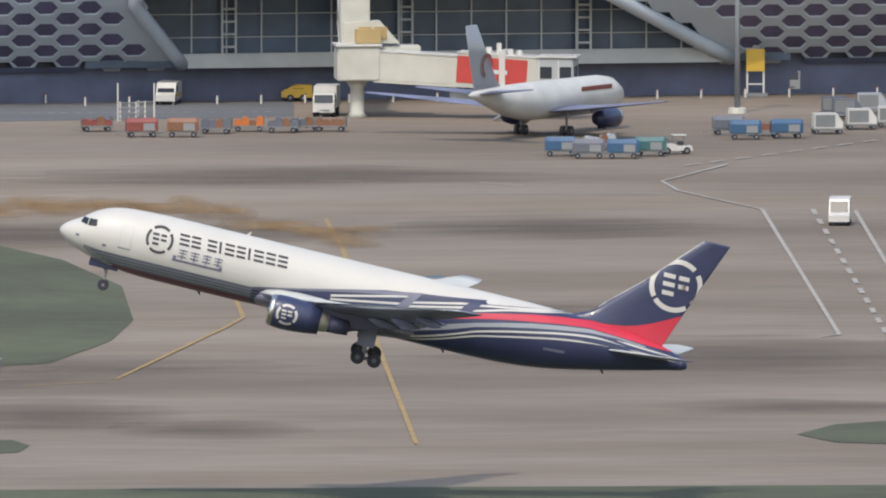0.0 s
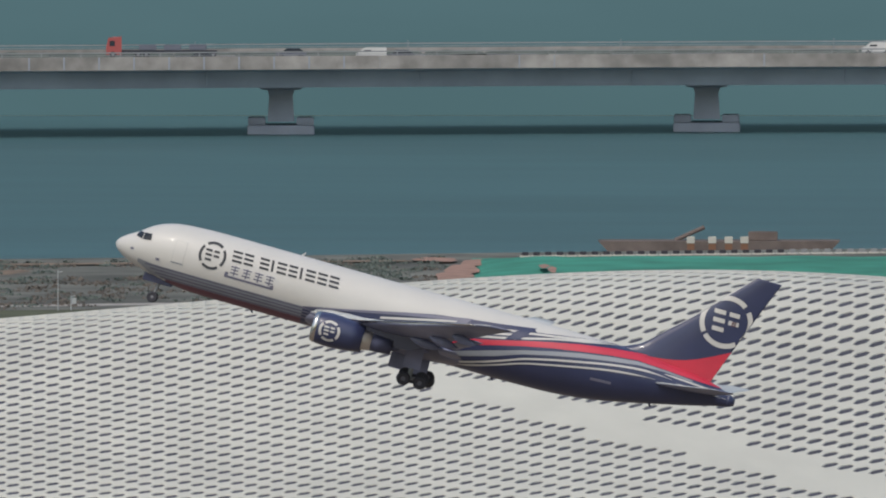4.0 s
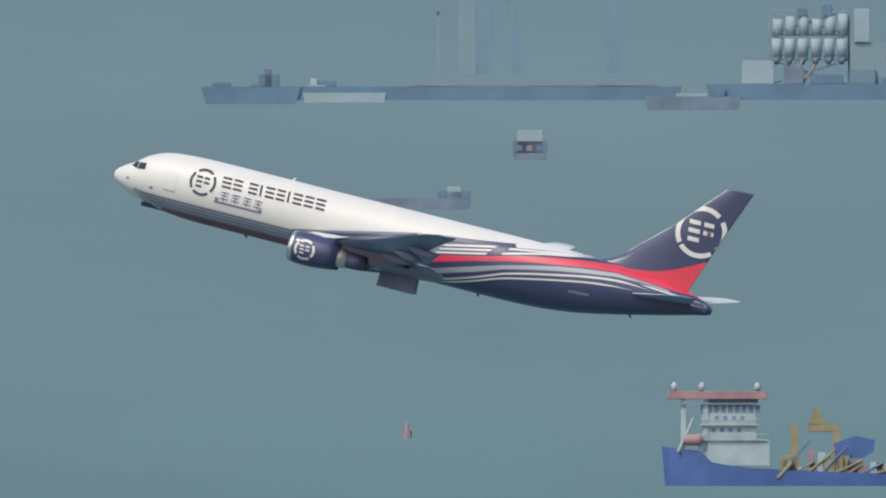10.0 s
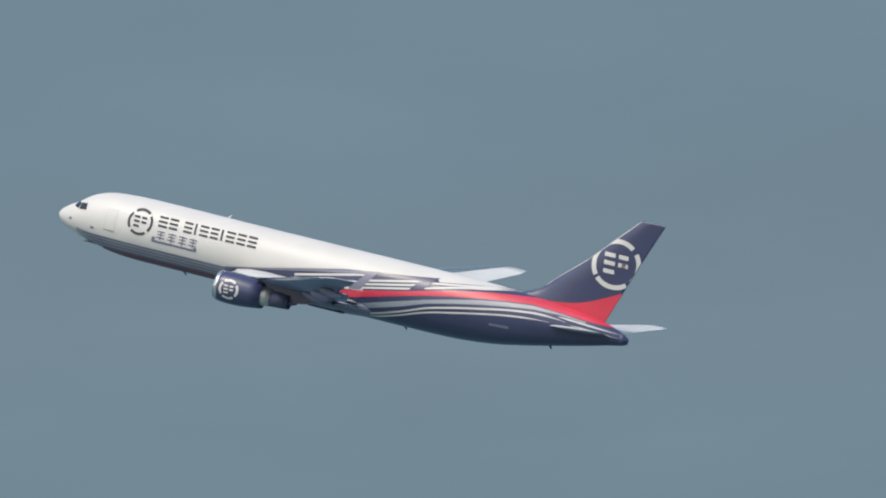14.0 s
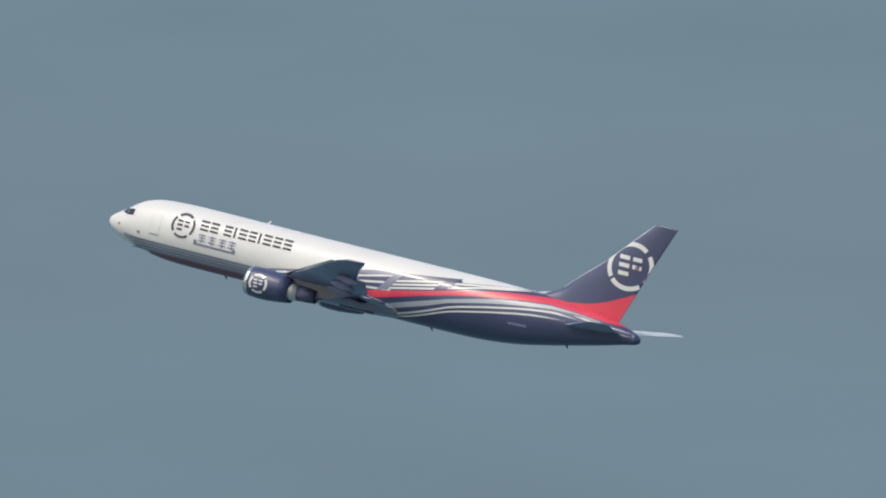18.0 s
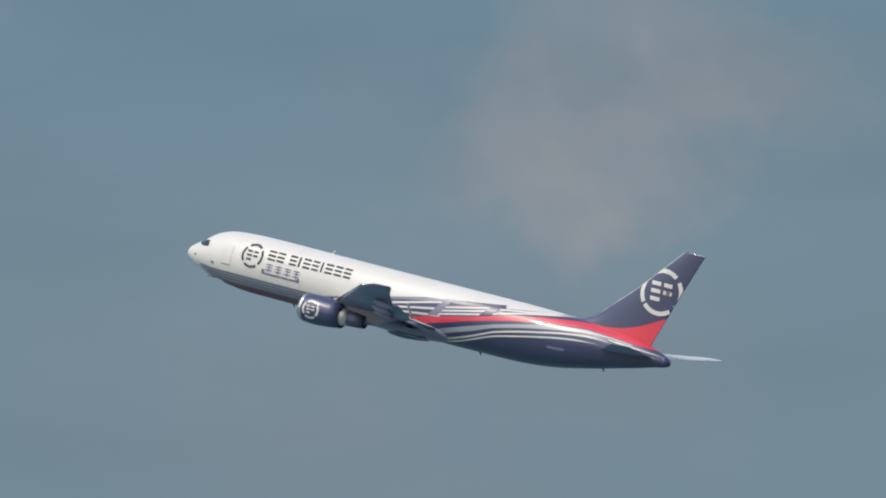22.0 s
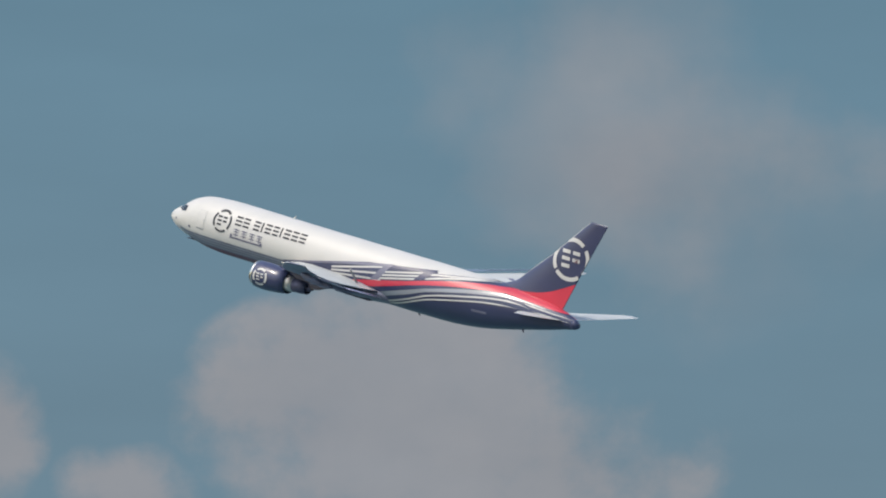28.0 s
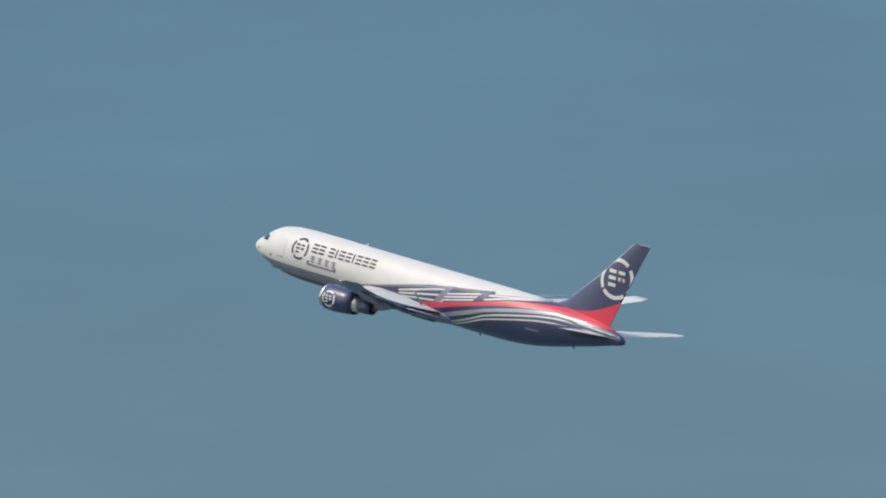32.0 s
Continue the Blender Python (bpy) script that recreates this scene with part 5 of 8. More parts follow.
for x in (12.2, 33.4, 46.9):
    zc, w, h = hull_at(x)
    part("drain_mast", tube(bmesh.new(), (-x, 0, zc - h + 0.05), (-x - 0.25, 0, zc - h - 0.26), 0.12, 0.05, 6), NAVY, airliner, "small dark drain mast")

# fin
def fin_edges(z):
    """Leading and trailing edge of the fin at a height."""
    return (lerp(z, [(1.6, 40.7), (2.34, 42.3), (2.71, 43.7), (3.26, 44.9), (3.7, 45.45), (4.23, 45.95), (6.84, 48.77), (11.13, 52.76), (11.3, 53.1)]),
            lerp(z, [(1.4, 51.35), (7.62, 53.64), (11.3, 55.12)]))


def fin_section(x0, z, c):
    return [Vector((-(x0 + x), y, z)) for x, y in airfoil(c, 0.10)]


fin_rings = []
for z in (1.6, 2.0, 2.34, 2.71, 3.0, 3.26, 3.7, 4.23, 5.4, 6.84, 9.0, 11.15, 11.27):
    le, te = fin_edges(z)
    fin_rings.append(fin_section(le, z, te - le))
fin = part("fin", loft(fin_rings), NAVY, airliner, "tall swept navy tail fin", smooth=True)


def fin_shape(name, quads, mat, label, out=0.02):
    for side in (1, -1):
        vs, fs = [], []
        for quad in quads:
            base = len(vs)
            for i in range(5):
                for k in range(5):
                    p, q = i / 4, k / 4
                    (xa, za), (xb, zb), (xc, zc), (xd, zd) = quad
                    x = (xa * (1 - p) + xb * p) * (1 - q) + (xd * (1 - p) + xc * p) * q
                    z = (za * (1 - p) + zb * p) * (1 - q) + (zd * (1 - p) + zc * p) * q
                    le, te = fin_edges(z)
                    x = max(le + 0.05, min(te - 0.03, x))
                    c = te - le
                    r = max(0.0, min(1.0, (x - le) / c))
                    y = 0.5 * (0.2969 * math.sqrt(r) - 0.126 * r - 0.3516 * r * r + 0.2843 * r ** 3 - 0.1015 * r ** 4) * c
                    vs.append((-x, side * (y * (1 if side > 0 else 0.8) + out + 0.02), z))
            for i in range(4):
                for k in range(4):
                    fs.append((base + i * 5 + k, base + (i + 1) * 5 + k, base + (i + 1) * 5 + k + 1, base + i * 5 + k + 1))
        mesh_object(name, *welded(vs, fs), mat, parent=fin, label=label, smooth=True)


red_z = [(44.0, 2.3), (46.3, 2.45), (47.8, 2.63), (49.2, 3.0), (50.6, 3.57), (51.9, 4.32), (52.5, 4.72)]
fin_shape("red_root", [((x0, 1.3), (x1, 1.3), (x1, lerp(x1, red_z)), (x0, lerp(x0, red_z))) for x0, x1 in zip([44, 45, 46, 47, 48, 49, 50], [45, 46, 47, 48, 49, 50, 51.15])]
          + [((51.15, 1.3), (51.32, 1.3), (52.5, 4.6), (51.15, lerp(51.15, red_z)))], RED, "bright red fin root")
for arc in arcs(ring_quads(51.40, 6.97, 1.84, 2.26, gaps=(46, 135, 222, 314), gap=6)):
    fin_shape("emblem_arc", arc, WHITE, "white arc of the broken ring emblem", 0.03)
for bar in emblem_bars(51.40, 6.97, 1.95):
    fin_shape("emblem_bar", [bar], WHITE, "white plain emblem bar", 0.03)
fin_shape("emblem_dot", [((51.9, 6.75), (52.3, 6.75), (52.3, 7.15), (51.9, 7.15))], BELLYRED, "small dark red emblem spot", 0.03)
bm = bmesh.new()
for z0, z1 in ((3.7, 4.23), (4.23, 6.84), (6.84, 11.15)):
    tube(bm, (-fin_edges(z0)[0] - 0.02, 0, z0), (-fin_edges(z1)[0] - 0.02, 0, z1), 0.055, n=8)
part("leading_edge", bm, SEAMGREY, fin, "thin pale leading edge", smooth=True)

# wings, tailplanes
NOZZLE = material("nozzle_metal", (0.06, 0.064, 0.11), 0.5, 0.4, vary=0.15)
for side in (1, -1):
    wing = sunlit_top(part("wing", surface(WING if side == 1 else WING_FLEXED, side), WINGGREY, airliner, "light grey swept wing with shade painted on its underside", smooth=True), WING_SUNLIT)
    for y, l in ((4.6, 3.4), (9.8, 3.0), (13.4, 2.6), (17.0, 2.2)):
        le, z, c = (lerp(y, [(w[0], w[k]) for w in WING]) for k in (1, 2, 3))
        bm = loft([[Vector((-(le + c * 0.55 + l * q), side * y + r * 0.28 * math.cos(a), z - 0.35 * c * 0.1 - 0.15 + r * 0.42 * math.sin(a) - 0.25 * q)) for a in [2 * math.pi * k / 10 for k in range(10)]]
                   for q, r in ((0, 0.05), (0.15, 0.6), (0.4, 1.0), (0.7, 0.8), (1.0, 0.08))])
        part("flap_fairing", bm, WINGGREY, wing, smooth=True)
    flap = [(3.2, lerp(3.2, [(w[0], w[1] + w[3]) for w in WING]) - 0.5, -2.1, 2.0, 0.12), (7.8, lerp(7.8, [(w[0], w[1] + w[3]) for w in WING]) - 0.4, -1.45, 1.7, 0.12)]
    part("inboard_flap", surface(flap, side), WINGGREY, wing, smooth=True)
    flap = [(9.4, lerp(9.4, [(w[0], w[1] + w[3]) for w in WING]) - 0.4, -1.15, 1.5, 0.12), (16.8, lerp(16.8, [(w[0], w[1] + w[3]) for w in WING]) - 0.3, 0.25, 1.1, 0.12)]
    part("outboard_flap", surface(flap, side), WINGGREY, wing, smooth=True)
    part("slat", surface([(9.0, 21.9, -1.05, 1.1, 0.2), (22.6, 32.1, 1.72, 0.5, 0.2)], side), METAL, wing, "bare metal leading-edge slat", smooth=True)
    tail = [(0.6, 46.2, 0.50, 6.0, 0.07, 4), (2.0, 47.3, 0.67, 5.1, 0.07, 4), (5.5, 49.8, 1.10, 3.6, 0.06, 4), (8.8, 52.1, 1.52, 2.2, 0.06, 4), (9.35, 52.7, 1.59, 1.5, 0.06, 4)]
    sunlit_top(part("tailplane", surface(tail, side), WINGGREY, airliner, "light grey tailplane", smooth=True), WING_SUNLIT)
    # engine
    cy, cz = side * 8.4, -2.50
    ring = lambda x, r, dz=0.0: [Vector((-x - 1.75, cy + r * math.cos(a), cz + dz + r * math.sin(a))) for a in [2 * math.pi * k / 32 for k in range(32)]]
    engine = part("engine", loft([ring(16.75, 1.30), ring(17.2, 1.39), ring(17.9, 1.44), ring(18.8, 1.42), ring(19.9, 1.31), ring(21.0, 1.15), ring(21.0, 1.09), ring(19.8, 1.14)]), NAVY, airliner, "navy engine nacelle", smooth=True)
    part("inlet_lip", loft([ring(17.3, 1.02), ring(16.75, 1.08), ring(16.57, 1.17), ring(16.6, 1.26), ring(16.8, 1.34), ring(17.0, 1.38), ring(17.05, 1.2)], True), METAL, engine, "polished metal inlet lip", smooth=True)
    part("fan", loft([ring(17.27, 1.1), ring(17.35, 1.1)]), TYRE, engine, "dark fan disc")
    part("core_cowl", loft([ring(19.9, 1.0), ring(20.8, 0.90), ring(21.75, 0.78), ring(21.75, 0.72)]), HOTMETAL, engine, "bare metal core cowl", smooth=True)
    part("core_nozzle", loft([ring(21.7, 0.76), ring(22.6, 0.72), ring(23.5, 0.64), ring(23.5, 0.58), ring(22.9, 0.56)]), NOZZLE, engine, "dark exhaust nozzle", smooth=True)
    part("exhaust_plug", loft([ring(22.9, 0.4), ring(23.6, 0.3), ring(24.2, 0.06)]), NOZZLE, engine, smooth=True)
    py = []
    for x, zt, zb in ((19.8, -1.40, -2.0), (21.6, -1.05, -2.0), (23.2, -0.95, -2.3), (25.2, -1.05, -2.55), (26.6, -1.15, -2.35), (28.0, -1.3, -1.8)):
        py.append([Vector((-x, cy + 0.22, zt)), Vector((-x, cy - 0.22, zt)), Vector((-x, cy - 0.22, zb)), Vector((-x, cy + 0.22, zb))])
    part("pylon", loft(py), NAVY, engine, "navy engine pylon")
    for quads in arcs(ring_quads(0, 0, 0.70, 0.93)) + [[b] for b in emblem_bars(0, 0, 0.80)]:
      vs, fs = [], []
      for quad in quads:
        base = len(vs)
        for x, z in quad:
            r = lerp(18.15 + x, [(17.2, 1.39), (17.9, 1.44), (18.8, 1.42), (20, 1.3)]) + 0.045
            a = (z - 0.05) / 1.44
            vs.append((-(19.9 + x), cy + side * r * math.cos(a), cz + r * math.sin(a)))
        fs.append((base, base + 1, base + 2, base + 3))
      mesh_object("emblem_mark", *welded(vs, fs), WHITE, parent=engine, label="white emblem mark")
bm = loft([[Vector((-x, w * math.cos(a), zc + h * math.sin(a))) for a in [2 * math.pi * k / 24 for k in range(24)]]
           for x, w, zc, h in ((15.6, 0.4, -2.3, 0.3), (17.5, 2.3, -2.0, 0.9), (20, 2.9, -1.95, 1.15), (27, 2.9, -1.95, 1.2), (30, 2.2, -2.0, 0.9), (32.5, 0.4, -2.3, 0.35))])
part("wing_fairing", bm, MIDGREY, airliner, "grey wing-to-body fairing", smooth=True)


# landing gear
def wheel(parent, x, y, z, r, w):
    prof = [(0.35 * r, w * 0.30), (0.55 * r, w * 0.42), (0.80 * r, w * 0.5), (0.95 * r, w * 0.38), (r, w * 0.15), (r, -w * 0.15), (0.95 * r, -w * 0.38), (0.80 * r, -w * 0.5), (0.55 * r, -w * 0.42), (0.35 * r, -w * 0.30)]
    bm = loft([[Vector((x + q * math.cos(a), y + k, z + q * math.sin(a))) for q, k in prof] for a in [2 * math.pi * i / 20 for i in range(20)]] + [[Vector((x + q, y + k, z)) for q, k in prof]], False)
    ob = part("wheel", bm, TYRE, parent, "black rubber tyre", smooth=True)
    part("rim", tube(bmesh.new(), (x, y - w * 0.3, z), (x, y + w * 0.3, z), r * 0.42, n=12), RIMGREY, ob, "dark grey wheel rim")
    return ob


nose_gear = new("nose_gear")
nose_gear.parent = airliner
nose_gear["label"] = "grey nose gear leg with two small wheels"
part("strut", tube(bmesh.new(), (0, 0, 0.2), (0, 0, -2.2), 0.14, 0.11, 10), GEARGREY, nose_gear)
part("drag_brace", tube(bmesh.new(), (0.9, 0, 0.1), (0, 0, -1.2), 0.07, n=8), GEARGREY, nose_gear)
part("axle", tube(bmesh.new(), (0, -0.5, -2.2), (0, 0.5, -2.2), 0.08, n=8), GEARGREY, nose_gear)
for y in (0.3, -0.3):
    part("taxi_light", tube(bmesh.new(), (0.12, y, -0.75), (0.28, y, -0.75), 0.13, 0.15, 10), METAL, nose_gear, "small bright round taxi light")
for y in (0.33, -0.33):
    wheel(nose_gear, 0, y, -2.2, 0.47, 0.33)
nose_doors = []
for side in (1, -1):
    d = part("nose_gear_door", boxed(-1.3, 1.2, -0.03, 0.03, -0.62, 0.0, 0.02), NAVY, airliner, "open dark gear door")
    nose_doors.append((d, side))
main_gears, main_doors = [], []
for side in (1, -1):
    g = new("main_gear")
    g.parent = airliner
    g["label"] = "grey main gear leg with four dark wheels"
    part("strut", tube(bmesh.new(), (0, 0, 0.3), (0, 0, -2.9), 0.24, 0.19, 12), GEARGREY, g)
    part("side_brace", tube(bmesh.new(), (0, -side * 1.8, 0.2), (0, 0, -1.6), 0.10, n=8), GEARGREY, g)
    part("bogie_beam", boxed(-1.15, 0.55, -0.13, 0.13, -3.05, -2.75, 0.04), GEARGREY, g)
    part("leg_door", boxed(-0.75, 0.75, side * 0.45 - 0.03, side * 0.45 + 0.03, -1.9, 0.2, 0.02), WINGGREY, g, "grey leg door panel")
    for x in (0.42, -1.02):
        for y in (0.55, -0.55):
            wheel(g, x, y, -2.9, 0.60, 0.46)
    main_gears.append((g, side))
    d = part("main_gear_door", boxed(-1.65, 1.65, -0.03, 0.03, -1.5, 0.0, 0.02), WINGGREY, airliner, "large dark belly gear door")
    main_doors.append((d, side))


def gear_motions():
    nose = [(0, 0), (2.0, 0), (3.2, 4), (4.5, 18), (5.5, 34), (6.5, 48), (7.5, 66), (8.5, 85), (9.5, 98), (32, 98)]
    walk(nose_gear, [(t, pose(-4.3, 0, -2.15 + 0.9 * a / 98, 0, -a, 0)) for t, a in nose])
    for d, side in nose_doors:
        rows = [(0, 90), (8.5, 90), (9.5, 60), (10.6, 10), (11.2, 0), (32, 0)]
        walk(d, [(t, pose(-3.9, side * (0.50 + 0.35 * (1 - a / 90)), -2.36 - 0.02 * (90 - a) / 90, side * (a - 90), 0, 0)) for t, a in rows])
    main = [(0, 0), (1.2, 0), (2.4, 0), (3.4, 6), (4.5, 26), (5.5, 41), (6.5, 53), (7.0, 58), (7.5, 65), (8.0, 74), (8.6, 86), (9.2, 92), (32, 92)]
    for g, side in main_gears:
        walk(g, [(t, pose(-27.0, side * (4.5 - 0.4 * a / 92), -2.0 + 0.25 * a / 92, side * -a, 0, 0)) for t, a in main])
    for d, side in main_doors:
        rows = [(0, 0), (1.2, 0), (2.2, 70), (3.0, 88), (9.4, 88), (10.4, 55), (11.2, 15), (11.8, 0), (32, 0)]
        walk(d, [(t, pose(-26.4, side * (0.25 + 0.15 * a / 88), -2.98 + 0.06 * a / 88, side * (90 - a), 0, 0)) for t, a in rows])


# ---- apron things ----
STEEL = material("grey_steel", (0.20, 0.21, 0.22), 0.5, 0.3, vary=0.12)
GLASSD = material("vehicle_glass", (0.03, 0.035, 0.045), 0.15, vary=0.1)
CREAM = material("cream_panel", (0.47, 0.46, 0.41), 0.6, vary=0.08, scale=0.5)
JETRED = material("banner_red", (0.42, 0.045, 0.04), 0.5, vary=0.08)
OCHRE = material("ochre_box", (0.36, 0.26, 0.115), 0.6, vary=0.12)
PAINTS = {}


def paint_of(name, rgb):
    if name not in PAINTS:
        PAINTS[name] = material(name + "_vehicle_paint", rgb, 0.45, vary=0.1, coat=0.3)
    return PAINTS[name]


C_WHITE, C_ORANGE, C_BLUE = paint_of("white", (0.53, 0.52, 0.50)), paint_of("orange", (0.48, 0.14, 0.03)), paint_of("blue", (0.032, 0.09, 0.18))
C_RED, C_BROWN, C_GREY = paint_of("brick_red", (0.21, 0.055, 0.048)), paint_of("brown", (0.19, 0.09, 0.05)), paint_of("slate", (0.11, 0.12, 0.15))
C_TEAL, C_YELLOW, C_SILVER = paint_of("teal", (0.042, 0.12, 0.125)), paint_of("yellow", (0.52, 0.33, 0.04)), paint_of("silver", (0.34, 0.37, 0.40))


def stand(u, v, turn=0.0):
    """A pose on the ground, facing the viewer, turned by degrees."""
    p = ground(u, v)
    return Matrix.Translation(p) @ Matrix.Rotation(bearing(u) + radians(turn), 4, "Z")


def small_wheel(parent, x, y, r=0.32, w=0.22):
    ob = part("wheel", tube(bmesh.new(), (x, y - w / 2, r), (x, y + w / 2, r), r, n=14), TYRE, parent, "black tyre")
    part("hub", tube(bmesh.new(), (x, y - w * 0.55, r), (x, y + w * 0.55, r), r * 0.45, n=8), STEEL, ob)
    return ob


def baggage_cart(m, mat, label, group="baggage carts", covered=True, length=3.2):
    t = thing("baggage_cart", m, label, "cart", group)
    h = length / 2
    part("bed", boxed(-h, h, -0.8, 0.8, 0.45, 0.62, 0.03), STEEL, t)
    if covered:
        part("cover", loft([[Vector((x, y * k, 0.62 + (z - 0.62) * k)) for y, z in ((-0.84, 0.62), (-0.84, 1.55), (-0.5, 1.95), (0.5, 1.95), (0.84, 1.55), (0.84, 0.62))] for x, k in ((-h, 0.9), (-h + 0.25, 1.0), (-0.2, 0.97), (h - 0.25, 1.0), (h, 0.9))]), mat, t)
        for x in (-h + 0.35, 0.08):
            part("curtain", boxed(x, x + h - 0.45, -0.9, -0.85, 0.68, 1.42, 0.02), GEARGREY if x > 0 else mat, t, "side curtain")
    else:
        r = random.Random(round(m.translation.x * 7))
        n = 4
        for k in range(n):
            w = (length - 0.2) / n
            x = -h + 0.1 + w * k
            z = r.uniform(0.55, 1.0)
            part("load", loft([[Vector((x + xx * w, y, 0.62 + zz * z)) for xx, zz in ((0, 0), (0.02, 0.75), (0.25, 1), (0.8, 0.95), (1.0, 0.7), (1.0, 0))] for y in (-0.74, 0.74)]), (mat, mat, C_BROWN, mat)[k], t, "bulging load")
        part("end_rail", boxed(h - 0.08, h, -0.75, 0.75, 0.62, 1.6, 0.02), STEEL, t)
    part("tow_bar", tube(bmesh.new(), (-h, 0, 0.5), (-h - 1.0, 0, 0.35), 0.05, n=6), STEEL, t)
    for x in (-h + 0.5, h - 0.5):
        for y in (-0.7, 0.7):
            small_wheel(t, x, y, 0.28)
    return t


def container_dolly(m, mat, label, group="container dollies"):
    t = thing("container_dolly", m, label, "container", group)
    part("frame", boxed(-1.6, 1.6, -1.1, 1.1, 0.4, 0.58, 0.03), STEEL, t)
    part("container", loft([[Vector((x, y, z)) for x, z in ((-1.45, 0.6), (-1.45, 2.1), (0.9, 2.1), (1.5, 1.2), (1.5, 0.6))] for y in (-1.0, 1.0)]), mat, t)
    part("door_panel", boxed(-1.3, 0.7, -1.04, -1.0, 0.75, 1.95, 0.01), STEEL, t)
    for x in (-1.2, 1.2):
        for y in (-0.95, 0.95):
            small_wheel(t, x, y, 0.25)
    return t


def car(m, mat, label, length=4.6, height=1.5, group="parked cars"):
    t = thing("car", m, label, "car", group)
    h, w = length / 2, 0.9
    prof = [(-h, 0.35), (-h, 0.80), (-h + 0.9, 0.95), (h - 0.25, 0.98), (h, 0.75), (h, 0.35)]
    part("body", loft([[Vector((x, y * (1 if abs(x) < h - 0.1 else 0.93), z)) for x, z in prof] for y in (-w, -w * 0.96, w * 0.96, w)]), mat, t)
    cab = [(-h + 1.0, 0.95), (-h + 1.7, height), (h - 1.1, height), (h - 0.35, 0.97)]
    part("cabin", loft([[Vector((x, y, z)) for x, z in cab] for y in (-w * 0.84, w * 0.84)]), GLASSD, t, "dark glass cabin")
    part("roof", boxed(-h + 1.65, h - 1.1, -w * 0.82, w * 0.82, height - 0.05, height + 0.04, 0.03), mat, t)
    for x in (-h + 0.85, h - 0.85):
        for y in (-w + 0.08, w - 0.08):
            small_wheel(t, x, y, 0.33)
    return t


def van(m, mat, label, length=5.4, height=2.3, group="service vans", stripe=None):
    t = thing("van", m, label, "van", group)
    h, w = length / 2, 1.0
    prof = [(-h, 0.4), (-h, 1.0), (-h + 0.5, 1.25), (-h + 1.2, height - 0.1), (-h + 1.6, height), (h - 0.1, height), (h, height - 0.25), (h, 0.4)]
    part("body", loft([[Vector((x, y, z)) for x, z in prof] for y in (-w, w)]), mat, t)
    part("windscreen", loft([[Vector((x, y, z)) for x, z in ((-h + 0.50, 1.30), (-h + 1.08, height - 0.3), (-h + 1.16, height - 0.3), (-h + 0.6, 1.28))] for y in (-0.85, 0.85)]), GLASSD, t)
    for y in (-w - 0.02, w - 0.01):
        part("side_window", boxed(-h + 1.2, -h + 2.3, y, y + 0.03, 1.3, height - 0.35, 0.01), GLASSD, t)
    part("rear_window", boxed(h - 0.01, h + 0.03, -0.75, 0.75, 1.35, height - 0.3, 0.01), GLASSD, t)
    if stripe:
        part("stripe", boxed(-h + 0.6, h - 0.1, -w - 0.03, -w, 0.85, 1.1, 0.005), stripe, t)
    for x in (-h + 0.95, h - 0.95):
        for y in (-w + 0.1, w - 0.1):
            small_wheel(t, x, y, 0.36)
    return t


def truck(m, cab_mat, box_mat, label, length=7.5, height=3.2, group="service trucks"):
    t = thing("truck", m, label, "truck", group)
    h = length / 2
    part("chassis", boxed(-h, h, -0.6, 0.6, 0.55, 0.8, 0.03), STEEL, t)
    cab = part("cab", loft([[Vector((x, y, z)) for x, z in ((-h, 0.5), (-h, 1.4), (-h + 0.25, 2.35), (-h + 1.7, 2.4), (-h + 1.7, 0.5))] for y in (-1.1, 1.1)]), cab_mat, t)
    part("windscreen", loft([[Vector((x, y, z)) for x, z in ((-h - 0.03, 1.45), (-h + 0.2, 2.25), (-h + 0.3, 2.2), (-h + 0.1, 1.45))] for y in (-0.95, 0.95)]), GLASSD, cab)
    for y in (-1.13, 1.10):
        part("side_window", boxed(-h + 0.35, -h + 1.2, y, y + 0.03, 1.5, 2.15, 0.01), GLASSD, cab)
    part("cargo_box", boxed(-h + 1.9, h, -1.2, 1.2, 0.85, height, 0.06), box_mat, t)
    for x in (-h + 0.9, h - 1.0, h - 2.0):
        for y in (-1.0, 1.0):
            small_wheel(t, x, y, 0.45, 0.3)
    return t


def tug(m, mat, label, group="tow tractors"):
    t = thing("tow_tractor", m, label, "tractor", group)
    part("body", loft([[Vector((x, y, z)) for x, z in ((-1.6, 0.35), (-1.6, 0.95), (-0.3, 1.05), (0.1, 0.85), (1.5, 0.85), (1.6, 0.35))] for y in (-0.8, 0.8)]), mat, t)
    part("canopy", boxed(-0.4, 1.0, -0.75, 0.75, 1.85, 1.95, 0.03), mat, t)
    for x in (-0.35, 0.95):
        for y in (-0.7, 0.7):
            part("post", tube(bmesh.new(), (x, y, 0.85), (x, y, 1.87), 0.04, n=6), STEEL, t)
    part("seat", boxed(0.2, 0.7, -0.4, 0.4, 0.85, 1.25, 0.05), TYRE, t)
    for x in (-1.0, 1.0):
        for y in (-0.7, 0.7):
            small_wheel(t, x, y, 0.36, 0.28)
    return t


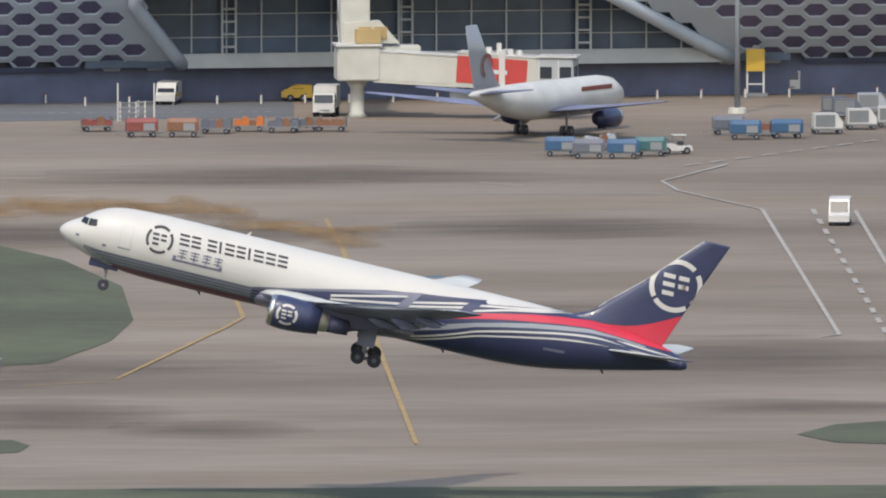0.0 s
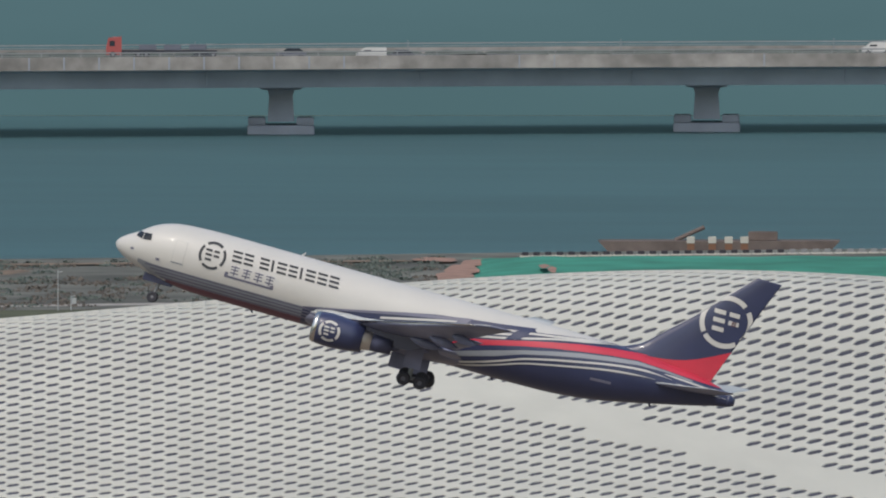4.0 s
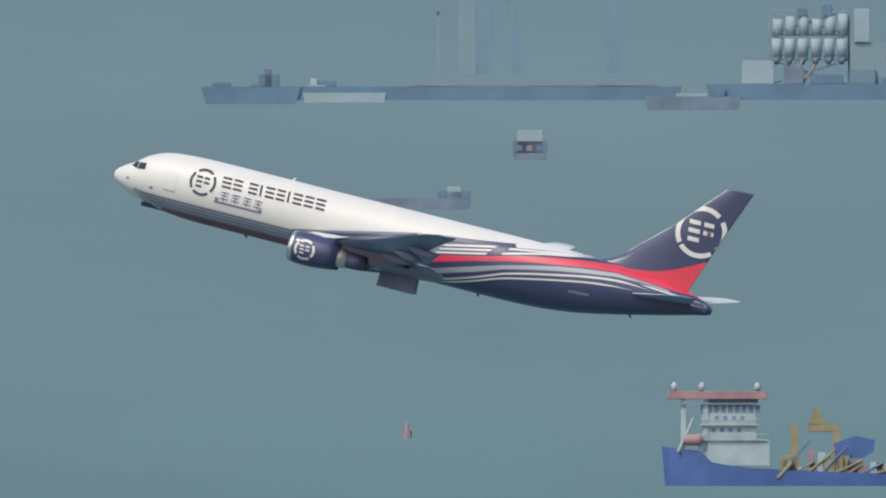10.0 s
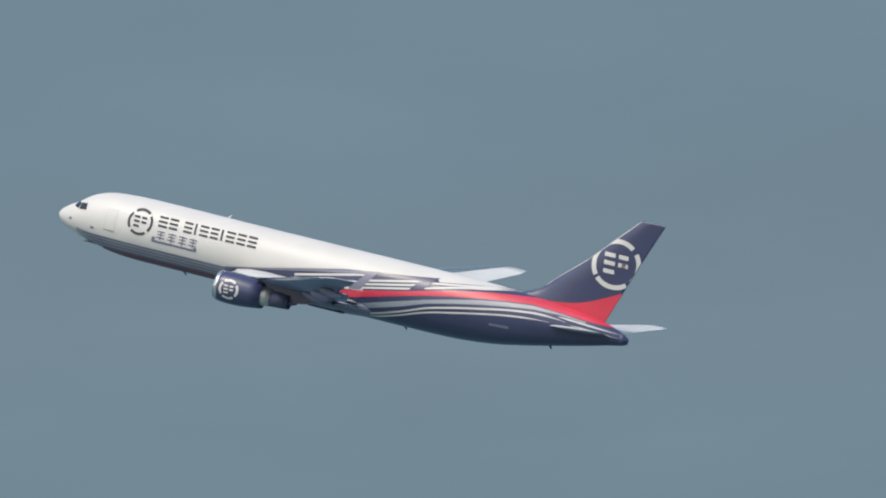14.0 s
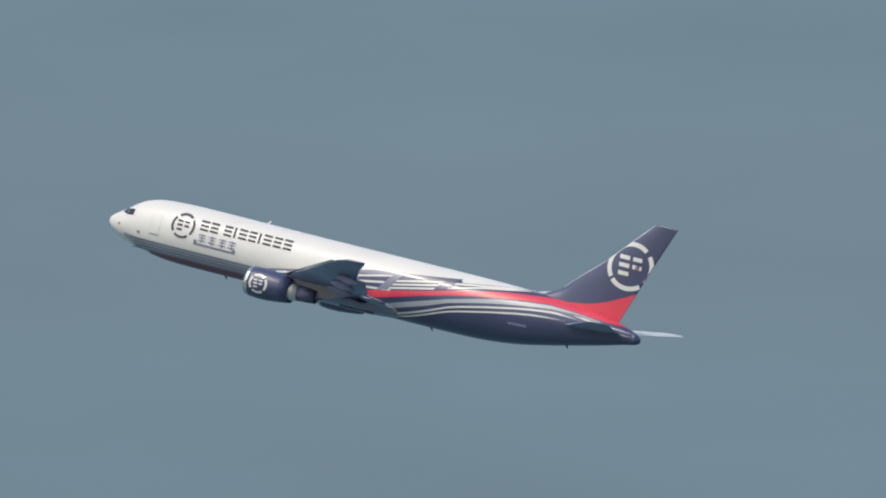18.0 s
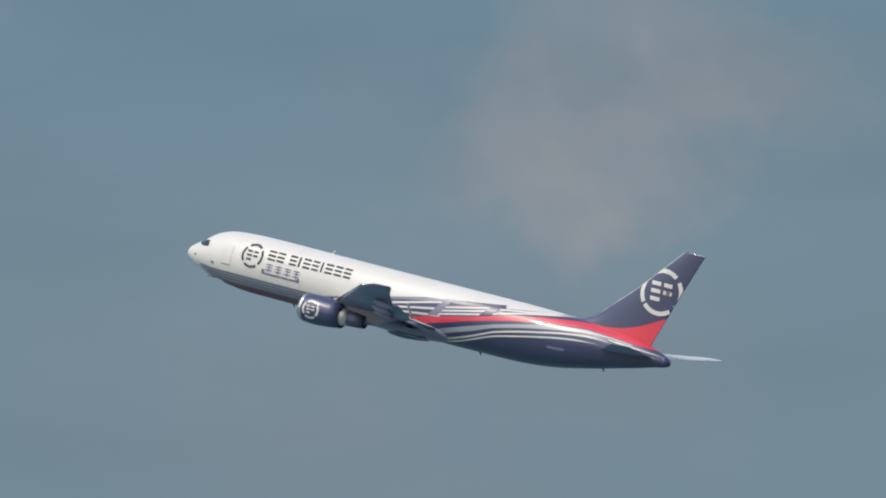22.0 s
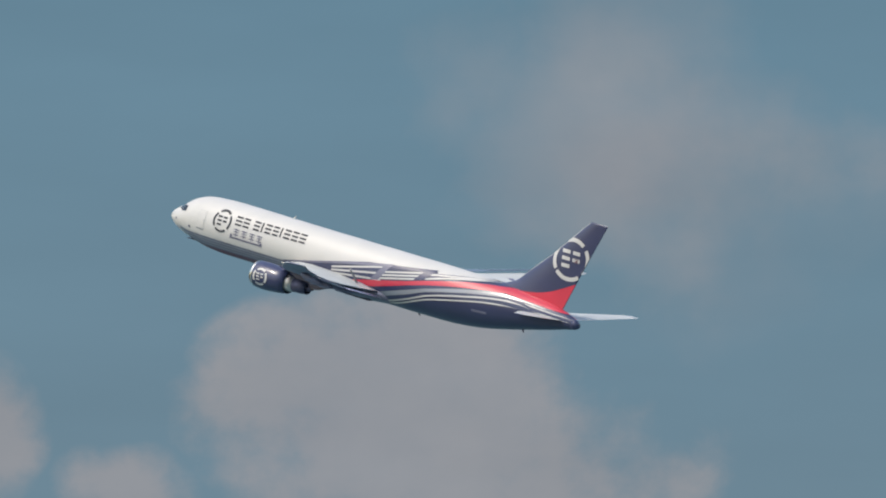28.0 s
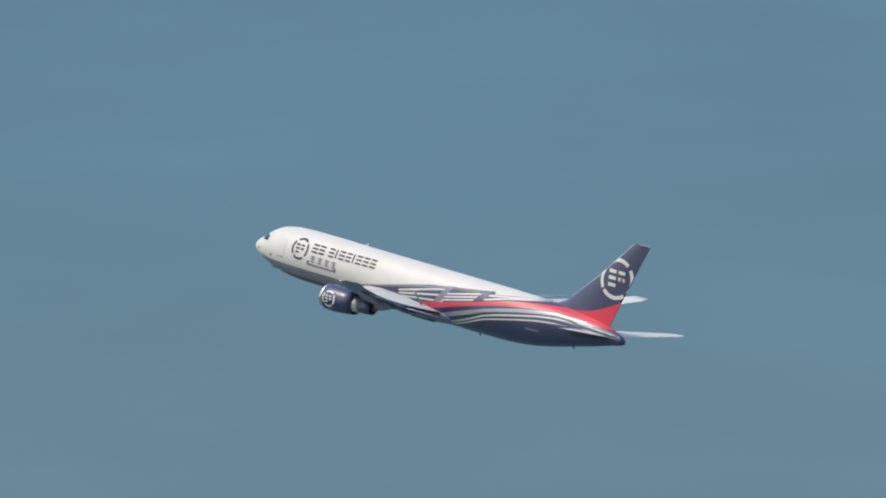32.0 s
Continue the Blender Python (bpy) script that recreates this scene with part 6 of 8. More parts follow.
def high_mast(u, foot_v, top_v, label="grey steel high-mast floodlight", lamps=8, thick=0.7):
    p = ground(u, foot_v)
    d = math.hypot(p.x, p.y)
    h = HEIGHT - (3086.6 + top_v) * d / FOCAL
    t = thing("floodlight_mast", Matrix.Translation(p), label, "light mast", "apron floodlight masts")
    part("pole", tube(bmesh.new(), (0, 0, 0), (0, 0, h), 0.45 * thick, 0.22 * thick, 12), MASTGREY, t, "tapered grey pole", smooth=True)
    part("footing", tube(bmesh.new(), (0, 0, 0), (0, 0, 0.6), 1.0, 0.9, 10), CREAM, t, "concrete footing")
    part("head_ring", tube(bmesh.new(), (0, 0, h - 0.35), (0, 0, h - 0.1), 0.9, 0.9, 14), STEEL, t)
    for i in range(lamps):
        a = 2 * math.pi * i / lamps
        c, s = math.cos(a), math.sin(a)
        bm = bmesh.new()
        box(bm, -0.32, 0.32, -0.25, 0.25, -0.2, 0.2, 0.04, Matrix.Translation((1.25 * c, 1.25 * s, h - 0.15 + 0.3 * (i % 2))) @ Matrix.Rotation(a, 4, "Z") @ Matrix.Rotation(radians(35), 4, "Y"))
        part("floodlight", bm, GEARGREY, t, "grey floodlight head")
    return t


for u, fv, tv in ((1306, 208, -170), (-197, 194, -215), (-2041, 522, -143), (-1790, 252, -193), (-3635, 290, -156)):
    high_mast(u, fv, tv)
for u, tv in ((-4465, -71), (-4760, -30), (-5050, 5), (-5342, 48), (-5747, 78)):
    d = 165 * FOCAL / (3086.6 + tv)
    high_mast(u, HEIGHT * FOCAL / d - 3086.6, tv, thick=0.62)


# ---- passenger bridges ----
def tunnel(bm_parent, a, b, w, h, mat, name, label, banner=None):
    """A box tunnel from a to b (floor centres), with optional banner on the viewer's side."""
    a, b = Vector(a), Vector(b)
    l = (b - a).length
    m = Matrix.Translation(a) @ (b - a).to_track_quat("X", "Z").to_matrix().to_4x4()
    ob = part(name, box(bmesh.new(), 0, l, -w / 2, w / 2, 0, h, 0.06), mat, bm_parent, label)
    ob.matrix_basis = m
    part("roof_edge", boxed(-0.05, l + 0.05, -w / 2 - 0.08, w / 2 + 0.08, h, h + 0.15, 0.02), C_WHITE, ob)
    part("floor_edge", boxed(0, l, -w / 2 - 0.06, w / 2 + 0.06, -0.25, 0, 0.02), CREAM, ob)
    if banner:
        side = -1
        part("banner", boxed(banner[0] * l, banner[1] * l, side * w / 2 - 0.05, side * w / 2 - 0.01, 0.2, h - 0.25, 0.01), JETRED, ob, "plain red banner")
        for q in (0.3, 0.5, 0.62):
            x = (banner[0] + (banner[1] - banner[0]) * q) * l
            part("banner_bar", boxed(x, x + 0.1 * (banner[1] - banner[0]) * l, side * w / 2 - 0.08, side * w / 2 - 0.05, h * 0.42, h * 0.55, 0.005), C_WHITE, ob, "pale plain lettering bar")
    return ob


CABGREY = material("cab_grey", (0.36, 0.38, 0.39), 0.6, vary=0.1)


def jet_bridge(u, v, ends, link, label, stair=True, deck=0.0, blue=False, rise=0.0):
    """Rotunda at (u, v); ends: (u, v, banner) of each cab; link: (u, height) towards the terminal."""
    base = ground(u, v)
    t = thing("jet_bridge", Matrix.Translation(base), label, "jet bridge", "passenger boarding bridges")
    part("column", loft([[Vector((r * math.cos(a), r * math.sin(a), z)) for a in [math.pi * 2 * k / 12 for k in range(12)]] for z, r in ((0, 1.1), (0.5, 0.75), (3.0 + rise, 0.7), (3.8 + rise, 1.2))]), CREAM, t, "pale flared column", smooth=True)
    part("rotunda", boxed(-2.2, 2.2, -2.2, 2.2, 3.8 + rise, 7.3 + rise, 0.15), CREAM, t, "cream square rotunda")
    part("rotunda_roof", boxed(-2.4, 2.4, -2.4, 2.4, 7.3 + rise, 7.55 + rise, 0.05), C_WHITE, t)
    part("air_unit", boxed(-0.2, 2.4, -1.0, 1.0, 7.55 + rise, 9.0 + rise, 0.08), OCHRE, t, "ochre rooftop unit")
    if stair:
        part("stair_tower", boxed(-3.4, -2.2, -1.6, 1.6, 3.9, 7.0 + rise, 0.06), CREAM, t)
        st = loft([[Vector((x, y, z)) for x, z in ((-3.4, 3.9), (-3.4, 6.3 + rise), (-6.8, 3.2), (-6.8, 0.0))] for y in (-1.3, 1.3)])
        part("stair_enclosure", st, STEEL, t, "grey sloping stair enclosure")
        part("stair_rim", loft([[Vector((x, y, z)) for x, z in ((-3.4, 6.3 + rise), (-3.4, 6.6 + rise), (-7.0, 3.4), (-7.0, 0.0), (-6.75, 0.0), (-6.75, 3.2))] for y in (-1.4, 1.4)]), C_WHITE, t)
    if deck:
        part("plant_deck", boxed(1.4, deck, 0.6, 3.6, 4.4 + rise, 7.2 + rise, 0.1), CREAM, t, "cream plant room beside the rotunda")
    if deck > 6:
        part("deck_hood", loft([[Vector((x, y, z)) for x, z in ((-1.6, 7.5), (-1.2, 9.6), (2.4, 9.8), (4.4, 7.5))] for y in (0.4, 2.6)]), CREAM, t, "cream sloping roof hood")
        for x in (0.2, 1.8):
            part("louvre_panel", boxed(x, x + 1.3, 0.3, 0.42, 7.9, 9.2, 0.02), OCHRE, t, "ochre louvre panel")
    if blue:
        part("glazed_lobby", boxed(-9.5, -3.6, -1.5, 3.0, 3.6, 7.4, 0.08), CREAM, t, "cream glazed lobby")
        part("lobby_window", boxed(-8.8, -5.2, -1.56, -1.48, 4.0, 6.8, 0.02), GLASSD, t)
        part("lift_tower", boxed(-3.4, -0.4, 0.5, 3.2, 0.0, 9.4, 0.1), CREAM, t, "tall cream lift tower")
        part("lobby_roof", boxed(-9.8, -1.0, -1.9, 3.2, 7.4, 7.7, 0.05), C_WHITE, t)
        part("stair_flank", loft([[Vector((x, y, z)) for x, z in ((-9.5, 0.0), (-9.5, 0.9), (-5.6, 3.3), (-3.6, 3.3), (-3.6, 0.0))] for y in (-1.62, -1.5)]), paint_of("bright_blue", (0.03, 0.17, 0.42)), t, "bright blue sloping panel")
    if link:
        lu, lz, dz = link
        p = at(lu, wall_distance(lu) - 4, 0) - base
        tunnel(t, (0, 1.5, 4.2 + rise), (p.x, p.y, lz), 3.0, 3.0, CREAM, "fixed_link", "cream fixed link to the terminal")
        part("link_tower", boxed(-1.6, 1.4, 1.0, 3.4, 7.0 + rise, 7.0 + rise + dz, 0.08), CREAM, t, "tall cream link tower")
    for eu, ev, banner, z_end in ends:
        p = ground(eu, ev) - base
        dirv = Vector((p.x, p.y, 0)).normalized()
        a = Vector((0, 0, 3.9 + rise)) + dirv * 1.9
        b = Vector((p.x, p.y, z_end)) - dirv * 2.0
        tunnel(t, a, a.lerp(b, 0.55), 3.1, 2.9, CREAM, "inner_tunnel", "pale inner tunnel", banner and banner[0])
        tunnel(t, a.lerp(b, 0.5) + Vector((0, 0, 0.1)), b, 3.5, 3.2, CREAM, "outer_tunnel", "pale outer tunnel", banner and banner[1])
        top = a.lerp(b, 0.8) + Vector((0, 0, 3.3))
        for k, (dx, hh) in enumerate(((-3.0, 1.0), (-1.9, 0.8), (-0.9, 1.2), (0.3, 0.6), (1.2, 0.5))):
            part("roof_vent", boxed(-0.25 - 0.1 * (k % 2), 0.25, -0.3, 0.3, 0, hh, 0.05), C_WHITE, t, "white rooftop duct").matrix_basis = Matrix.Translation(top + dirv * dx)
        part("collar", boxed(-0.35, 0.35, -1.85, 1.85, -0.8, 3.8, 0.05), C_WHITE, t, "white tunnel collar").matrix_basis = Matrix.Translation(a.lerp(b, 0.78)) @ dirv.to_track_quat("X", "Z").to_matrix().to_4x4()
        part("chiller", boxed(-1.6, 1.6, -1.0, 1.0, -1.9, -0.4, 0.06), STEEL, t, "grey unit slung under the tunnel").matrix_basis = Matrix.Translation(a.lerp(b, 0.55)) @ dirv.to_track_quat("X", "Z").to_matrix().to_4x4()
        cab = part("cab", boxed(-2.0, 1.6, -1.9, 1.9, 0, 3.3, 0.12), CABGREY, t, "pale grey docking cab")
        cab.matrix_basis = Matrix.Translation((p.x, p.y, z_end)) @ dirv.to_track_quat("X", "Z").to_matrix().to_4x4()
        part("cab_roof", boxed(-2.2, 2.0, -2.1, 2.1, 3.3, 3.5, 0.05), C_WHITE, cab)
        for y in (-1.2, 0.2):
            part("cab_window", boxed(1.58, 1.64, y, y + 0.9, 1.1, 2.4, 0.02), GLASSD, cab)
        for x in (-1.8, 0.2):
            part("cab_window", boxed(x, x + 1.2, -1.94, -1.88, 1.2, 2.4, 0.02), GLASSD, cab)
            part("cab_frame", boxed(x - 0.2, x - 0.05, -1.98, -1.88, 0.1, 3.2, 0.02), C_WHITE, cab)
        part("drive_leg", boxed(-0.5, 0.5, -1.4, 1.4, 0.6, z_end, 0.05), STEEL, t, "grey drive legs").matrix_basis = Matrix.Translation((p.x * 0.8, p.y * 0.8, 0))
        for s in (-1.2, 1.2):
            w = small_wheel(t, p.x * 0.8, p.y * 0.8 + s, 0.6, 0.5)
        stair = bmesh.new()
        q = Vector((p.x, p.y, 0)) * 0.86
        for k in range(2):
            tube(stair, (q.x, q.y - 2.6 - 0.5 * k, z_end), (q.x - 4.2, q.y - 3.0 - 0.5 * k, 0.05), 0.12, n=6)
        for k in range(9):
            f = (k + 0.5) / 9
            box(stair, q.x - 4.2 * f - 0.2, q.x - 4.2 * f + 0.2, q.y - 3.2, q.y - 2.6, z_end * (1 - f) - 0.04, z_end * (1 - f) + 0.04)
        part("service_stair", stair, STEEL, t, "grey steel service stair")
    return t


jet_bridge(632, 215, [(992, 218, (None, (0.0, 0.85)), 3.0)], (622, 9.5, 7.5), "cream passenger bridge with red banner beside the parked jet", False, 6.6)
jet_bridge(-760, 238, [(-592, 258, ((0.08, 0.95), (0.0, 0.8)), 3.2), (-486, 234, ((0.2, 0.9), (0.15, 0.8)), 4.0)], (-780, 8.5, 3.6), "cream passenger bridge with two red-bannered arms", deck=5.0, rise=1.0)
jet_bridge(-2459, 262, [(-2170, 268, ((0.1, 0.9), (0.15, 0.8)), 3.8), (-2230, 246, ((0.2, 0.9), (0.15, 0.8)), 3.9)], (-2500, 8.0, 3.0), "cream passenger bridge with long red banner")
jet_bridge(-4182, 327, [(-3780, 320, ((0.12, 1.0), (0.0, 0.78)), 3.9)], None, "cream passenger bridge with red banner before the hall", False, 0.0, True)

t = thing("lamp_post", stand(-3788, 205), "tall thin grey pole on the apron", "post", "apron poles")
part("pole", tube(bmesh.new(), (0, 0, 0), (0, 0, 20.5), 0.16, 0.07, 8), MASTGREY, t)
part("tip", tube(bmesh.new(), (0, 0, 20.5), (0, 0, 21.0), 0.12, 0.05, 6), MASTGREY, t)
# sculptural white supports beside the third bridge
for u, v in ((-2770, 262), (-2640, 262)):
    t = thing("canopy_support", stand(u, v), "white curved canopy support beside the bridge", "support", "white canopy supports")
    part("stem", loft([[Vector((x * s, y, z)) for x, y in ((-w, -1), (w, -1), (w, 1), (-w, 1))] for z, w, s in ((0, 0.9, 1), (2.5, 0.8, 1), (4.4, 1.8, 1), (5.4, 3.8, 1), (5.8, 4.0, 1))]), C_WHITE, t, smooth=False)


# ---- parked jet ----
def parked_jet(m):
    t = thing("parked_jet", m, "white narrow-body jet with grey tail parked at the gate", "airplane")
    R = 1.95
    rings = []
    for x, zc, r in ((0, -0.35, 0.05), (0.5, -0.3, 0.65), (1.5, -0.15, 1.15), (3.2, 0, 1.7), (5.5, 0, R), (21, 0, R), (25, 0.3, 1.6), (29, 0.85, 0.95), (32, 1.2, 0.4), (33, 1.25, 0.1)):
        rings.append([Vector((-x, r * math.cos(a), 3.6 + zc + r * math.sin(a))) for a in [2 * math.pi * k / 24 for k in range(24)]])
    body = part("fuselage", loft(rings), C_WHITE, t, "glossy white fuselage", smooth=True)
    part("title_bar", boxed(-12, -5.5, 1.78, 1.9, 4.25, 4.7, 0.01), C_RED, body, "plain reddish title bar")
    part("title_bar", boxed(-12, -5.5, -1.9, -1.78, 4.25, 4.7, 0.01), C_RED, body, "plain reddish title bar")
    for s in (1, -1):
        part("windscreen", boxed(-2.6, -1.9, s * 0.9 - 0.15, s * 0.9 + 0.15, 4.05, 4.45, 0.05), GLASSD, body)
        wing = part("wing", surface([(1.0, 11.5, 2.5, 7.5, 0.13), (5.5, 14.6, 2.9, 4.6, 0.12), (16.5, 21.6, 4.1, 1.6, 0.1), (17.1, 22.2, 4.2, 1.2, 0.09)], s), WINGGREY, t, "light grey wing", smooth=True)
        part("tailplane", surface([(0.4, 27.5, 4.9, 4.2, 0.1), (6.4, 31.2, 5.5, 1.6, 0.09)], s), WINGGREY, t, "light grey tailplane", smooth=True)
        ring = lambda x, r: [Vector((-x, s * 5.2 + r * math.cos(a), 1.75 + r * math.sin(a))) for a in [2 * math.pi * k / 18 for k in range(18)]]
        e = part("engine", loft([ring(11.2, 0.95), ring(11.9, 1.08), ring(13.6, 1.0), ring(15.0, 0.7)]), NAVY, t, "dark blue engine nacelle", smooth=True)
        part("inlet_lip", loft([ring(11.4, 0.8), ring(11.15, 0.9), ring(11.2, 1.0), ring(11.6, 1.06)]), METAL, e, smooth=True)
        part("pylon", boxed(-16.5, -12.5, s * 5.2 - 0.12, s * 5.2 + 0.12, 2.5, 3.0, 0.03), WINGGREY, e)
        part("gear_leg", tube(bmesh.new(), (-16.8, s * 2.6, 2.6), (-16.8, s * 2.6, 0.5), 0.14, n=8), GEARGREY, t)
        for y in (2.2, 3.0):
            small_wheel(t, -16.8, s * y, 0.52, 0.35)
    part("gear_leg", tube(bmesh.new(), (-4.2, 0, 2.2), (-4.2, 0, 0.4), 0.1, n=8), GEARGREY, t)
    for y in (-0.25, 0.25):
        small_wheel(t, -4.2, y, 0.36, 0.2)
    fin_r = [[Vector((-(x + c), y, z)) for c, y in airfoil(ch, 0.1)] for z, x, ch in ((4.6, 25.0, 6.8), (6.0, 27.0, 5.2), (9.0, 29.2, 3.9), (11.9, 31.3, 2.5))]
    f = part("fin", loft(fin_r), SILVERGREY, t, "grey tail fin", smooth=True)
    vs, fs = [], []
    for s in (1, -1):
        for i in range(9):
            a0 = radians(-60 + 30 * i)
            for r in (0.9, 1.35):
                vs.append((-(29.6 + r * 0.9 * math.cos(a0)), s * 0.32, 7.6 + r * math.sin(a0)))
    for s in range(2):
        for i in range(8):
            b = s * 18 + 2 * i
            fs.append((b, b + 1, b + 3, b + 2))
    mesh_object("tail_mark", vs, fs, C_RED, parent=f, label="dark curved tail emblem")
    return t


jet_turn = radians(57)
parked_jet(Matrix.Translation(ground(963, 247) + 16.8 * Vector((math.cos(jet_turn), math.sin(jet_turn), 0))) @ Matrix.Rotation(jet_turn, 4, "Z"))

# ---- vehicles by the gates ----
for u, v, mat, cov, lab in ((170, 240, C_RED, False, "brick-red loaded baggage cart on the apron"), (250, 250, C_RED, True, "brick-red covered baggage cart on the apron"), (323, 250, C_BROWN, True, "orange-brown baggage cart on the apron"),
                            (382, 244, C_GREY, False, "slate blue flat baggage cart"), (440, 240, C_ORANGE, False, "orange loaded baggage cart on the apron"), (500, 242, C_GREY, False, "slate blue flat baggage cart"),
                            (540, 240, C_GREY, False, "slate blue flat baggage cart"), (585, 240, C_BROWN, False, "orange-brown baggage cart on the apron"),
                            (993, 284, C_BLUE, True, "blue covered baggage cart beside the parked jet"), (1042, 288, C_GREY, True, "grey covered baggage cart beside the parked jet"), (1062, 272, C_SILVER, False, "silver loaded baggage cart"),
                            (1103, 288, C_BLUE, True, "blue covered baggage cart beside the parked jet"), (1152, 284, C_TEAL, True, "teal covered baggage cart beside the parked jet"),
                            (1290, 246, C_GREY, True, "grey covered baggage cart"), (1320, 254, C_BLUE, True, "blue covered baggage cart"), (1352, 248, C_RED, False, "pinkish loaded baggage cart"), (1393, 252, C_BLUE, True, "blue covered baggage cart")):
    baggage_cart(stand(u, v, random.uniform(-12, 12)), mat, lab, covered=cov)
for u, v, mat in ((1465, 244, C_WHITE), (1500, 218, C_GREY), (1525, 236, C_WHITE), (1545, 208, C_SILVER), (1580, 232, C_WHITE), (1600, 203, C_GREY), (1480, 214, C_GREY)):
    container_dolly(stand(u, v, random.uniform(-8, 8)), mat, "pale container dolly parked in a row")
tug(stand(1197, 280, 10), C_WHITE, "white tow tractor with canopy on the apron")
van(stand(1488, 405, 88), C_WHITE, "white service van seen from behind", 5.6, 2.6)
for u, v, turn, lab in ((298, 191, 82, "white van beside the terminal wall"), (1230, 168, 80, "white van with yellow stripe by the wall")):
    van(stand(u, v, turn), C_WHITE, lab, stripe=C_YELLOW if turn else None)
truck(stand(577, 212, 85), C_WHITE, C_WHITE, "white high-sided service truck end on", 6.0, 3.1)
truck(stand(1403, 170, 85), C_WHITE, C_SILVER, "white catering truck end on", 6.5, 3.6)
truck(stand(1093, 172, 85), C_WHITE, C_GREY, "dark-boxed service truck end on", 6.0, 3.6)
truck(stand(-1316, 222, 0), C_ORANGE, C_ORANGE, "small orange truck beside the wall", 4.2, 1.5)
car(stand(-1145, 232, 4), C_BLUE, "dark blue car on the service road")
van(stand(525, 186, 0), C_YELLOW, "small yellow van beside the wall", 3.2, 1.7)
van(stand(-920, 212, 0), C_WHITE, "white pickup beside the bridge stair", 4.6, 1.9)
truck(stand(-2829, 238, 180), C_WHITE, C_SILVER, "small white truck with a silver box by the wall", 4.4, 1.8)
for u, v in ((-279, 206), (-94, 204), (-1215, 224), (-2840, 244)):
    tug(stand(u, v, random.uniform(-20, 20)), C_WHITE, "white tow tractor with canopy by the wall")
loader = thing("cargo_loader", stand(-1055, 270) @ Matrix.Scale(1.3, 4), "grey cargo loader with stacked frames on the apron", "loader")
part("chassis", boxed(-1.9, 1.9, -1.1, 1.1, 0.4, 0.9, 0.05), STEEL, loader)
part("platform", boxed(-1.7, 1.2, -1.0, 1.0, 1.9, 2.15, 0.04), CREAM, loader)
part("housing", boxed(-0.9, 1.3, -0.9, 0.9, 2.15, 3.9, 0.08), CABGREY, loader, "pale grey housing")
part("tank", tube(bmesh.new(), (1.5, -0.6, 1.0), (1.5, -0.6, 3.2), 0.45, n=12), C_YELLOW, loader, "ochre gas bottle", smooth=True)
for x in (-1.6, 0.9):
    part("scissor_leg", tube(bmesh.new(), (x, -0.9, 0.8), (x + 0.7, -0.9, 2.0), 0.09, n=6), STEEL, loader)
for x in (-1.3, 1.3):
    for y in (-0.95, 0.95):
        small_wheel(loader, x, y, 0.4, 0.3)

for i in range(3):
    container_dolly(stand(-1510 + 38 * i, 222), C_GREY, "low grey flat dolly")


def lift_sign(u, v, label):
    t = thing("gate_sign", stand(u, v), label, "sign", "yellow gate sign towers")
    for x in (-0.85, 0.85):
        part("leg", boxed(x - 0.1, x + 0.1, -0.1, 0.1, 0, 4.3, 0.02), C_WHITE, t)
    part("panel", boxed(-0.95, 0.95, -0.3, 0.3, 2.6, 4.9, 0.04), C_YELLOW, t, "plain yellow panel")
    part("cross_rail", boxed(-0.85, 0.85, -0.06, 0.06, 1.2, 1.35, 0.01), C_WHITE, t)
    part("beacon", boxed(-0.3, 0.3, -0.2, 0.2, 4.9, 5.3, 0.03), STEEL, t)
    part("base", boxed(-1.3, 1.3, -0.7, 0.7, 0, 0.35, 0.03), STEEL, t)


for u, v in ((1338, 178), (-361, 208), (-1937, 227)):
    lift_sign(u, v, "tall yellow gate sign on white legs")


def rail_rack(m, w, h, label, rails=3):
    t = thing("equipment_rack", m, label, "rack", "equipment racks")
    for x in (-w / 2, w / 2):
        part("post", tube(bmesh.new(), (x, 0, 0), (x, 0, h), 0.09, n=6), C_WHITE, t)
    for k in range(rails):
        part("rail", tube(bmesh.new(), (-w / 2, 0, 0.35 + 0.5 * k), (w / 2, 0, 0.35 + 0.5 * k), 0.06, n=6), STEEL, t)


rail_rack(stand(240, 224), 3.7, 4.0, "white rack with two tall posts")
for k in range(3):
    rail_rack(stand(226 + 16 * k, 222 - k), 1.6, 2.0, "white rack of stacked frames", 4)
for k in range(2):
    rail_rack(stand(-1010 + 40 * k, 268), 2.1, 1.2, "white low guard rail rack")
rail_rack(stand(-960, 270), 7.2, 1.5, "white low guard rail rack")
rail_rack(stand(-1195, 255), 0.8, 1.5, "white low guard rail rack")
part_stairs = thing("boarding_stair", stand(-1470, 220), "orange mobile boarding stair", "stairs")
for k in range(7):
    part("tread", boxed(-0.5, 0.5, -0.9 + 0.26 * k, -0.62 + 0.26 * k, 0.3 * k + 0.2, 0.3 * k + 0.3, 0.01), C_ORANGE, part_stairs)
for x in (-0.55, 0.55):
    part("side_rail", tube(bmesh.new(), (x, -0.9, 0.9), (x, 0.95, 3.0), 0.06, n=6), C_ORANGE, part_stairs)
    part("leg", tube(bmesh.new(), (x, 0.9, 0), (x, 0.9, 2.2), 0.07, n=6), C_ORANGE, part_stairs)

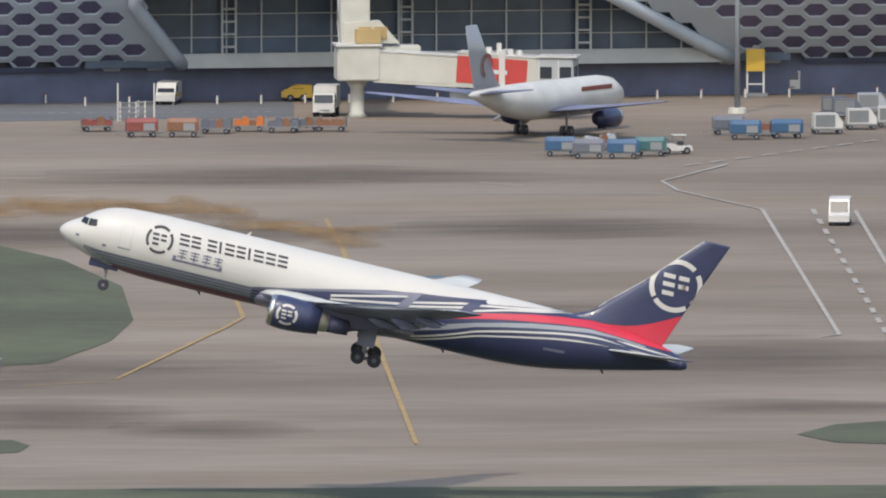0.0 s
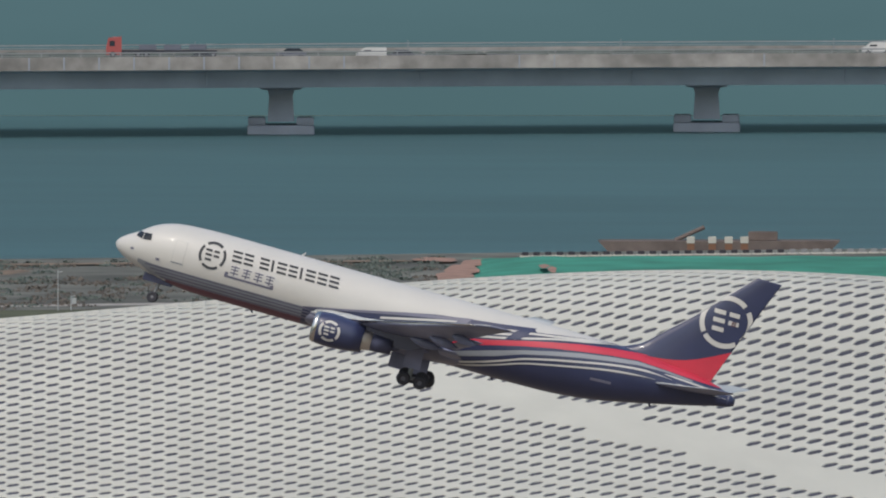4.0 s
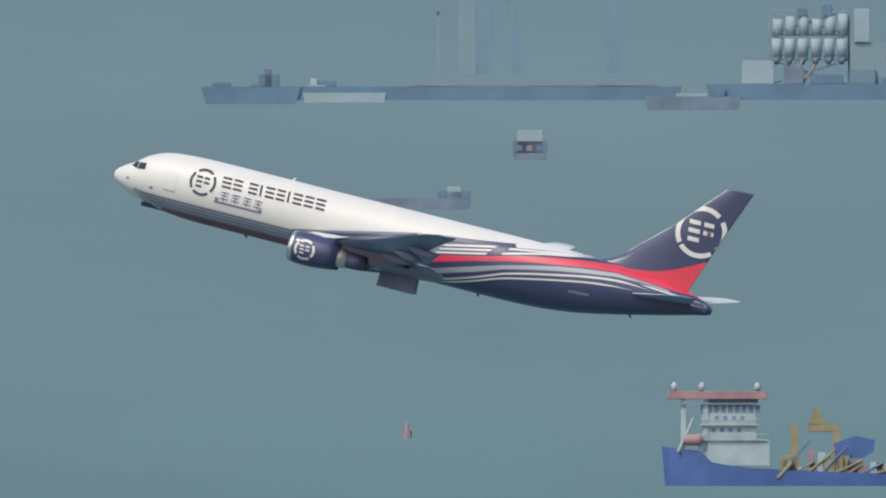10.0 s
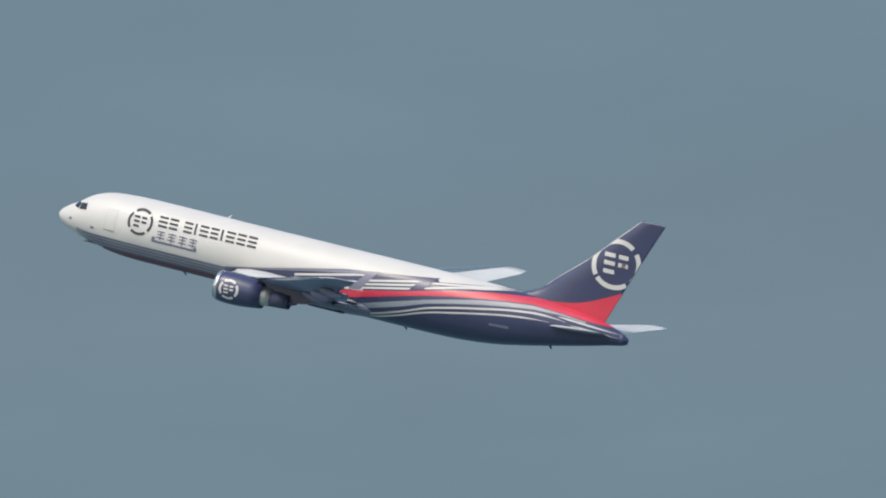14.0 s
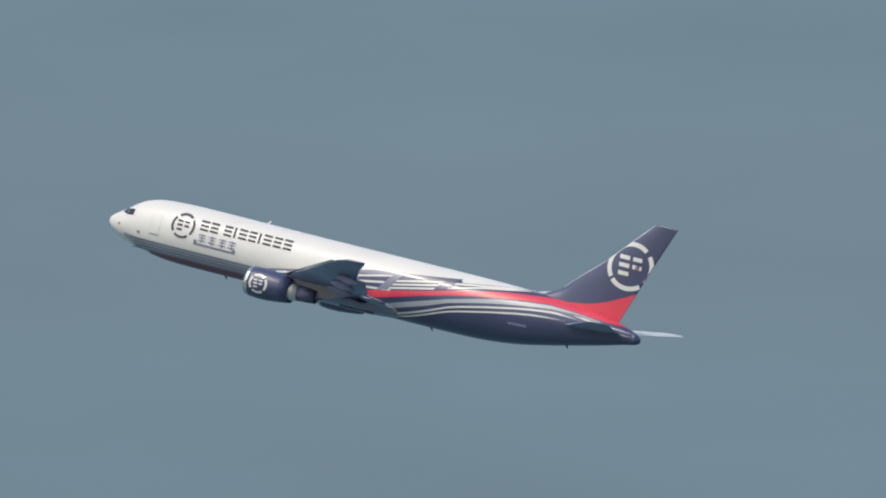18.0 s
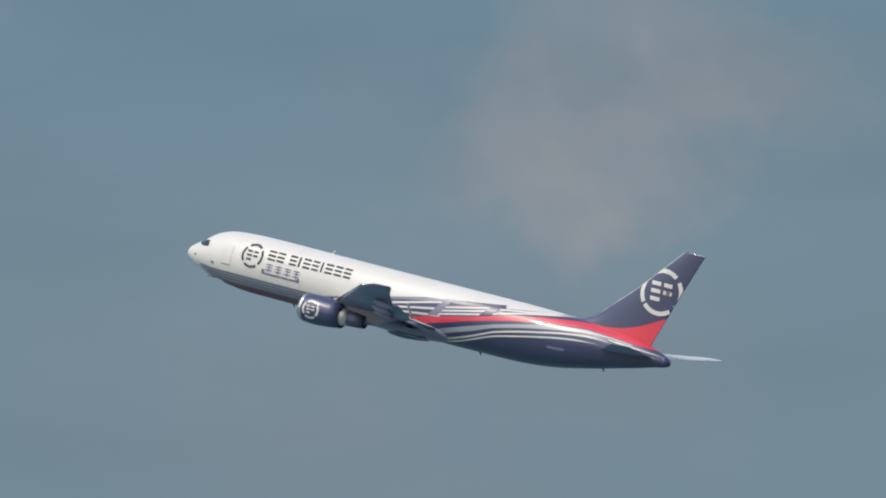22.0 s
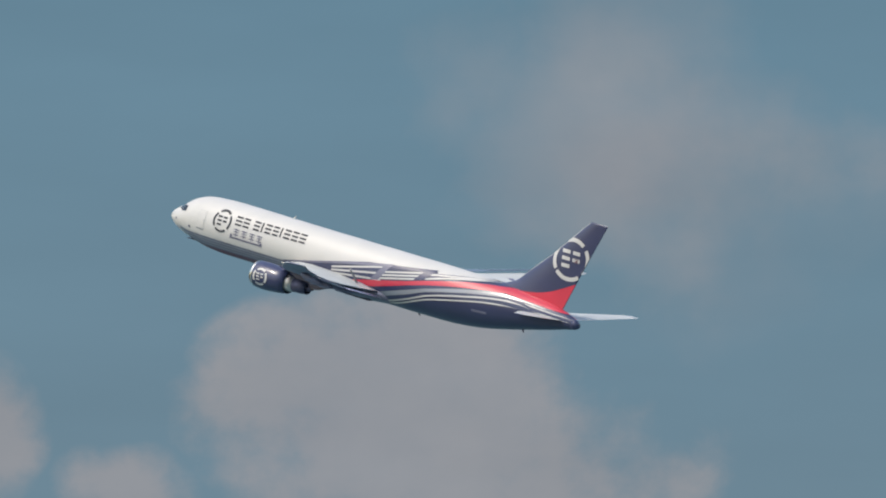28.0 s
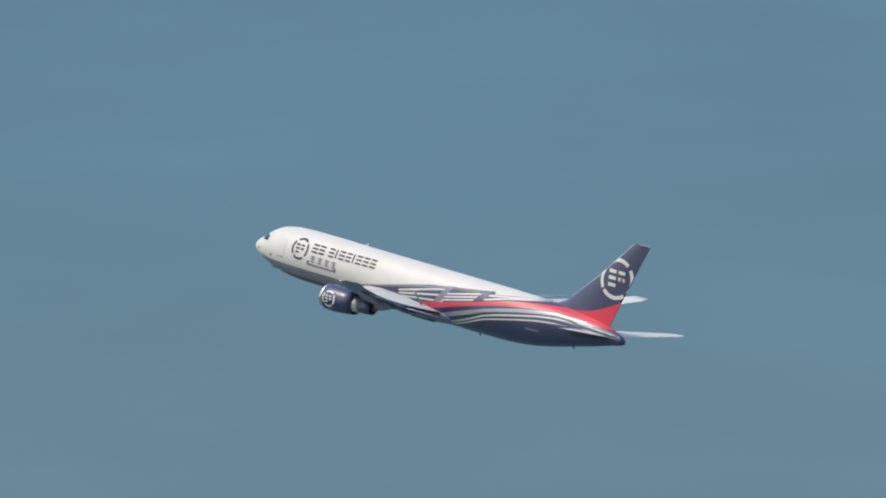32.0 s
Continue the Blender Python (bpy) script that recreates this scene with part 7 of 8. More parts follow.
# kerb posts along the wall
bm_post = tube(bmesh.new(), (0, 0, 0), (0, 0, 0.9), 0.12, n=8)
post0 = thing("bollard", stand(80, 190), "small white bollard along the service road", "bollard", "service road bollards")
part("post", bm_post, C_WHITE, post0)
part("cap", tube(bmesh.new(), (0, 0, 0.9), (0, 0, 1.0), 0.15, n=8), C_RED, post0)
for u in list(range(150, 1560, 78)) + list(range(-100, -720, -70)) + list(range(-1060, -1220, -12)):
    copy_thing(post0, stand(u, 196 - 0.0125 * (u - 80)))

# ---- parked rows ----
pad = [(-2360, 490), (-1862, 486), (-1745, 557), (-1760, 640), (-1800, 720), (-2420, 720)]
polygon("parking_pad", pad, 0.05, material("pad_concrete", (0.25, 0.235, 0.21), 0.85, vary=0.06, scale=0.2, stain=0.1, stain_scale=0.05), "pale concrete equipment parking pad", "pad")
for i, u in enumerate((-2318, -2243, -2168, -2093, -2018, -1943, -1872, -1800)):
    baggage_cart(stand(u, 566, 0), C_GREY if i < 3 else paint_of("dull_brick", (0.165, 0.066, 0.062)), "slate covered cart parked on the pad" if i < 3 else "brick-red covered cart parked on the pad", group="carts parked on the pad", length=3.4)
    line("bay_line", [(u + 38, 556), (u + 44, 590)], 0.25, WHITELINE, "white bay line", 0.07)
for i, u in enumerate((-2263, -2110, -2008, -1953)):
    baggage_cart(stand(u, 607, 0), (C_GREY, C_BROWN, C_GREY, C_SILVER)[i], "grey cart parked in the second row", group="carts parked on the pad", covered=i % 2 == 0)
tug(stand(-1868, 604, 80), C_WHITE, "small white tow tractor on the pad")
car(stand(-1783, 606, 10), C_SILVER, "silver-blue car parked on the pad")
for i, (u, mat, lab) in enumerate(((-3446, C_WHITE, "white saloon car by the terminal"), (-3367, C_ORANGE, "orange service car by the terminal"), (-3279, C_ORANGE, "orange service car by the terminal"), (-3236, C_WHITE, "white service car by the terminal"),
                                   (-3196, C_ORANGE, "orange service car by the terminal"), (-3152, C_WHITE, "white saloon car by the terminal"))):
    car(stand(u, 266, (0, 75, 80, 85, 82, 5)[i]), mat, lab)
tug(stand(-3482, 252, 0), C_WHITE, "large white tow tractor by the terminal")
for u in (-3419, -3360, -3330, -3300, -3240, -3180):
    container_dolly(stand(u, 248), C_SILVER, "silver container by the terminal wall")
gpu = thing("power_trailer", stand(-3440, 399, 0), "dusty mauve ground power truck with a silver cab", "trailer")
part("housing", boxed(-3.4, 3.4, -1.1, 1.1, 1.1, 3.3, 0.08), paint_of("dusty_mauve", (0.17, 0.135, 0.15)), gpu)
for k in range(4):
    part("louvre_door", boxed(-1.9 + 1.28 * k, -0.8 + 1.28 * k, -1.14, -1.1, 1.5, 3.0, 0.01), paint_of("worn_rose", (0.24, 0.17, 0.175)), gpu, "faded rose louvre door")
part("top_rail", boxed(-3.2, 3.3, -1.12, -1.0, 3.3, 3.45, 0.02), C_SILVER, gpu)
part("cab", boxed(-3.5, -2.1, -1.16, 1.16, 1.0, 3.4, 0.06), C_SILVER, gpu)
part("cab_window", boxed(-3.3, -2.4, -1.2, -1.15, 2.1, 3.1, 0.01), GLASSD, gpu)
part("chassis", boxed(-3.3, 3.3, -0.9, 0.9, 0.6, 1.1, 0.03), TYRE, gpu)
for x in (-2.4, 1.4, 2.4):
    for y in (-0.95, 0.95):
        small_wheel(gpu, x, y, 0.45, 0.3)
part("generator", boxed(-0.6, 0.6, -0.5, 0.5, 0, 1.6, 0.05), C_GREY, thing("utility_cabinet", stand(-3530, 290), "grey utility cabinets near the mast", "cabinet"))

# taxiway signs and lights
for u, v in ((-2180, 444), (-145, 425)):
    t = thing("taxiway_sign", stand(u, v), "small yellow taxiway sign", "sign", "taxiway signs")
    part("panel", boxed(-0.5, 0.5, -0.12, 0.12, 0.25, 0.95, 0.03), C_YELLOW, t)
    part("foot", boxed(-0.4, 0.4, -0.06, 0.06, 0, 0.25, 0.01), STEEL, t)
for u, v in ((-145, 664), (-30, 660), (-184, 650)):
    t = thing("electrical_box", stand(u, v), "low dark electrical box on the grass edge", "box", "airfield boxes")
    part("body", boxed(-1.5, 1.5, -0.6, 0.6, 0, 0.75, 0.05), C_GREY, t)
    part("lid", boxed(-1.6, 1.6, -0.7, 0.7, 0.75, 0.85, 0.03), STEEL, t)

# ---- shore things ----
NET = material("green_netting", (0.035, 0.21, 0.15), 0.8, vary=0.2, scale=0.12, stain=0.2, stain_scale=0.03)
mound_us = list(range(-5740, -6641, -30))
prof = []
for i, u in enumerate(mound_us):
    q = i / (len(mound_us) - 1)
    w = min(1.0, q / 0.08, (1 - q) / 0.12) ** 0.6 if 0 < q < 1 else 0.02
    n = noise.noise((u * 0.01, 0, 0)) * 0.25
    prof.append([at(u, 4235, 0.0), at(u, 4262, (0.5 + n * 0.5) * w), at(u, 4300, (0.9 + n * 0.6) * w), at(u, 4340, (1.25 + n * 0.6) * w), at(u, 4362, 0.05)])
tagged(part("spoil_mound", loft(prof, False), NET, None), "low earth mound under green netting", "mound")
for i in range(32):
    u = -5905 - 20.6 * i
    t = thing("kerb_block", stand(u, -610 - 0.0114 * (u + 6113)), "grey block on the pale sea wall kerb", "block", "sea wall blocks")
    part("block", boxed(-0.45, 0.45, -0.4, 0.4, 0.28, 0.75, 0.06), GEARGREY if i < 9 else TYRE, t)
    part("plinth", boxed(-0.74, 0.74, -0.7, 0.5, 0, 0.28, 0.03), CREAM, t)
CLAY = material("pink_clay", (0.27, 0.165, 0.13), 0.95, vary=0.25, scale=0.4)
for i, (u, v, a, h) in enumerate(((-6655, -585, 30, 10), (-6634, -596, 26, 7), (-6672, -572, 34, 9), (-6510, -590, 10, 3), (-6495, -584, 8, 5), (-6700, -602, 40, 4))):
    polygon("clay_patch", [(u + a * math.cos(q) * (1 + 0.2 * math.sin(3 * q + i)), v + h * math.sin(q) * (1 + 0.25 * math.cos(2 * q + i))) for q in [2 * math.pi * k / 13 for k in range(13)]], 1.5 + 0.01 * i if i in (3, 4) else 0.36 + 0.01 * i, CLAY, "bare pink clay at the end of the netting", "soil")
for u in (-6250, -6212, -6183, -6155):
    t = thing("site_cabin", stand(u, -619), "small white site cabin on the sea wall", "cabin", "site cabins")
    part("cabin", boxed(-0.55, 0.55, -0.6, 0.6, 0.9, 1.8, 0.05), CREAM, t)
    part("base", boxed(-0.5, 0.5, -0.5, 0.5, 0, 0.9, 0.05), C_BROWN, t)
BARGEBROWN = material("barge_brown", (0.125, 0.098, 0.088), 0.8, vary=0.25, scale=0.4)
barge = thing("work_barge", Matrix.Translation(at(-6200, 4396, -0.6)) @ Matrix.Rotation(bearing(-6200), 4, "Z"), "dark brown work barge moored at the sea wall", "barge")
part("hull", loft([[Vector((x, y, z)) for x, z in ((-15, 0), (-16.5, 1.6), (16.5, 1.6), (15, 0))] for y in (-3, 3)]), BARGEBROWN, barge)
part("boom", tube(bmesh.new(), (-6, 0, 1.6), (-2, 0, 3.4), 0.3, n=8), BARGEBROWN, barge)
part("deck_house", boxed(4, 8, -1.5, 1.5, 1.6, 2.8, 0.1), BARGEBROWN, barge)
for u, v, h, panel in ((-5384, -617, 6.0, 0), (-4973, -622, 5.0, 1), (-4563, -624, 6.2, 0), (-5597, -547, 4.2, 0), (-5315, -537, 5.0, 2), (-7371, -511, 5.3, 0), (-7348, -511, 2.0, 1), (-8144, -509, 5.6, 0), (-4250, -490, 9.0, 0), (-4220, -545, 2.6, 1)):
    t = thing("lamp_post", stand(u, v), "thin pale post near the shore", "post", "shore posts")
    part("pole", tube(bmesh.new(), (0, 0, 0), (0, 0, h), 0.07, 0.05, 8), CABGREY, t)
    part("arm", tube(bmesh.new(), (0, 0, h * 0.95), (0.6, 0, h * 0.97), 0.05, n=6), CABGREY, t)
    if panel:
        part("panel", boxed(0.1, 0.7, -0.1, 0.1, h * 0.45, h * 0.85, 0.02), CABGREY, t)
hut = thing("checkered_hut", stand(-2985, -494), "red and white checkered airfield hut", "hut")
part("body", boxed(-3.6, 3.6, -2.5, 2.5, 0, 3.6, 0.05), C_WHITE, hut)
for i in range(6):
    for k in range(3):
        if (i + k) % 2 == 0:
            part("check_panel", boxed(-3.6 + 1.2 * i, -2.4 + 1.2 * i, -2.56, -2.5, 1.2 * k, 1.2 * k + 1.2, 0.005), C_RED, hut, "red square panel")
part("tower", boxed(-3.0, 2.6, -2.0, 2.0, 3.6, 6.5, 0.1), C_BLUE, hut, "blue upper cabin")

# scrub and earth patches on the shore strip
SCRUB = material("scrub_leaves", (0.105, 0.128, 0.115), 0.95, vary=0.25, scale=0.5)
EARTH = material("orange_earth", (0.17, 0.125, 0.092), 0.95, vary=0.25, scale=0.3)
DRYSCRUB = material("dry_scrub_leaves", (0.128, 0.112, 0.098), 0.95, vary=0.3, scale=0.5)
PALEEARTH = material("pale_earth", (0.25, 0.205, 0.15), 0.95, vary=0.2, scale=0.3)


def scrub(name, seed, count, mat, label, thick):
    """Low bushes, each a dome of many small leaf clumps, thicker in drifts along the shore."""
    r = random.Random(seed)
    bv, bf = [], []
    made = 0
    while made < count:
        u = r.uniform(-9500, -2200)
        dd = shore(u) - r.uniform(5, 146)
        if -6700 < u < -5740 and dd > 4225 or r.random() > thick(u, shore(u) - dd):
            continue
        made += 1
        c = at(u, dd, 0.1)
        w, h = r.uniform(1.0, 3.0), r.uniform(0.2, 0.55)
        for k in range(int(14 + 9 * w)):
            a, q = r.uniform(0, 2 * math.pi), r.random() ** 0.5
            p = c + Vector((w * q * math.cos(a), 0.8 * w * q * math.sin(a), h * (1 - q * q) * r.uniform(0.45, 1.0)))
            e = r.uniform(0.16, 0.42)
            b = len(bv)
            bv += [p + Vector((r.uniform(-e, e), r.uniform(-e, e), r.uniform(-e, e) * 0.6)) for _ in range(3)]
            bv.append(p + Vector((0, 0, e * 0.8)))
            bf += [(b, b + 1, b + 3), (b + 1, b + 2, b + 3), (b + 2, b, b + 3)]
    tagged(mesh_object(name, bv, bf, mat), label, "bushes", kind="stuff")


scrub("scrub", 7, 1150, SCRUB, "dark green scrub and bushes along the shore", lambda u, b: 0.15 + 0.85 * max(0, math.sin(u / 410 + 1.2 * math.sin(u / 173) + b / 40)))
scrub("dry_scrub", 8, 650, DRYSCRUB, "brown dry scrub along the shore", lambda u, b: 0.2 + 0.8 * max(0, -math.sin(u / 410 + 1.2 * math.sin(u / 173) + b / 40)))
rng = random.Random(7)
for i in range(26):
    u, v = rng.uniform(-8600, -2400), rng.uniform(-608, -560)
    if -6700 < u < -5740:
        continue
    a, h = rng.uniform(25, 90), rng.uniform(3, 11)
    polygon("earth_patch", [(u + a * math.cos(q) * rng.uniform(0.6, 1.2), v + h * math.sin(q) * rng.uniform(0.6, 1.2)) for q in [math.pi * 2 * k / 11 for k in range(11)]], 0.14 + 0.004 * i, EARTH, "bare orange-brown earth patch", "soil")
polygon("earth_slope", [(-4471, -543), (-4421, -540), (-4331, -568), (-4272, -592), (-4200, -604), (-4282, -602), (-4351, -583), (-4406, -563)], 0.42, PALEEARTH, "pale bare earth slope on the shore", "soil")
line("shore_track", [(-4290, -612), (-4100, -616), (-3950, -617)], 5.5, PALEEARTH, "pale earth track by the shore", 0.4)
line("shore_track", [(-3000, -616), (-5000, -612), (-5700, -606)], 5.0, EARTH, "pale earth track by the shore", 0.3)
line("shore_track", [(-6750, -600), (-7600, -592), (-8500, -583)], 5.0, EARTH, "pale earth track by the shore", 0.3)
# ---- bridge traffic ----
TRAFFIC = []


def on_bridge(u, lane):
    p = at(u, bridge_d(u) + lane, 10.42)
    return Matrix.Translation(p) @ Matrix.Rotation(bearing(u), 4, "Z")


def drive(ob, u_ref, t_ref, lane, speed):
    TRAFFIC.append((ob, [(t, on_bridge(u_ref - speed * 11.93 * (t - t_ref), lane)) for t in (0, 4, 8, 16, 24, 32)]))


for u, t, lane, mat, lab, kind in ((-6816, 4.0, -6, C_WHITE, "white van on the sea bridge", "van"), (-7929, 4.5, -10, C_WHITE, "white car on the sea bridge", "car"), (-6914, 4.5, -6, C_GREY, "dark car on the sea bridge", "car"),
                                   (-7120, 4.0, -11, C_GREY, "dark car on the sea bridge", "car"), (-6958, 4.0, 4, C_GREY, "dark car on the sea bridge", "car"), (-11372, 6.5, 8, C_WHITE, "white car on the sea bridge", "car"),
                                   (-11614, 6.5, -10, C_WHITE, "white car on the sea bridge", "car"), (-5920, 4.0, 6, C_WHITE, "white van on the sea bridge", "van"), (-9600, 5.5, -6, C_SILVER, "silver car on the sea bridge", "car")):
    ob = car(on_bridge(u, lane), mat, lab, group="bridge traffic") if kind == "car" else van(on_bridge(u, lane), mat, lab, 4.6, 1.9, group="bridge traffic")
    drive(ob, u, t, lane, 24 + (u % 5))


def lorry(u, t, lane, cab_mat, box_mat, label, boxed_load=True):
    ob = thing("lorry", on_bridge(u, lane), label, "lorry", "bridge traffic")
    cab = part("cab", loft([[Vector((x, y, z)) for x, z in ((-8.4, 0.5), (-8.4, 1.6), (-8.1, 3.0), (-6.1, 3.2), (-6.1, 0.5))] for y in (-1.2, 1.2)]), cab_mat, ob)
    part("side_window", boxed(-7.9, -7.1, -1.24, -1.19, 1.8, 2.6, 0.01), GLASSD, cab)
    part("chassis", boxed(-6.3, 8.2, -1.0, 1.0, 0.8, 1.15, 0.03), TYRE, ob)
    if boxed_load:
        part("container", boxed(-4.2, 8.4, -1.22, 1.22, 1.2, 3.9, 0.05), box_mat, ob)
        for k in range(20):
            part("rib", boxed(-4.0 + 0.62 * k, -3.8 + 0.62 * k, -1.27, -1.21, 1.3, 3.8, 0.01), box_mat, ob)
    else:
        for x in (-3.5, 0.2, 4.0):
            part("load", boxed(x, x + 2.6, -1.0, 1.0, 1.15, 2.0, 0.1), C_GREY, ob, "dark flatbed load")
    for x in (-7.4, -3.6, -2.4, 5.2, 6.4, 7.6):
        for y in (-1.05, 1.05):
            small_wheel(ob, x, y, 0.5, 0.35)
    drive(ob, u, t, lane, 25)


lorry(-11200, 6.5, 9, C_RED, paint_of("container_red", (0.22, 0.05, 0.035)), "red articulated lorry with a red container")
lorry(-7335, 4.5, 9, paint_of("bright_red", (0.31, 0.065, 0.06)), C_GREY, "red-cabbed flatbed lorry with dark load", False)
# guard rails of the bridge as posts along the far edge
for i in range(60):
    u = -5900 - 110 * i
    bush = part("median_shrub", loft([[Vector((x + rng.uniform(-0.2, 0.2), y, z + rng.uniform(-0.1, 0.2))) for x, z in ((-4.7, 0), (-4.4, 0.45), (-1, 0.6), (2, 0.5), (4.5, 0.4), (4.8, 0))] for y in (-0.5, 0.5)]), SCRUB, bridge, "dark verge planting")
    bush.matrix_basis = on_bridge(u, 14.6)


# ---- far water things ----
def ramp(u, dep, lift=0.0):
    q = (190.55 * FOCAL - dep * 4872) / (188.5 * FOCAL + 85 * dep)
    return at(u, 4872 + 85 * q - 1.0, -0.55 + 188.5 * q + lift)


def afloat(u, dep):
    return Matrix.Translation(ramp(u, dep)) @ Matrix.Rotation(bearing(u), 4, "Z")


# haze is mixed into these base colours: paler and bluer than the things
SHIPBLUE = material("hazed_ship_blue", (0.046, 0.094, 0.255), 0.7, vary=0.15, scale=0.3)
SHIPWHITE = material("hazed_ship_white", (0.285, 0.345, 0.37), 0.7, vary=0.12, scale=0.4)
RIGYELLOW = material("hazed_rig_ochre", (0.22, 0.19, 0.11), 0.8, vary=0.2)
RUSTRED = material("hazed_rust_red", (0.27, 0.165, 0.175), 0.8, vary=0.2)
HAZEBLUE = material("hazed_blue_steel", (0.089, 0.154, 0.224), 0.8, vary=0.10, scale=0.2)
PALECON = material("hazed_pale_concrete", (0.184, 0.238, 0.262), 0.85, vary=0.08, scale=0.1)
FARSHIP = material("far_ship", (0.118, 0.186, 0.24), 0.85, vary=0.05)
HAZEDRED = material("hazed_red", (0.19, 0.196, 0.234), 0.85, vary=0.12, scale=0.3)
MAUVE = material("hazed_mauve_steel", (0.12, 0.16, 0.214), 0.85, vary=0.2, scale=0.3)
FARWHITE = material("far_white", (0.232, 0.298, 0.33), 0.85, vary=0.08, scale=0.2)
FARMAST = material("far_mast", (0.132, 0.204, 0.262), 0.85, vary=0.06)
BUOYRED = material("hazed_buoy_red", (0.235, 0.178, 0.2), 0.85, vary=0.1)
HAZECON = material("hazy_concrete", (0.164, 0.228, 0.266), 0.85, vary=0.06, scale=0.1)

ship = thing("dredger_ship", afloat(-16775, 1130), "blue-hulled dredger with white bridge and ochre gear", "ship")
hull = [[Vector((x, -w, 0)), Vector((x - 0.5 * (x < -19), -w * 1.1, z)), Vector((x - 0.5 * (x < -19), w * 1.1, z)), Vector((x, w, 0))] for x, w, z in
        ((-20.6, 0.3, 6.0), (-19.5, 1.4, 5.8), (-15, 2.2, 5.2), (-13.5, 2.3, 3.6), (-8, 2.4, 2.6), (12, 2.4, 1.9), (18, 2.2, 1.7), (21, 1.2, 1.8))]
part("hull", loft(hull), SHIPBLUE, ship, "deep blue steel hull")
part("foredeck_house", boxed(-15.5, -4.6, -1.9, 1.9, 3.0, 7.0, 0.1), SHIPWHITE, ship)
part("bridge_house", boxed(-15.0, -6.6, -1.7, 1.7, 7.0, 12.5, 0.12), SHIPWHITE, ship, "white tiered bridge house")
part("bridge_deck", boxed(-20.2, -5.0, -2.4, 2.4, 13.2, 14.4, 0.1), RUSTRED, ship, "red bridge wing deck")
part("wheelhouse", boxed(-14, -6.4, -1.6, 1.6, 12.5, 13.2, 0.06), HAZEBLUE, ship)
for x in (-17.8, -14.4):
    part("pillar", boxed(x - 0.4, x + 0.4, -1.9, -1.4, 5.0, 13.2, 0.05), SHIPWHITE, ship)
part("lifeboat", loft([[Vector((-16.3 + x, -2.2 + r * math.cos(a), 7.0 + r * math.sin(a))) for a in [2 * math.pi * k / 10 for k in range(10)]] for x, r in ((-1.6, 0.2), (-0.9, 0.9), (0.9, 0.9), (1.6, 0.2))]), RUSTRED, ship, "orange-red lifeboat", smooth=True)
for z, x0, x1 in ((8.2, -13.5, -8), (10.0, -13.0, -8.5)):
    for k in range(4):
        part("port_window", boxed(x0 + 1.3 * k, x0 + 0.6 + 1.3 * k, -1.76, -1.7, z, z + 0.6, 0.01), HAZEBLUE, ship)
part("mast", tube(bmesh.new(), (-10, 0, 14.2), (-10, 0, 17.0), 0.16, 0.1, 6), HAZEDRED, ship)
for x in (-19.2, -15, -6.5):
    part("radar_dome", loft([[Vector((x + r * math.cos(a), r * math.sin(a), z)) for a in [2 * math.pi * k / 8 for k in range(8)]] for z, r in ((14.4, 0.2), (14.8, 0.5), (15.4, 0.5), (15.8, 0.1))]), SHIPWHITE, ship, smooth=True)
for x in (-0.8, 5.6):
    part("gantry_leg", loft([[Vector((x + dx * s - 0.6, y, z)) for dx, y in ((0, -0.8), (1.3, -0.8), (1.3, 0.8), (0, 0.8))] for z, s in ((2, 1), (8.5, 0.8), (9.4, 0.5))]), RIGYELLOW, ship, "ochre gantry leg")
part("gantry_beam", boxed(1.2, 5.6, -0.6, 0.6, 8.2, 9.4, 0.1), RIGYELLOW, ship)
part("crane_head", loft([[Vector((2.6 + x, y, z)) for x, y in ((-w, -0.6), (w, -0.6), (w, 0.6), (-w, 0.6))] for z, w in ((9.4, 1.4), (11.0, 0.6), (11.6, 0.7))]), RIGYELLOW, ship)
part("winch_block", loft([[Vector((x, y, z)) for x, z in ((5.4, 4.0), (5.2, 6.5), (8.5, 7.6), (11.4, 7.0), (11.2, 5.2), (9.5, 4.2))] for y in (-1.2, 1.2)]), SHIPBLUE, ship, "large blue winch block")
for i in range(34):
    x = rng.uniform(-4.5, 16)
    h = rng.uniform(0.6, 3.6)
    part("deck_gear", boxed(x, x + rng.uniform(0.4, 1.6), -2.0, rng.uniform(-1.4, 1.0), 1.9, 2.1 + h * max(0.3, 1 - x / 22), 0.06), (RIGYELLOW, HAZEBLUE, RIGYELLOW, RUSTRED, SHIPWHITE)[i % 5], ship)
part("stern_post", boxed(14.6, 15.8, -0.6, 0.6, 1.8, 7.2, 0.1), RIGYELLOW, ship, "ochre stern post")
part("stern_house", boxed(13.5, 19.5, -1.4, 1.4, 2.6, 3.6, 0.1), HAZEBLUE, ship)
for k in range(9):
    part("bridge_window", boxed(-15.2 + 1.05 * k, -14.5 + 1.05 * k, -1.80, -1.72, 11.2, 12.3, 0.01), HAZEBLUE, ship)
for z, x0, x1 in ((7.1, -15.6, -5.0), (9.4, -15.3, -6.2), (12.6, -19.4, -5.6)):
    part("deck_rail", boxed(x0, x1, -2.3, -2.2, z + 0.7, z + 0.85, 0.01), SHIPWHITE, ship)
    part("deck_edge", boxed(x0, x1, -2.3, -1.7, z - 0.2, z, 0.02), HAZEDRED if z > 12 else SHIPWHITE, ship)
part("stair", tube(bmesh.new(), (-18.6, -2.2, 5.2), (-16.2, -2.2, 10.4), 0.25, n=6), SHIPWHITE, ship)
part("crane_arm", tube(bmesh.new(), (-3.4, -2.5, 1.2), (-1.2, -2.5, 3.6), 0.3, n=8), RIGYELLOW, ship)

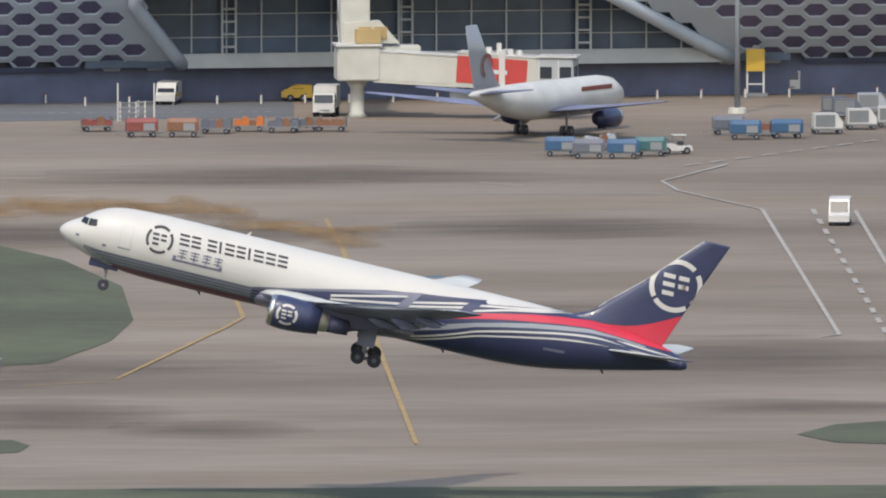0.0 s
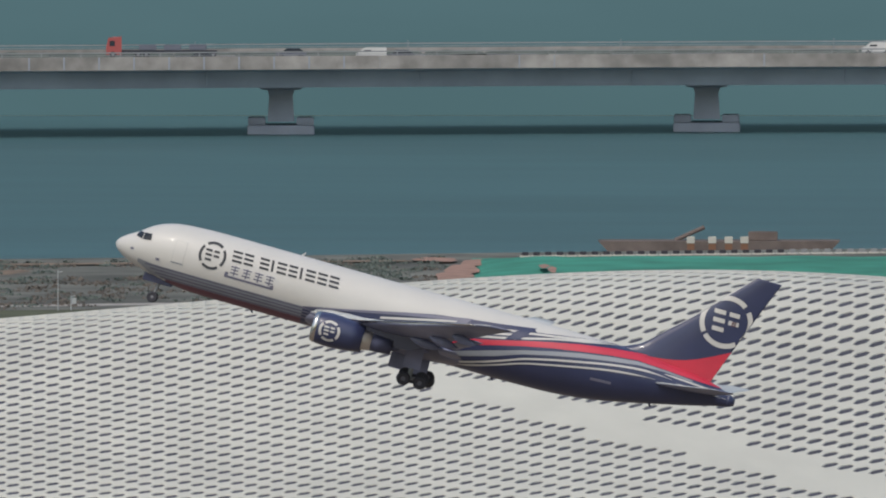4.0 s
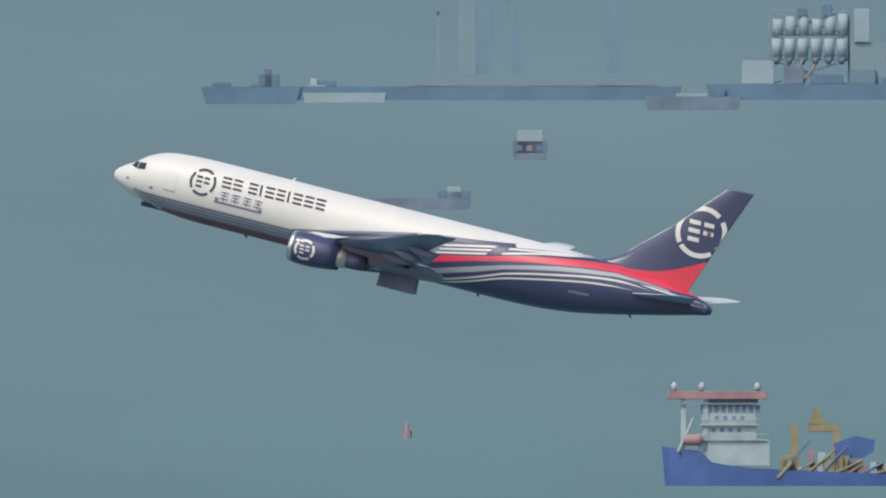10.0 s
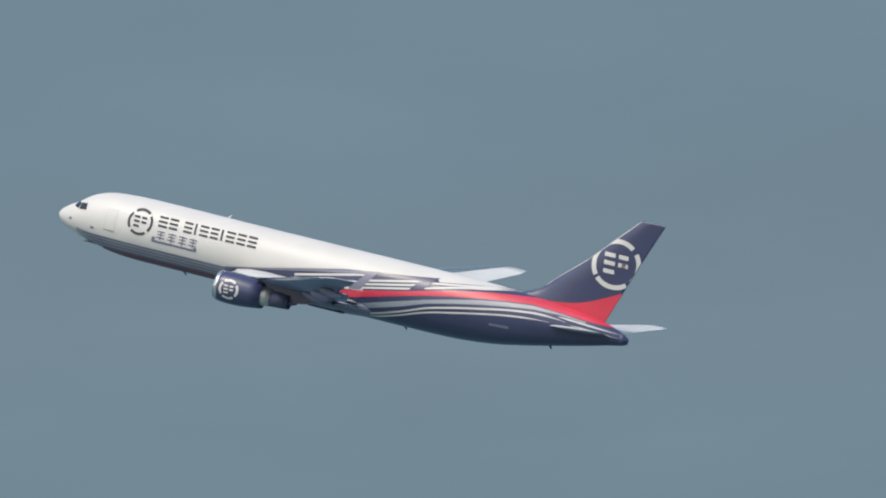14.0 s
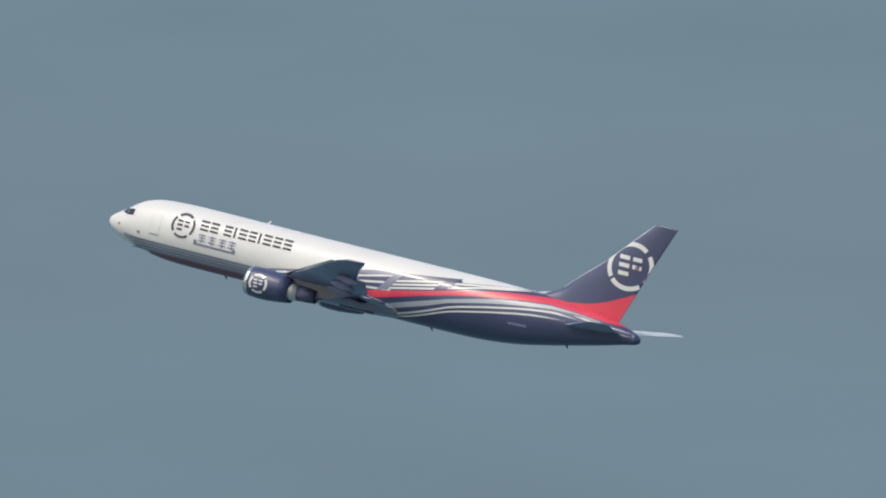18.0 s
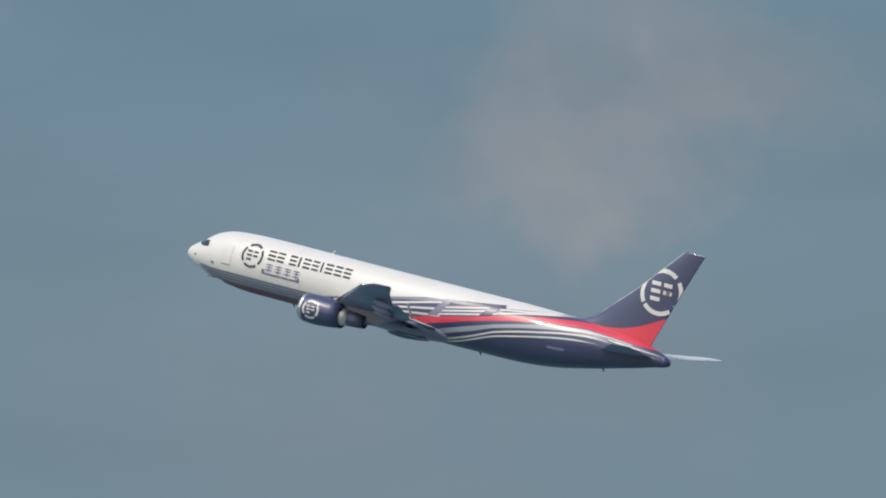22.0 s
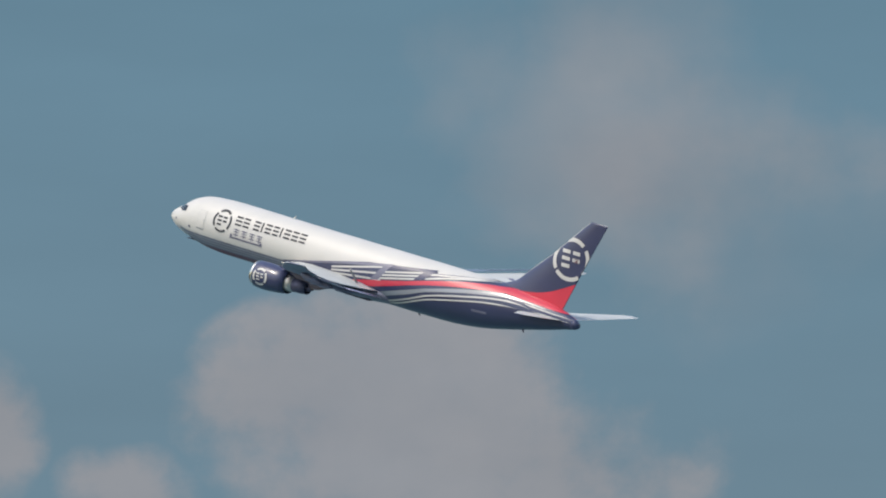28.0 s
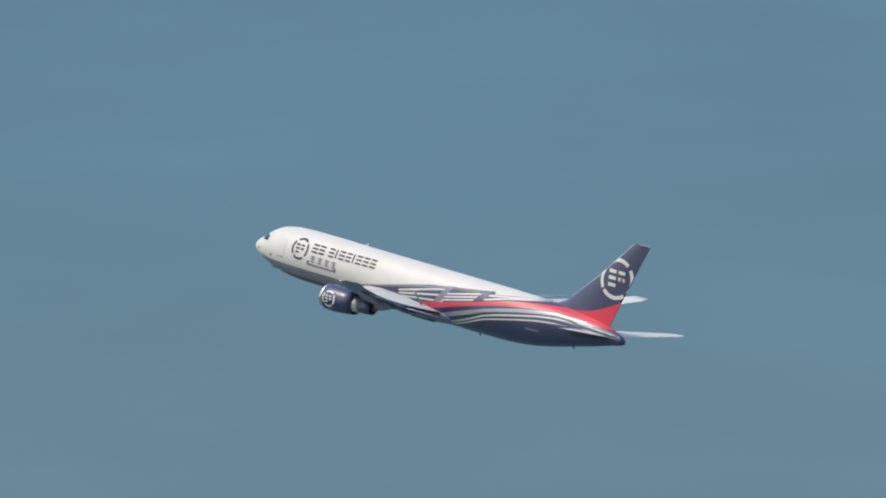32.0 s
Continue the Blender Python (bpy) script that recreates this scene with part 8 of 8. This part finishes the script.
# unfinished bridge tower
def lattice(x0, x1, y, z0, z1, bay, r, brace):
    """An upright truss: two chords, ties and crossing braces."""
    bm = bmesh.new()

    def bar(a, b, w):
        d = Vector((b[1] - a[1], 0, a[0] - b[0])).normalized() * w
        ends = [Vector((q[0], yy, q[1])) + k * d for yy in (y - 0.1, y + 0.1) for q, k in ((a, -1), (a, 1), (b, 1), (b, -1))]
        vs = [bm.verts.new(e) for e in ends]
        for f in ((0, 1, 2, 3), (7, 6, 5, 4), (0, 4, 5, 1), (1, 5, 6, 2), (2, 6, 7, 3), (3, 7, 4, 0)):
            bm.faces.new([vs[i] for i in f])

    for x in (x0, x1):
        bar((x, z0), (x, z1), r)
    n = max(1, int((z1 - z0) / bay))
    for i in range(n):
        a, b = z0 + (z1 - z0) * i / n, z0 + (z1 - z0) * (i + 1) / n
        bar((x0, b), (x1, b), brace)
        bar((x0, a), (x1, b), brace)
        bar((x1, a), (x0, b), brace)
    return bm


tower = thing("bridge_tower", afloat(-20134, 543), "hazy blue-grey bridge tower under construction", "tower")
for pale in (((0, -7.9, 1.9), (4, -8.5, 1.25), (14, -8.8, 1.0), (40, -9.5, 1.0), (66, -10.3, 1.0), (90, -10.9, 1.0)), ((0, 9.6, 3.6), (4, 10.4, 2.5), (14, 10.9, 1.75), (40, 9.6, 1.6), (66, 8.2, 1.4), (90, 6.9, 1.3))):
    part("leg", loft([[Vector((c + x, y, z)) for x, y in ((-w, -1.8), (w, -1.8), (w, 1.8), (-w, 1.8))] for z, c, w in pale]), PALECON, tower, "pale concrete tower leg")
# each leg's shaded side, put in as a strip of darker blue
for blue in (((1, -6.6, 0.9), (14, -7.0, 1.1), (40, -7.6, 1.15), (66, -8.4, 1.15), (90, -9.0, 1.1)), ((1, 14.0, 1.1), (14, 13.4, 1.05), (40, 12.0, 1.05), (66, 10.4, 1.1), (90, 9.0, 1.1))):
    part("leg_shade_side", loft([[Vector((c + x, y, z)) for x, y in ((-w, -2.1), (w, -2.1), (w, 2.0), (-w, 2.0))] for z, c, w in blue]), HAZEBLUE, tower, "shaded side of the leg, painted as a blue strip")
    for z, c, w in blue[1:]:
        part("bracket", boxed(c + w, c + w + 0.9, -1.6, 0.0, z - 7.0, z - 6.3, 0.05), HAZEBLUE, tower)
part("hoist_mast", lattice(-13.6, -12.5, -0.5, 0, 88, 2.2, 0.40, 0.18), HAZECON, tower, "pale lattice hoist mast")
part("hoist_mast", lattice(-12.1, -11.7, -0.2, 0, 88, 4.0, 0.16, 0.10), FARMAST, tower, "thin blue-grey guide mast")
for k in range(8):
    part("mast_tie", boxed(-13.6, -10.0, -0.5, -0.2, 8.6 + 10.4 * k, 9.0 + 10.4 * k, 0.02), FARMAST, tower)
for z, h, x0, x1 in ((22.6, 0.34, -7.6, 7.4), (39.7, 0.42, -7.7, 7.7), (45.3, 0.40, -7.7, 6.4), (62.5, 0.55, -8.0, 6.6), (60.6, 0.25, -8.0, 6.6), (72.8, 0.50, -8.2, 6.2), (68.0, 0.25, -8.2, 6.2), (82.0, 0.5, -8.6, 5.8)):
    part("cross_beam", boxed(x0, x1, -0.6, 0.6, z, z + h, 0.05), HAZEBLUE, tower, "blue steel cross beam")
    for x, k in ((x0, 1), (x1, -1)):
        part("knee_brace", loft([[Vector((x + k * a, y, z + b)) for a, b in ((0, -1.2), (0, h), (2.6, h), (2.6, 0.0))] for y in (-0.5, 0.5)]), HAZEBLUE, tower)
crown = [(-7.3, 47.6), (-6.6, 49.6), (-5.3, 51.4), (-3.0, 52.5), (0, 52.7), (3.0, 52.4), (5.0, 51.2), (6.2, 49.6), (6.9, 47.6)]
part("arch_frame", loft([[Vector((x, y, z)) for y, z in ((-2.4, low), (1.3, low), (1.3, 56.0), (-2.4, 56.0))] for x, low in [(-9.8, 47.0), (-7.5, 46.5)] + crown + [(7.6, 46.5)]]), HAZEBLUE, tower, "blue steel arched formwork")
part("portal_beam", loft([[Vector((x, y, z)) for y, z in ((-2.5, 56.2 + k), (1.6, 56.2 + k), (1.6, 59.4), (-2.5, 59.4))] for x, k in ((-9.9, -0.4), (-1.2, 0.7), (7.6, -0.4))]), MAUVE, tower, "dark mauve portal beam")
part("portal_rail", loft([[Vector((x, y, z + k)) for y, z in ((-2.6, 56.0), (-2.2, 56.0), (-2.2, 56.3), (-2.6, 56.3))] for x, k in ((-9.9, -0.5), (-1.2, 0.6), (7.6, -0.5))]), HAZEDRED, tower, "pale walkway rail")
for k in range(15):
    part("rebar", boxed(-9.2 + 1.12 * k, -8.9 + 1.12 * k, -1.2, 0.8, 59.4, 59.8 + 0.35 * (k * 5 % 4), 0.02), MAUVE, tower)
# white spots of two work lights, built as pale boxes that don't glow
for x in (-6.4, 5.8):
    part("work_light_box", boxed(x - 0.45, x + 0.45, -2.6, -2.4, 52.0, 53.4, 0.1), FARWHITE, tower, "small pale box for a work light")
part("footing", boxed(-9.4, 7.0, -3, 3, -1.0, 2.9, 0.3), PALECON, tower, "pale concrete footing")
part("footing_rail", boxed(-9.4, 7.0, -3.2, -3.0, 2.4, 2.8, 0.03), HAZEDRED, tower, "red edge rail paled by painted haze")
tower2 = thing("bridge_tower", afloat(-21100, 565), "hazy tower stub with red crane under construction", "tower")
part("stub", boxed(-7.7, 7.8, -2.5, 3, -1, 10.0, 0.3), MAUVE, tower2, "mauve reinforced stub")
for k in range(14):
    part("stub_rib", boxed(-7.6 + 1.13 * k, -7.2 + 1.13 * k, -2.7, -2.4, -0.5, 9.6 + (k * 5 % 4) * 0.45, 0.03), (HAZEDRED, HAZEBLUE, MAUVE)[k % 3], tower2, "upright reinforcement")
part("lift_shaft", boxed(-2.5, 0.0, -3.2, 1.2, 0, 22.4, 0.1), HAZEDRED, tower2, "pale pink shaft")
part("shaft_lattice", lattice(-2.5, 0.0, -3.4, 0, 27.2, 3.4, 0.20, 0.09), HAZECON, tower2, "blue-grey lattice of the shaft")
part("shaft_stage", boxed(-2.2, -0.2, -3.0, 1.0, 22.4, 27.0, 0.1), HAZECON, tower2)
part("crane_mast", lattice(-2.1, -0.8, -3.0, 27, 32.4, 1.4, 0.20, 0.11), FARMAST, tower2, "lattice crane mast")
part("crane_cab", boxed(-3.2, -0.8, -3.6, -1.6, 30.2, 31.9, 0.2), HAZEDRED, tower2)
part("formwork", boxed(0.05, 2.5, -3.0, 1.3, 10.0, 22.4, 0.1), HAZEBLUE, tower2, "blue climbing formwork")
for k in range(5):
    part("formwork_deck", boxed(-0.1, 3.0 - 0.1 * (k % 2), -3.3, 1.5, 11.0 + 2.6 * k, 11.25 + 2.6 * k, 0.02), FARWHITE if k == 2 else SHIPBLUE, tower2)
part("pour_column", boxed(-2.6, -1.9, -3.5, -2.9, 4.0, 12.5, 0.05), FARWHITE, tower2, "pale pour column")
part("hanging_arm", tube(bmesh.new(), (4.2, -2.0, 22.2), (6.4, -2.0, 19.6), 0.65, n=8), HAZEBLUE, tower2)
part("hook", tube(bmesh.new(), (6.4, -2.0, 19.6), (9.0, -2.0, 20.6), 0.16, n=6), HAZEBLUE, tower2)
part("crane_jib", lattice(-0.25, 0.25, 0, 0, 15, 1.2, 0.10, 0.06), HAZEDRED, tower2, "red lattice crane jib").matrix_basis = Matrix.Translation((-2.6, -2.6, 32.3)) @ Matrix.Rotation(radians(-90), 4, "Y")
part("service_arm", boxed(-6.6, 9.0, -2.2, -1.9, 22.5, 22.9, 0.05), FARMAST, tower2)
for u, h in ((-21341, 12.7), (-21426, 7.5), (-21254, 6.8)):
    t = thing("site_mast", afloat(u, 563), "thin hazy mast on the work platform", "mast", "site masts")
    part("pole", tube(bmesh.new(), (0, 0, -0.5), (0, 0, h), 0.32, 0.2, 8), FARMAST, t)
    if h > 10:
        part("head", boxed(-0.6, 2.0, -0.8, 0.8, h - 1.6, h, 0.1), HAZEDRED, t)
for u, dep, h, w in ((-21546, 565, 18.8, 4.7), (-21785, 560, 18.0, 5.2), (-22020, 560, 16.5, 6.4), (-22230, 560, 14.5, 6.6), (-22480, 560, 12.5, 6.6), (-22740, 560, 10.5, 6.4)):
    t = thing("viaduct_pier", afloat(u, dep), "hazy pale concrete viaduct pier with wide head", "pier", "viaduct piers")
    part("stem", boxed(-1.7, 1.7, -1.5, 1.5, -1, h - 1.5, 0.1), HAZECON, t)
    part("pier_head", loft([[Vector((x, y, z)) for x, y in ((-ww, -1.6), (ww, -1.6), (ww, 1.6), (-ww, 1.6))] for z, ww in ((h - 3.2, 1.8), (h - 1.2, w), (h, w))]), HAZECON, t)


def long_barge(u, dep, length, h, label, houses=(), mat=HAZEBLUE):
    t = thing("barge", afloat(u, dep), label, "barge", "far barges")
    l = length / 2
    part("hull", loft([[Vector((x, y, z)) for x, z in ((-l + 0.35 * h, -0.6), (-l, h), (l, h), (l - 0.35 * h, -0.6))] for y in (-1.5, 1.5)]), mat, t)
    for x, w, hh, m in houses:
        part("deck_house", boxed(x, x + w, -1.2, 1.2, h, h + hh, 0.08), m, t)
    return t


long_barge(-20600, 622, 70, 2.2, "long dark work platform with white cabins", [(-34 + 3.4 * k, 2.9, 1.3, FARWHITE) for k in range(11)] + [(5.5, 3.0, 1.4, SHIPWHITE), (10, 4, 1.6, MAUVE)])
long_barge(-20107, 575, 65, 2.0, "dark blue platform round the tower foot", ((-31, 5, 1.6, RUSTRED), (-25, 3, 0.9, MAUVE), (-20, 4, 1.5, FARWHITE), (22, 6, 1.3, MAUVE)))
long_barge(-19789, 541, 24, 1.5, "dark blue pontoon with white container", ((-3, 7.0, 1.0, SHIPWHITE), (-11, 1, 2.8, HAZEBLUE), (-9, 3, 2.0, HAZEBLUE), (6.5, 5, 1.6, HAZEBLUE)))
redboat = long_barge(-19697, 618, 16, 1.1, "haze-paled red workboat with pale cabin", ((-8, 2.4, 0.8, BUOYRED), (-0.6, 5.8, 2.5, FARWHITE)), MAUVE)
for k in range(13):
    part("fender_post", boxed(-7.6 + 1.2 * k, -7.0 + 1.2 * k, -1.7, -1.5, -0.3, 1.5 + 0.5 * (k * 3 % 3), 0.05), BUOYRED if k % 2 else MAUVE, redboat, "haze-paled red upright")
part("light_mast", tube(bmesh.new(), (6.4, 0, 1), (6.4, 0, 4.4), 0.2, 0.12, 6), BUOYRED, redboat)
long_barge(-20745, 610, 1.6, 0.4, "small haze-paled red boat", ((-0.6, 0.9, 0.6, BUOYRED),), BUOYRED)
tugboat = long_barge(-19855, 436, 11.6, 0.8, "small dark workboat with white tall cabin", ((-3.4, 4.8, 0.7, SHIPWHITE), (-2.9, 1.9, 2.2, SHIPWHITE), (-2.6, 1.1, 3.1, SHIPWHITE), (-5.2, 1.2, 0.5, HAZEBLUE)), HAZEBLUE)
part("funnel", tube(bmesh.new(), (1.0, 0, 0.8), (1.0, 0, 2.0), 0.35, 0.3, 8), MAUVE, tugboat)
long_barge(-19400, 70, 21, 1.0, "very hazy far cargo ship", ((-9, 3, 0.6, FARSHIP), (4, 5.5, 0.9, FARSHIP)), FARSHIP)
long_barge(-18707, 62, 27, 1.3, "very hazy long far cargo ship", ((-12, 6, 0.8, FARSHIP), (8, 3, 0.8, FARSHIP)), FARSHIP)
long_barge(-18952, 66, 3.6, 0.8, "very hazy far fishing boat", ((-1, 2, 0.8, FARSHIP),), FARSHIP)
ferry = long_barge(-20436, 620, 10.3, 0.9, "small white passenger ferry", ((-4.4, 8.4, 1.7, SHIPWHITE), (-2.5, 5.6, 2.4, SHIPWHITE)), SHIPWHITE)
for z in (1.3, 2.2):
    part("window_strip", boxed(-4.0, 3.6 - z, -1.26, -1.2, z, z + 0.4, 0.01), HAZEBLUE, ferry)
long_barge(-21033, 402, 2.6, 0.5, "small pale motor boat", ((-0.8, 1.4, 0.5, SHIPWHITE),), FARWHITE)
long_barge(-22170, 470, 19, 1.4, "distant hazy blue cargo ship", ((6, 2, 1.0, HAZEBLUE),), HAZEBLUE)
long_barge(-21330, 566, 26, 1.2, "low dark work platform by the tower", ((-6, 3, 0.8, MAUVE), (4, 2, 0.9, HAZEDRED)), MAUVE)
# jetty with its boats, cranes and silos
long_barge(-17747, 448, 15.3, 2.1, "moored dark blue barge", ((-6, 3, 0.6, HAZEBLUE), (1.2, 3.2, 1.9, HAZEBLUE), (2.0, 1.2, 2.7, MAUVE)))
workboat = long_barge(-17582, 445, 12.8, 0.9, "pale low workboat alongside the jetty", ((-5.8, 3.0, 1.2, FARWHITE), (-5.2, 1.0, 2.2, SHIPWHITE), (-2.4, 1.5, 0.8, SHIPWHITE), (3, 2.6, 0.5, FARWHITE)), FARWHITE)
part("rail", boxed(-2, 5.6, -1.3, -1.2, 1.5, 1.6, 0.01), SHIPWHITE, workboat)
long_barge(-17400, 441, 72, 1.5, "long dark jetty platform", ((-6, 37, 0.3, HAZEDRED), (23, 9, 0.5, HAZEDRED), (-30, 4, 0.6, MAUVE), (-20, 3, 0.8, HAZEBLUE)))
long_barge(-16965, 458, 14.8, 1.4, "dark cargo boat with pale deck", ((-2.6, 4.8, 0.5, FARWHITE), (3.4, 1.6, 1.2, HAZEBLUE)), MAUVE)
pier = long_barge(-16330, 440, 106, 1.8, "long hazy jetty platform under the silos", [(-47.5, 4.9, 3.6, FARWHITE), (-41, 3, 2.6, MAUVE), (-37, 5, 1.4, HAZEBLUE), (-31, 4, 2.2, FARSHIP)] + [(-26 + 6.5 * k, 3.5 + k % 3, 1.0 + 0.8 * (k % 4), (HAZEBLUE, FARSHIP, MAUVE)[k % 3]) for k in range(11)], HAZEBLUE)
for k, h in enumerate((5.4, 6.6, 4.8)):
    part("jib", tube(bmesh.new(), (-41 + 1.4 * k, -0.5, 1.8), (-39.4 + 1.6 * k, -0.5, h), 0.22, n=6), BUOYRED, pier, "haze-paled red loader jib")
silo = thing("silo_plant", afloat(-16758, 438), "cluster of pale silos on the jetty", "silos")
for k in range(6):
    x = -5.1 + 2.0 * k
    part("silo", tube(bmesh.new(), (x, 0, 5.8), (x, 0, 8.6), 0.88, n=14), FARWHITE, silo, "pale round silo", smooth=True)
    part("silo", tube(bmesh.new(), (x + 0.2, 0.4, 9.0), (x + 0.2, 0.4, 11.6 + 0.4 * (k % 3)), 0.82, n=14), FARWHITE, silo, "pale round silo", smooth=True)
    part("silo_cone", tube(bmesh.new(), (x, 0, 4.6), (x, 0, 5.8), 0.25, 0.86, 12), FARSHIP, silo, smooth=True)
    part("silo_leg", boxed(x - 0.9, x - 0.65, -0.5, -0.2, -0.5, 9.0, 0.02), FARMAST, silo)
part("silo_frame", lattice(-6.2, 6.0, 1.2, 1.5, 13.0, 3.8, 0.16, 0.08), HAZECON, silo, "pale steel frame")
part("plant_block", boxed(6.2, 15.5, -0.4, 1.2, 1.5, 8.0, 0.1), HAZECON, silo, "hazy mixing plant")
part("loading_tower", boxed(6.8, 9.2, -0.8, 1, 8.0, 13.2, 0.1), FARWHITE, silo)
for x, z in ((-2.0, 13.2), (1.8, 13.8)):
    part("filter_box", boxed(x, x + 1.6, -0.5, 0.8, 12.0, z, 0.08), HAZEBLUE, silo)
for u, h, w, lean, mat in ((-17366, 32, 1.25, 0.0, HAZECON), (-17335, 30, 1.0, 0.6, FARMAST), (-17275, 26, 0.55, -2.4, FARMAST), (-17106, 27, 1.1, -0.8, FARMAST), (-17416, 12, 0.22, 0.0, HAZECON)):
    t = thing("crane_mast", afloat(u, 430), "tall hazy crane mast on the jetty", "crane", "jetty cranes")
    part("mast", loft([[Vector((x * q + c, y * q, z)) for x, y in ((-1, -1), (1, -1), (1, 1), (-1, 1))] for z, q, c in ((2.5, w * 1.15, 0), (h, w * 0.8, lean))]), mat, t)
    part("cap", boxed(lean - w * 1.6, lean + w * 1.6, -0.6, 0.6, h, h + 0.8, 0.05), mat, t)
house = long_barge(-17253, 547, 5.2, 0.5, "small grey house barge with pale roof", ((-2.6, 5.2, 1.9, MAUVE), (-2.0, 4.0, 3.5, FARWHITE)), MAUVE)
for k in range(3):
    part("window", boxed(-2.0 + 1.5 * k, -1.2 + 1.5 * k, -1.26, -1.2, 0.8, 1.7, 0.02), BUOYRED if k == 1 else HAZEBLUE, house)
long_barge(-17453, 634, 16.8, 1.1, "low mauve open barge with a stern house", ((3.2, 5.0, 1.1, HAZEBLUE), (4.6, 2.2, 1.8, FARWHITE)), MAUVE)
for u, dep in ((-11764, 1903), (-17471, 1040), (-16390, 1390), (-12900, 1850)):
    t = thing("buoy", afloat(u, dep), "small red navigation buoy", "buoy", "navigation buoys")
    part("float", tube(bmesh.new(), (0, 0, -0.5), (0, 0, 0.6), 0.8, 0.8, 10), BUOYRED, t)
    part("cage", tube(bmesh.new(), (0, 0, 0.6), (0, 0, 2.0), 0.45, 0.15, 8), BUOYRED, t)
for u, dep in ((-11712, 1984), (-11312, 1981)):
    t = thing("marker_post", afloat(u, dep), "thin white marker post in the water", "post", "water markers")
    part("pole", tube(bmesh.new(), (0, 0, -0.5), (0, 0, 1.8), 0.1, n=6), SHIPWHITE, t)
    part("board", boxed(-0.3, 0.1, -0.05, 0.05, 0.2, 0.7, 0.01), C_WHITE, t)
# haze painted in: nearly the backdrop's own colour
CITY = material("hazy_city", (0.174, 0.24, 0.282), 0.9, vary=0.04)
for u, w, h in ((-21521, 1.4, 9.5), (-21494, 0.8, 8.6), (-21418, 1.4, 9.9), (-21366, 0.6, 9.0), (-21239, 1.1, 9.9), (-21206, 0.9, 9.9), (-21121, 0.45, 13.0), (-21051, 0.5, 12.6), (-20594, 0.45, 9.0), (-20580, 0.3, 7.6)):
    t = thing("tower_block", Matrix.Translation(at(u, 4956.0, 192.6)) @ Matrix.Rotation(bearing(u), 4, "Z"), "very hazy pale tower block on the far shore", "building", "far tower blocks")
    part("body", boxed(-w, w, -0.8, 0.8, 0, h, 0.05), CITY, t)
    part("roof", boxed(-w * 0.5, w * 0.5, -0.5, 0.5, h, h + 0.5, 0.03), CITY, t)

for i in range(9):
    x = -3 + 2.1 * i
    part("boom", tube(bmesh.new(), (x, -2.1, 2.0), (x + rng.uniform(1.5, 4.5), -2.1, rng.uniform(3.5, 7.5) * (1 - i * 0.06)), 0.15, n=6), RIGYELLOW if i % 3 else HAZEBLUE, ship, "ochre deck boom")



def motions():
    walk(airliner, [(t, pose(x, y, z, rx, ry, rz)) for t, x, y, z, rx, ry, rz in FLIGHT])
    gear_motions()
    for ob, rows in TRAFFIC:
        walk(ob, rows)


motions()
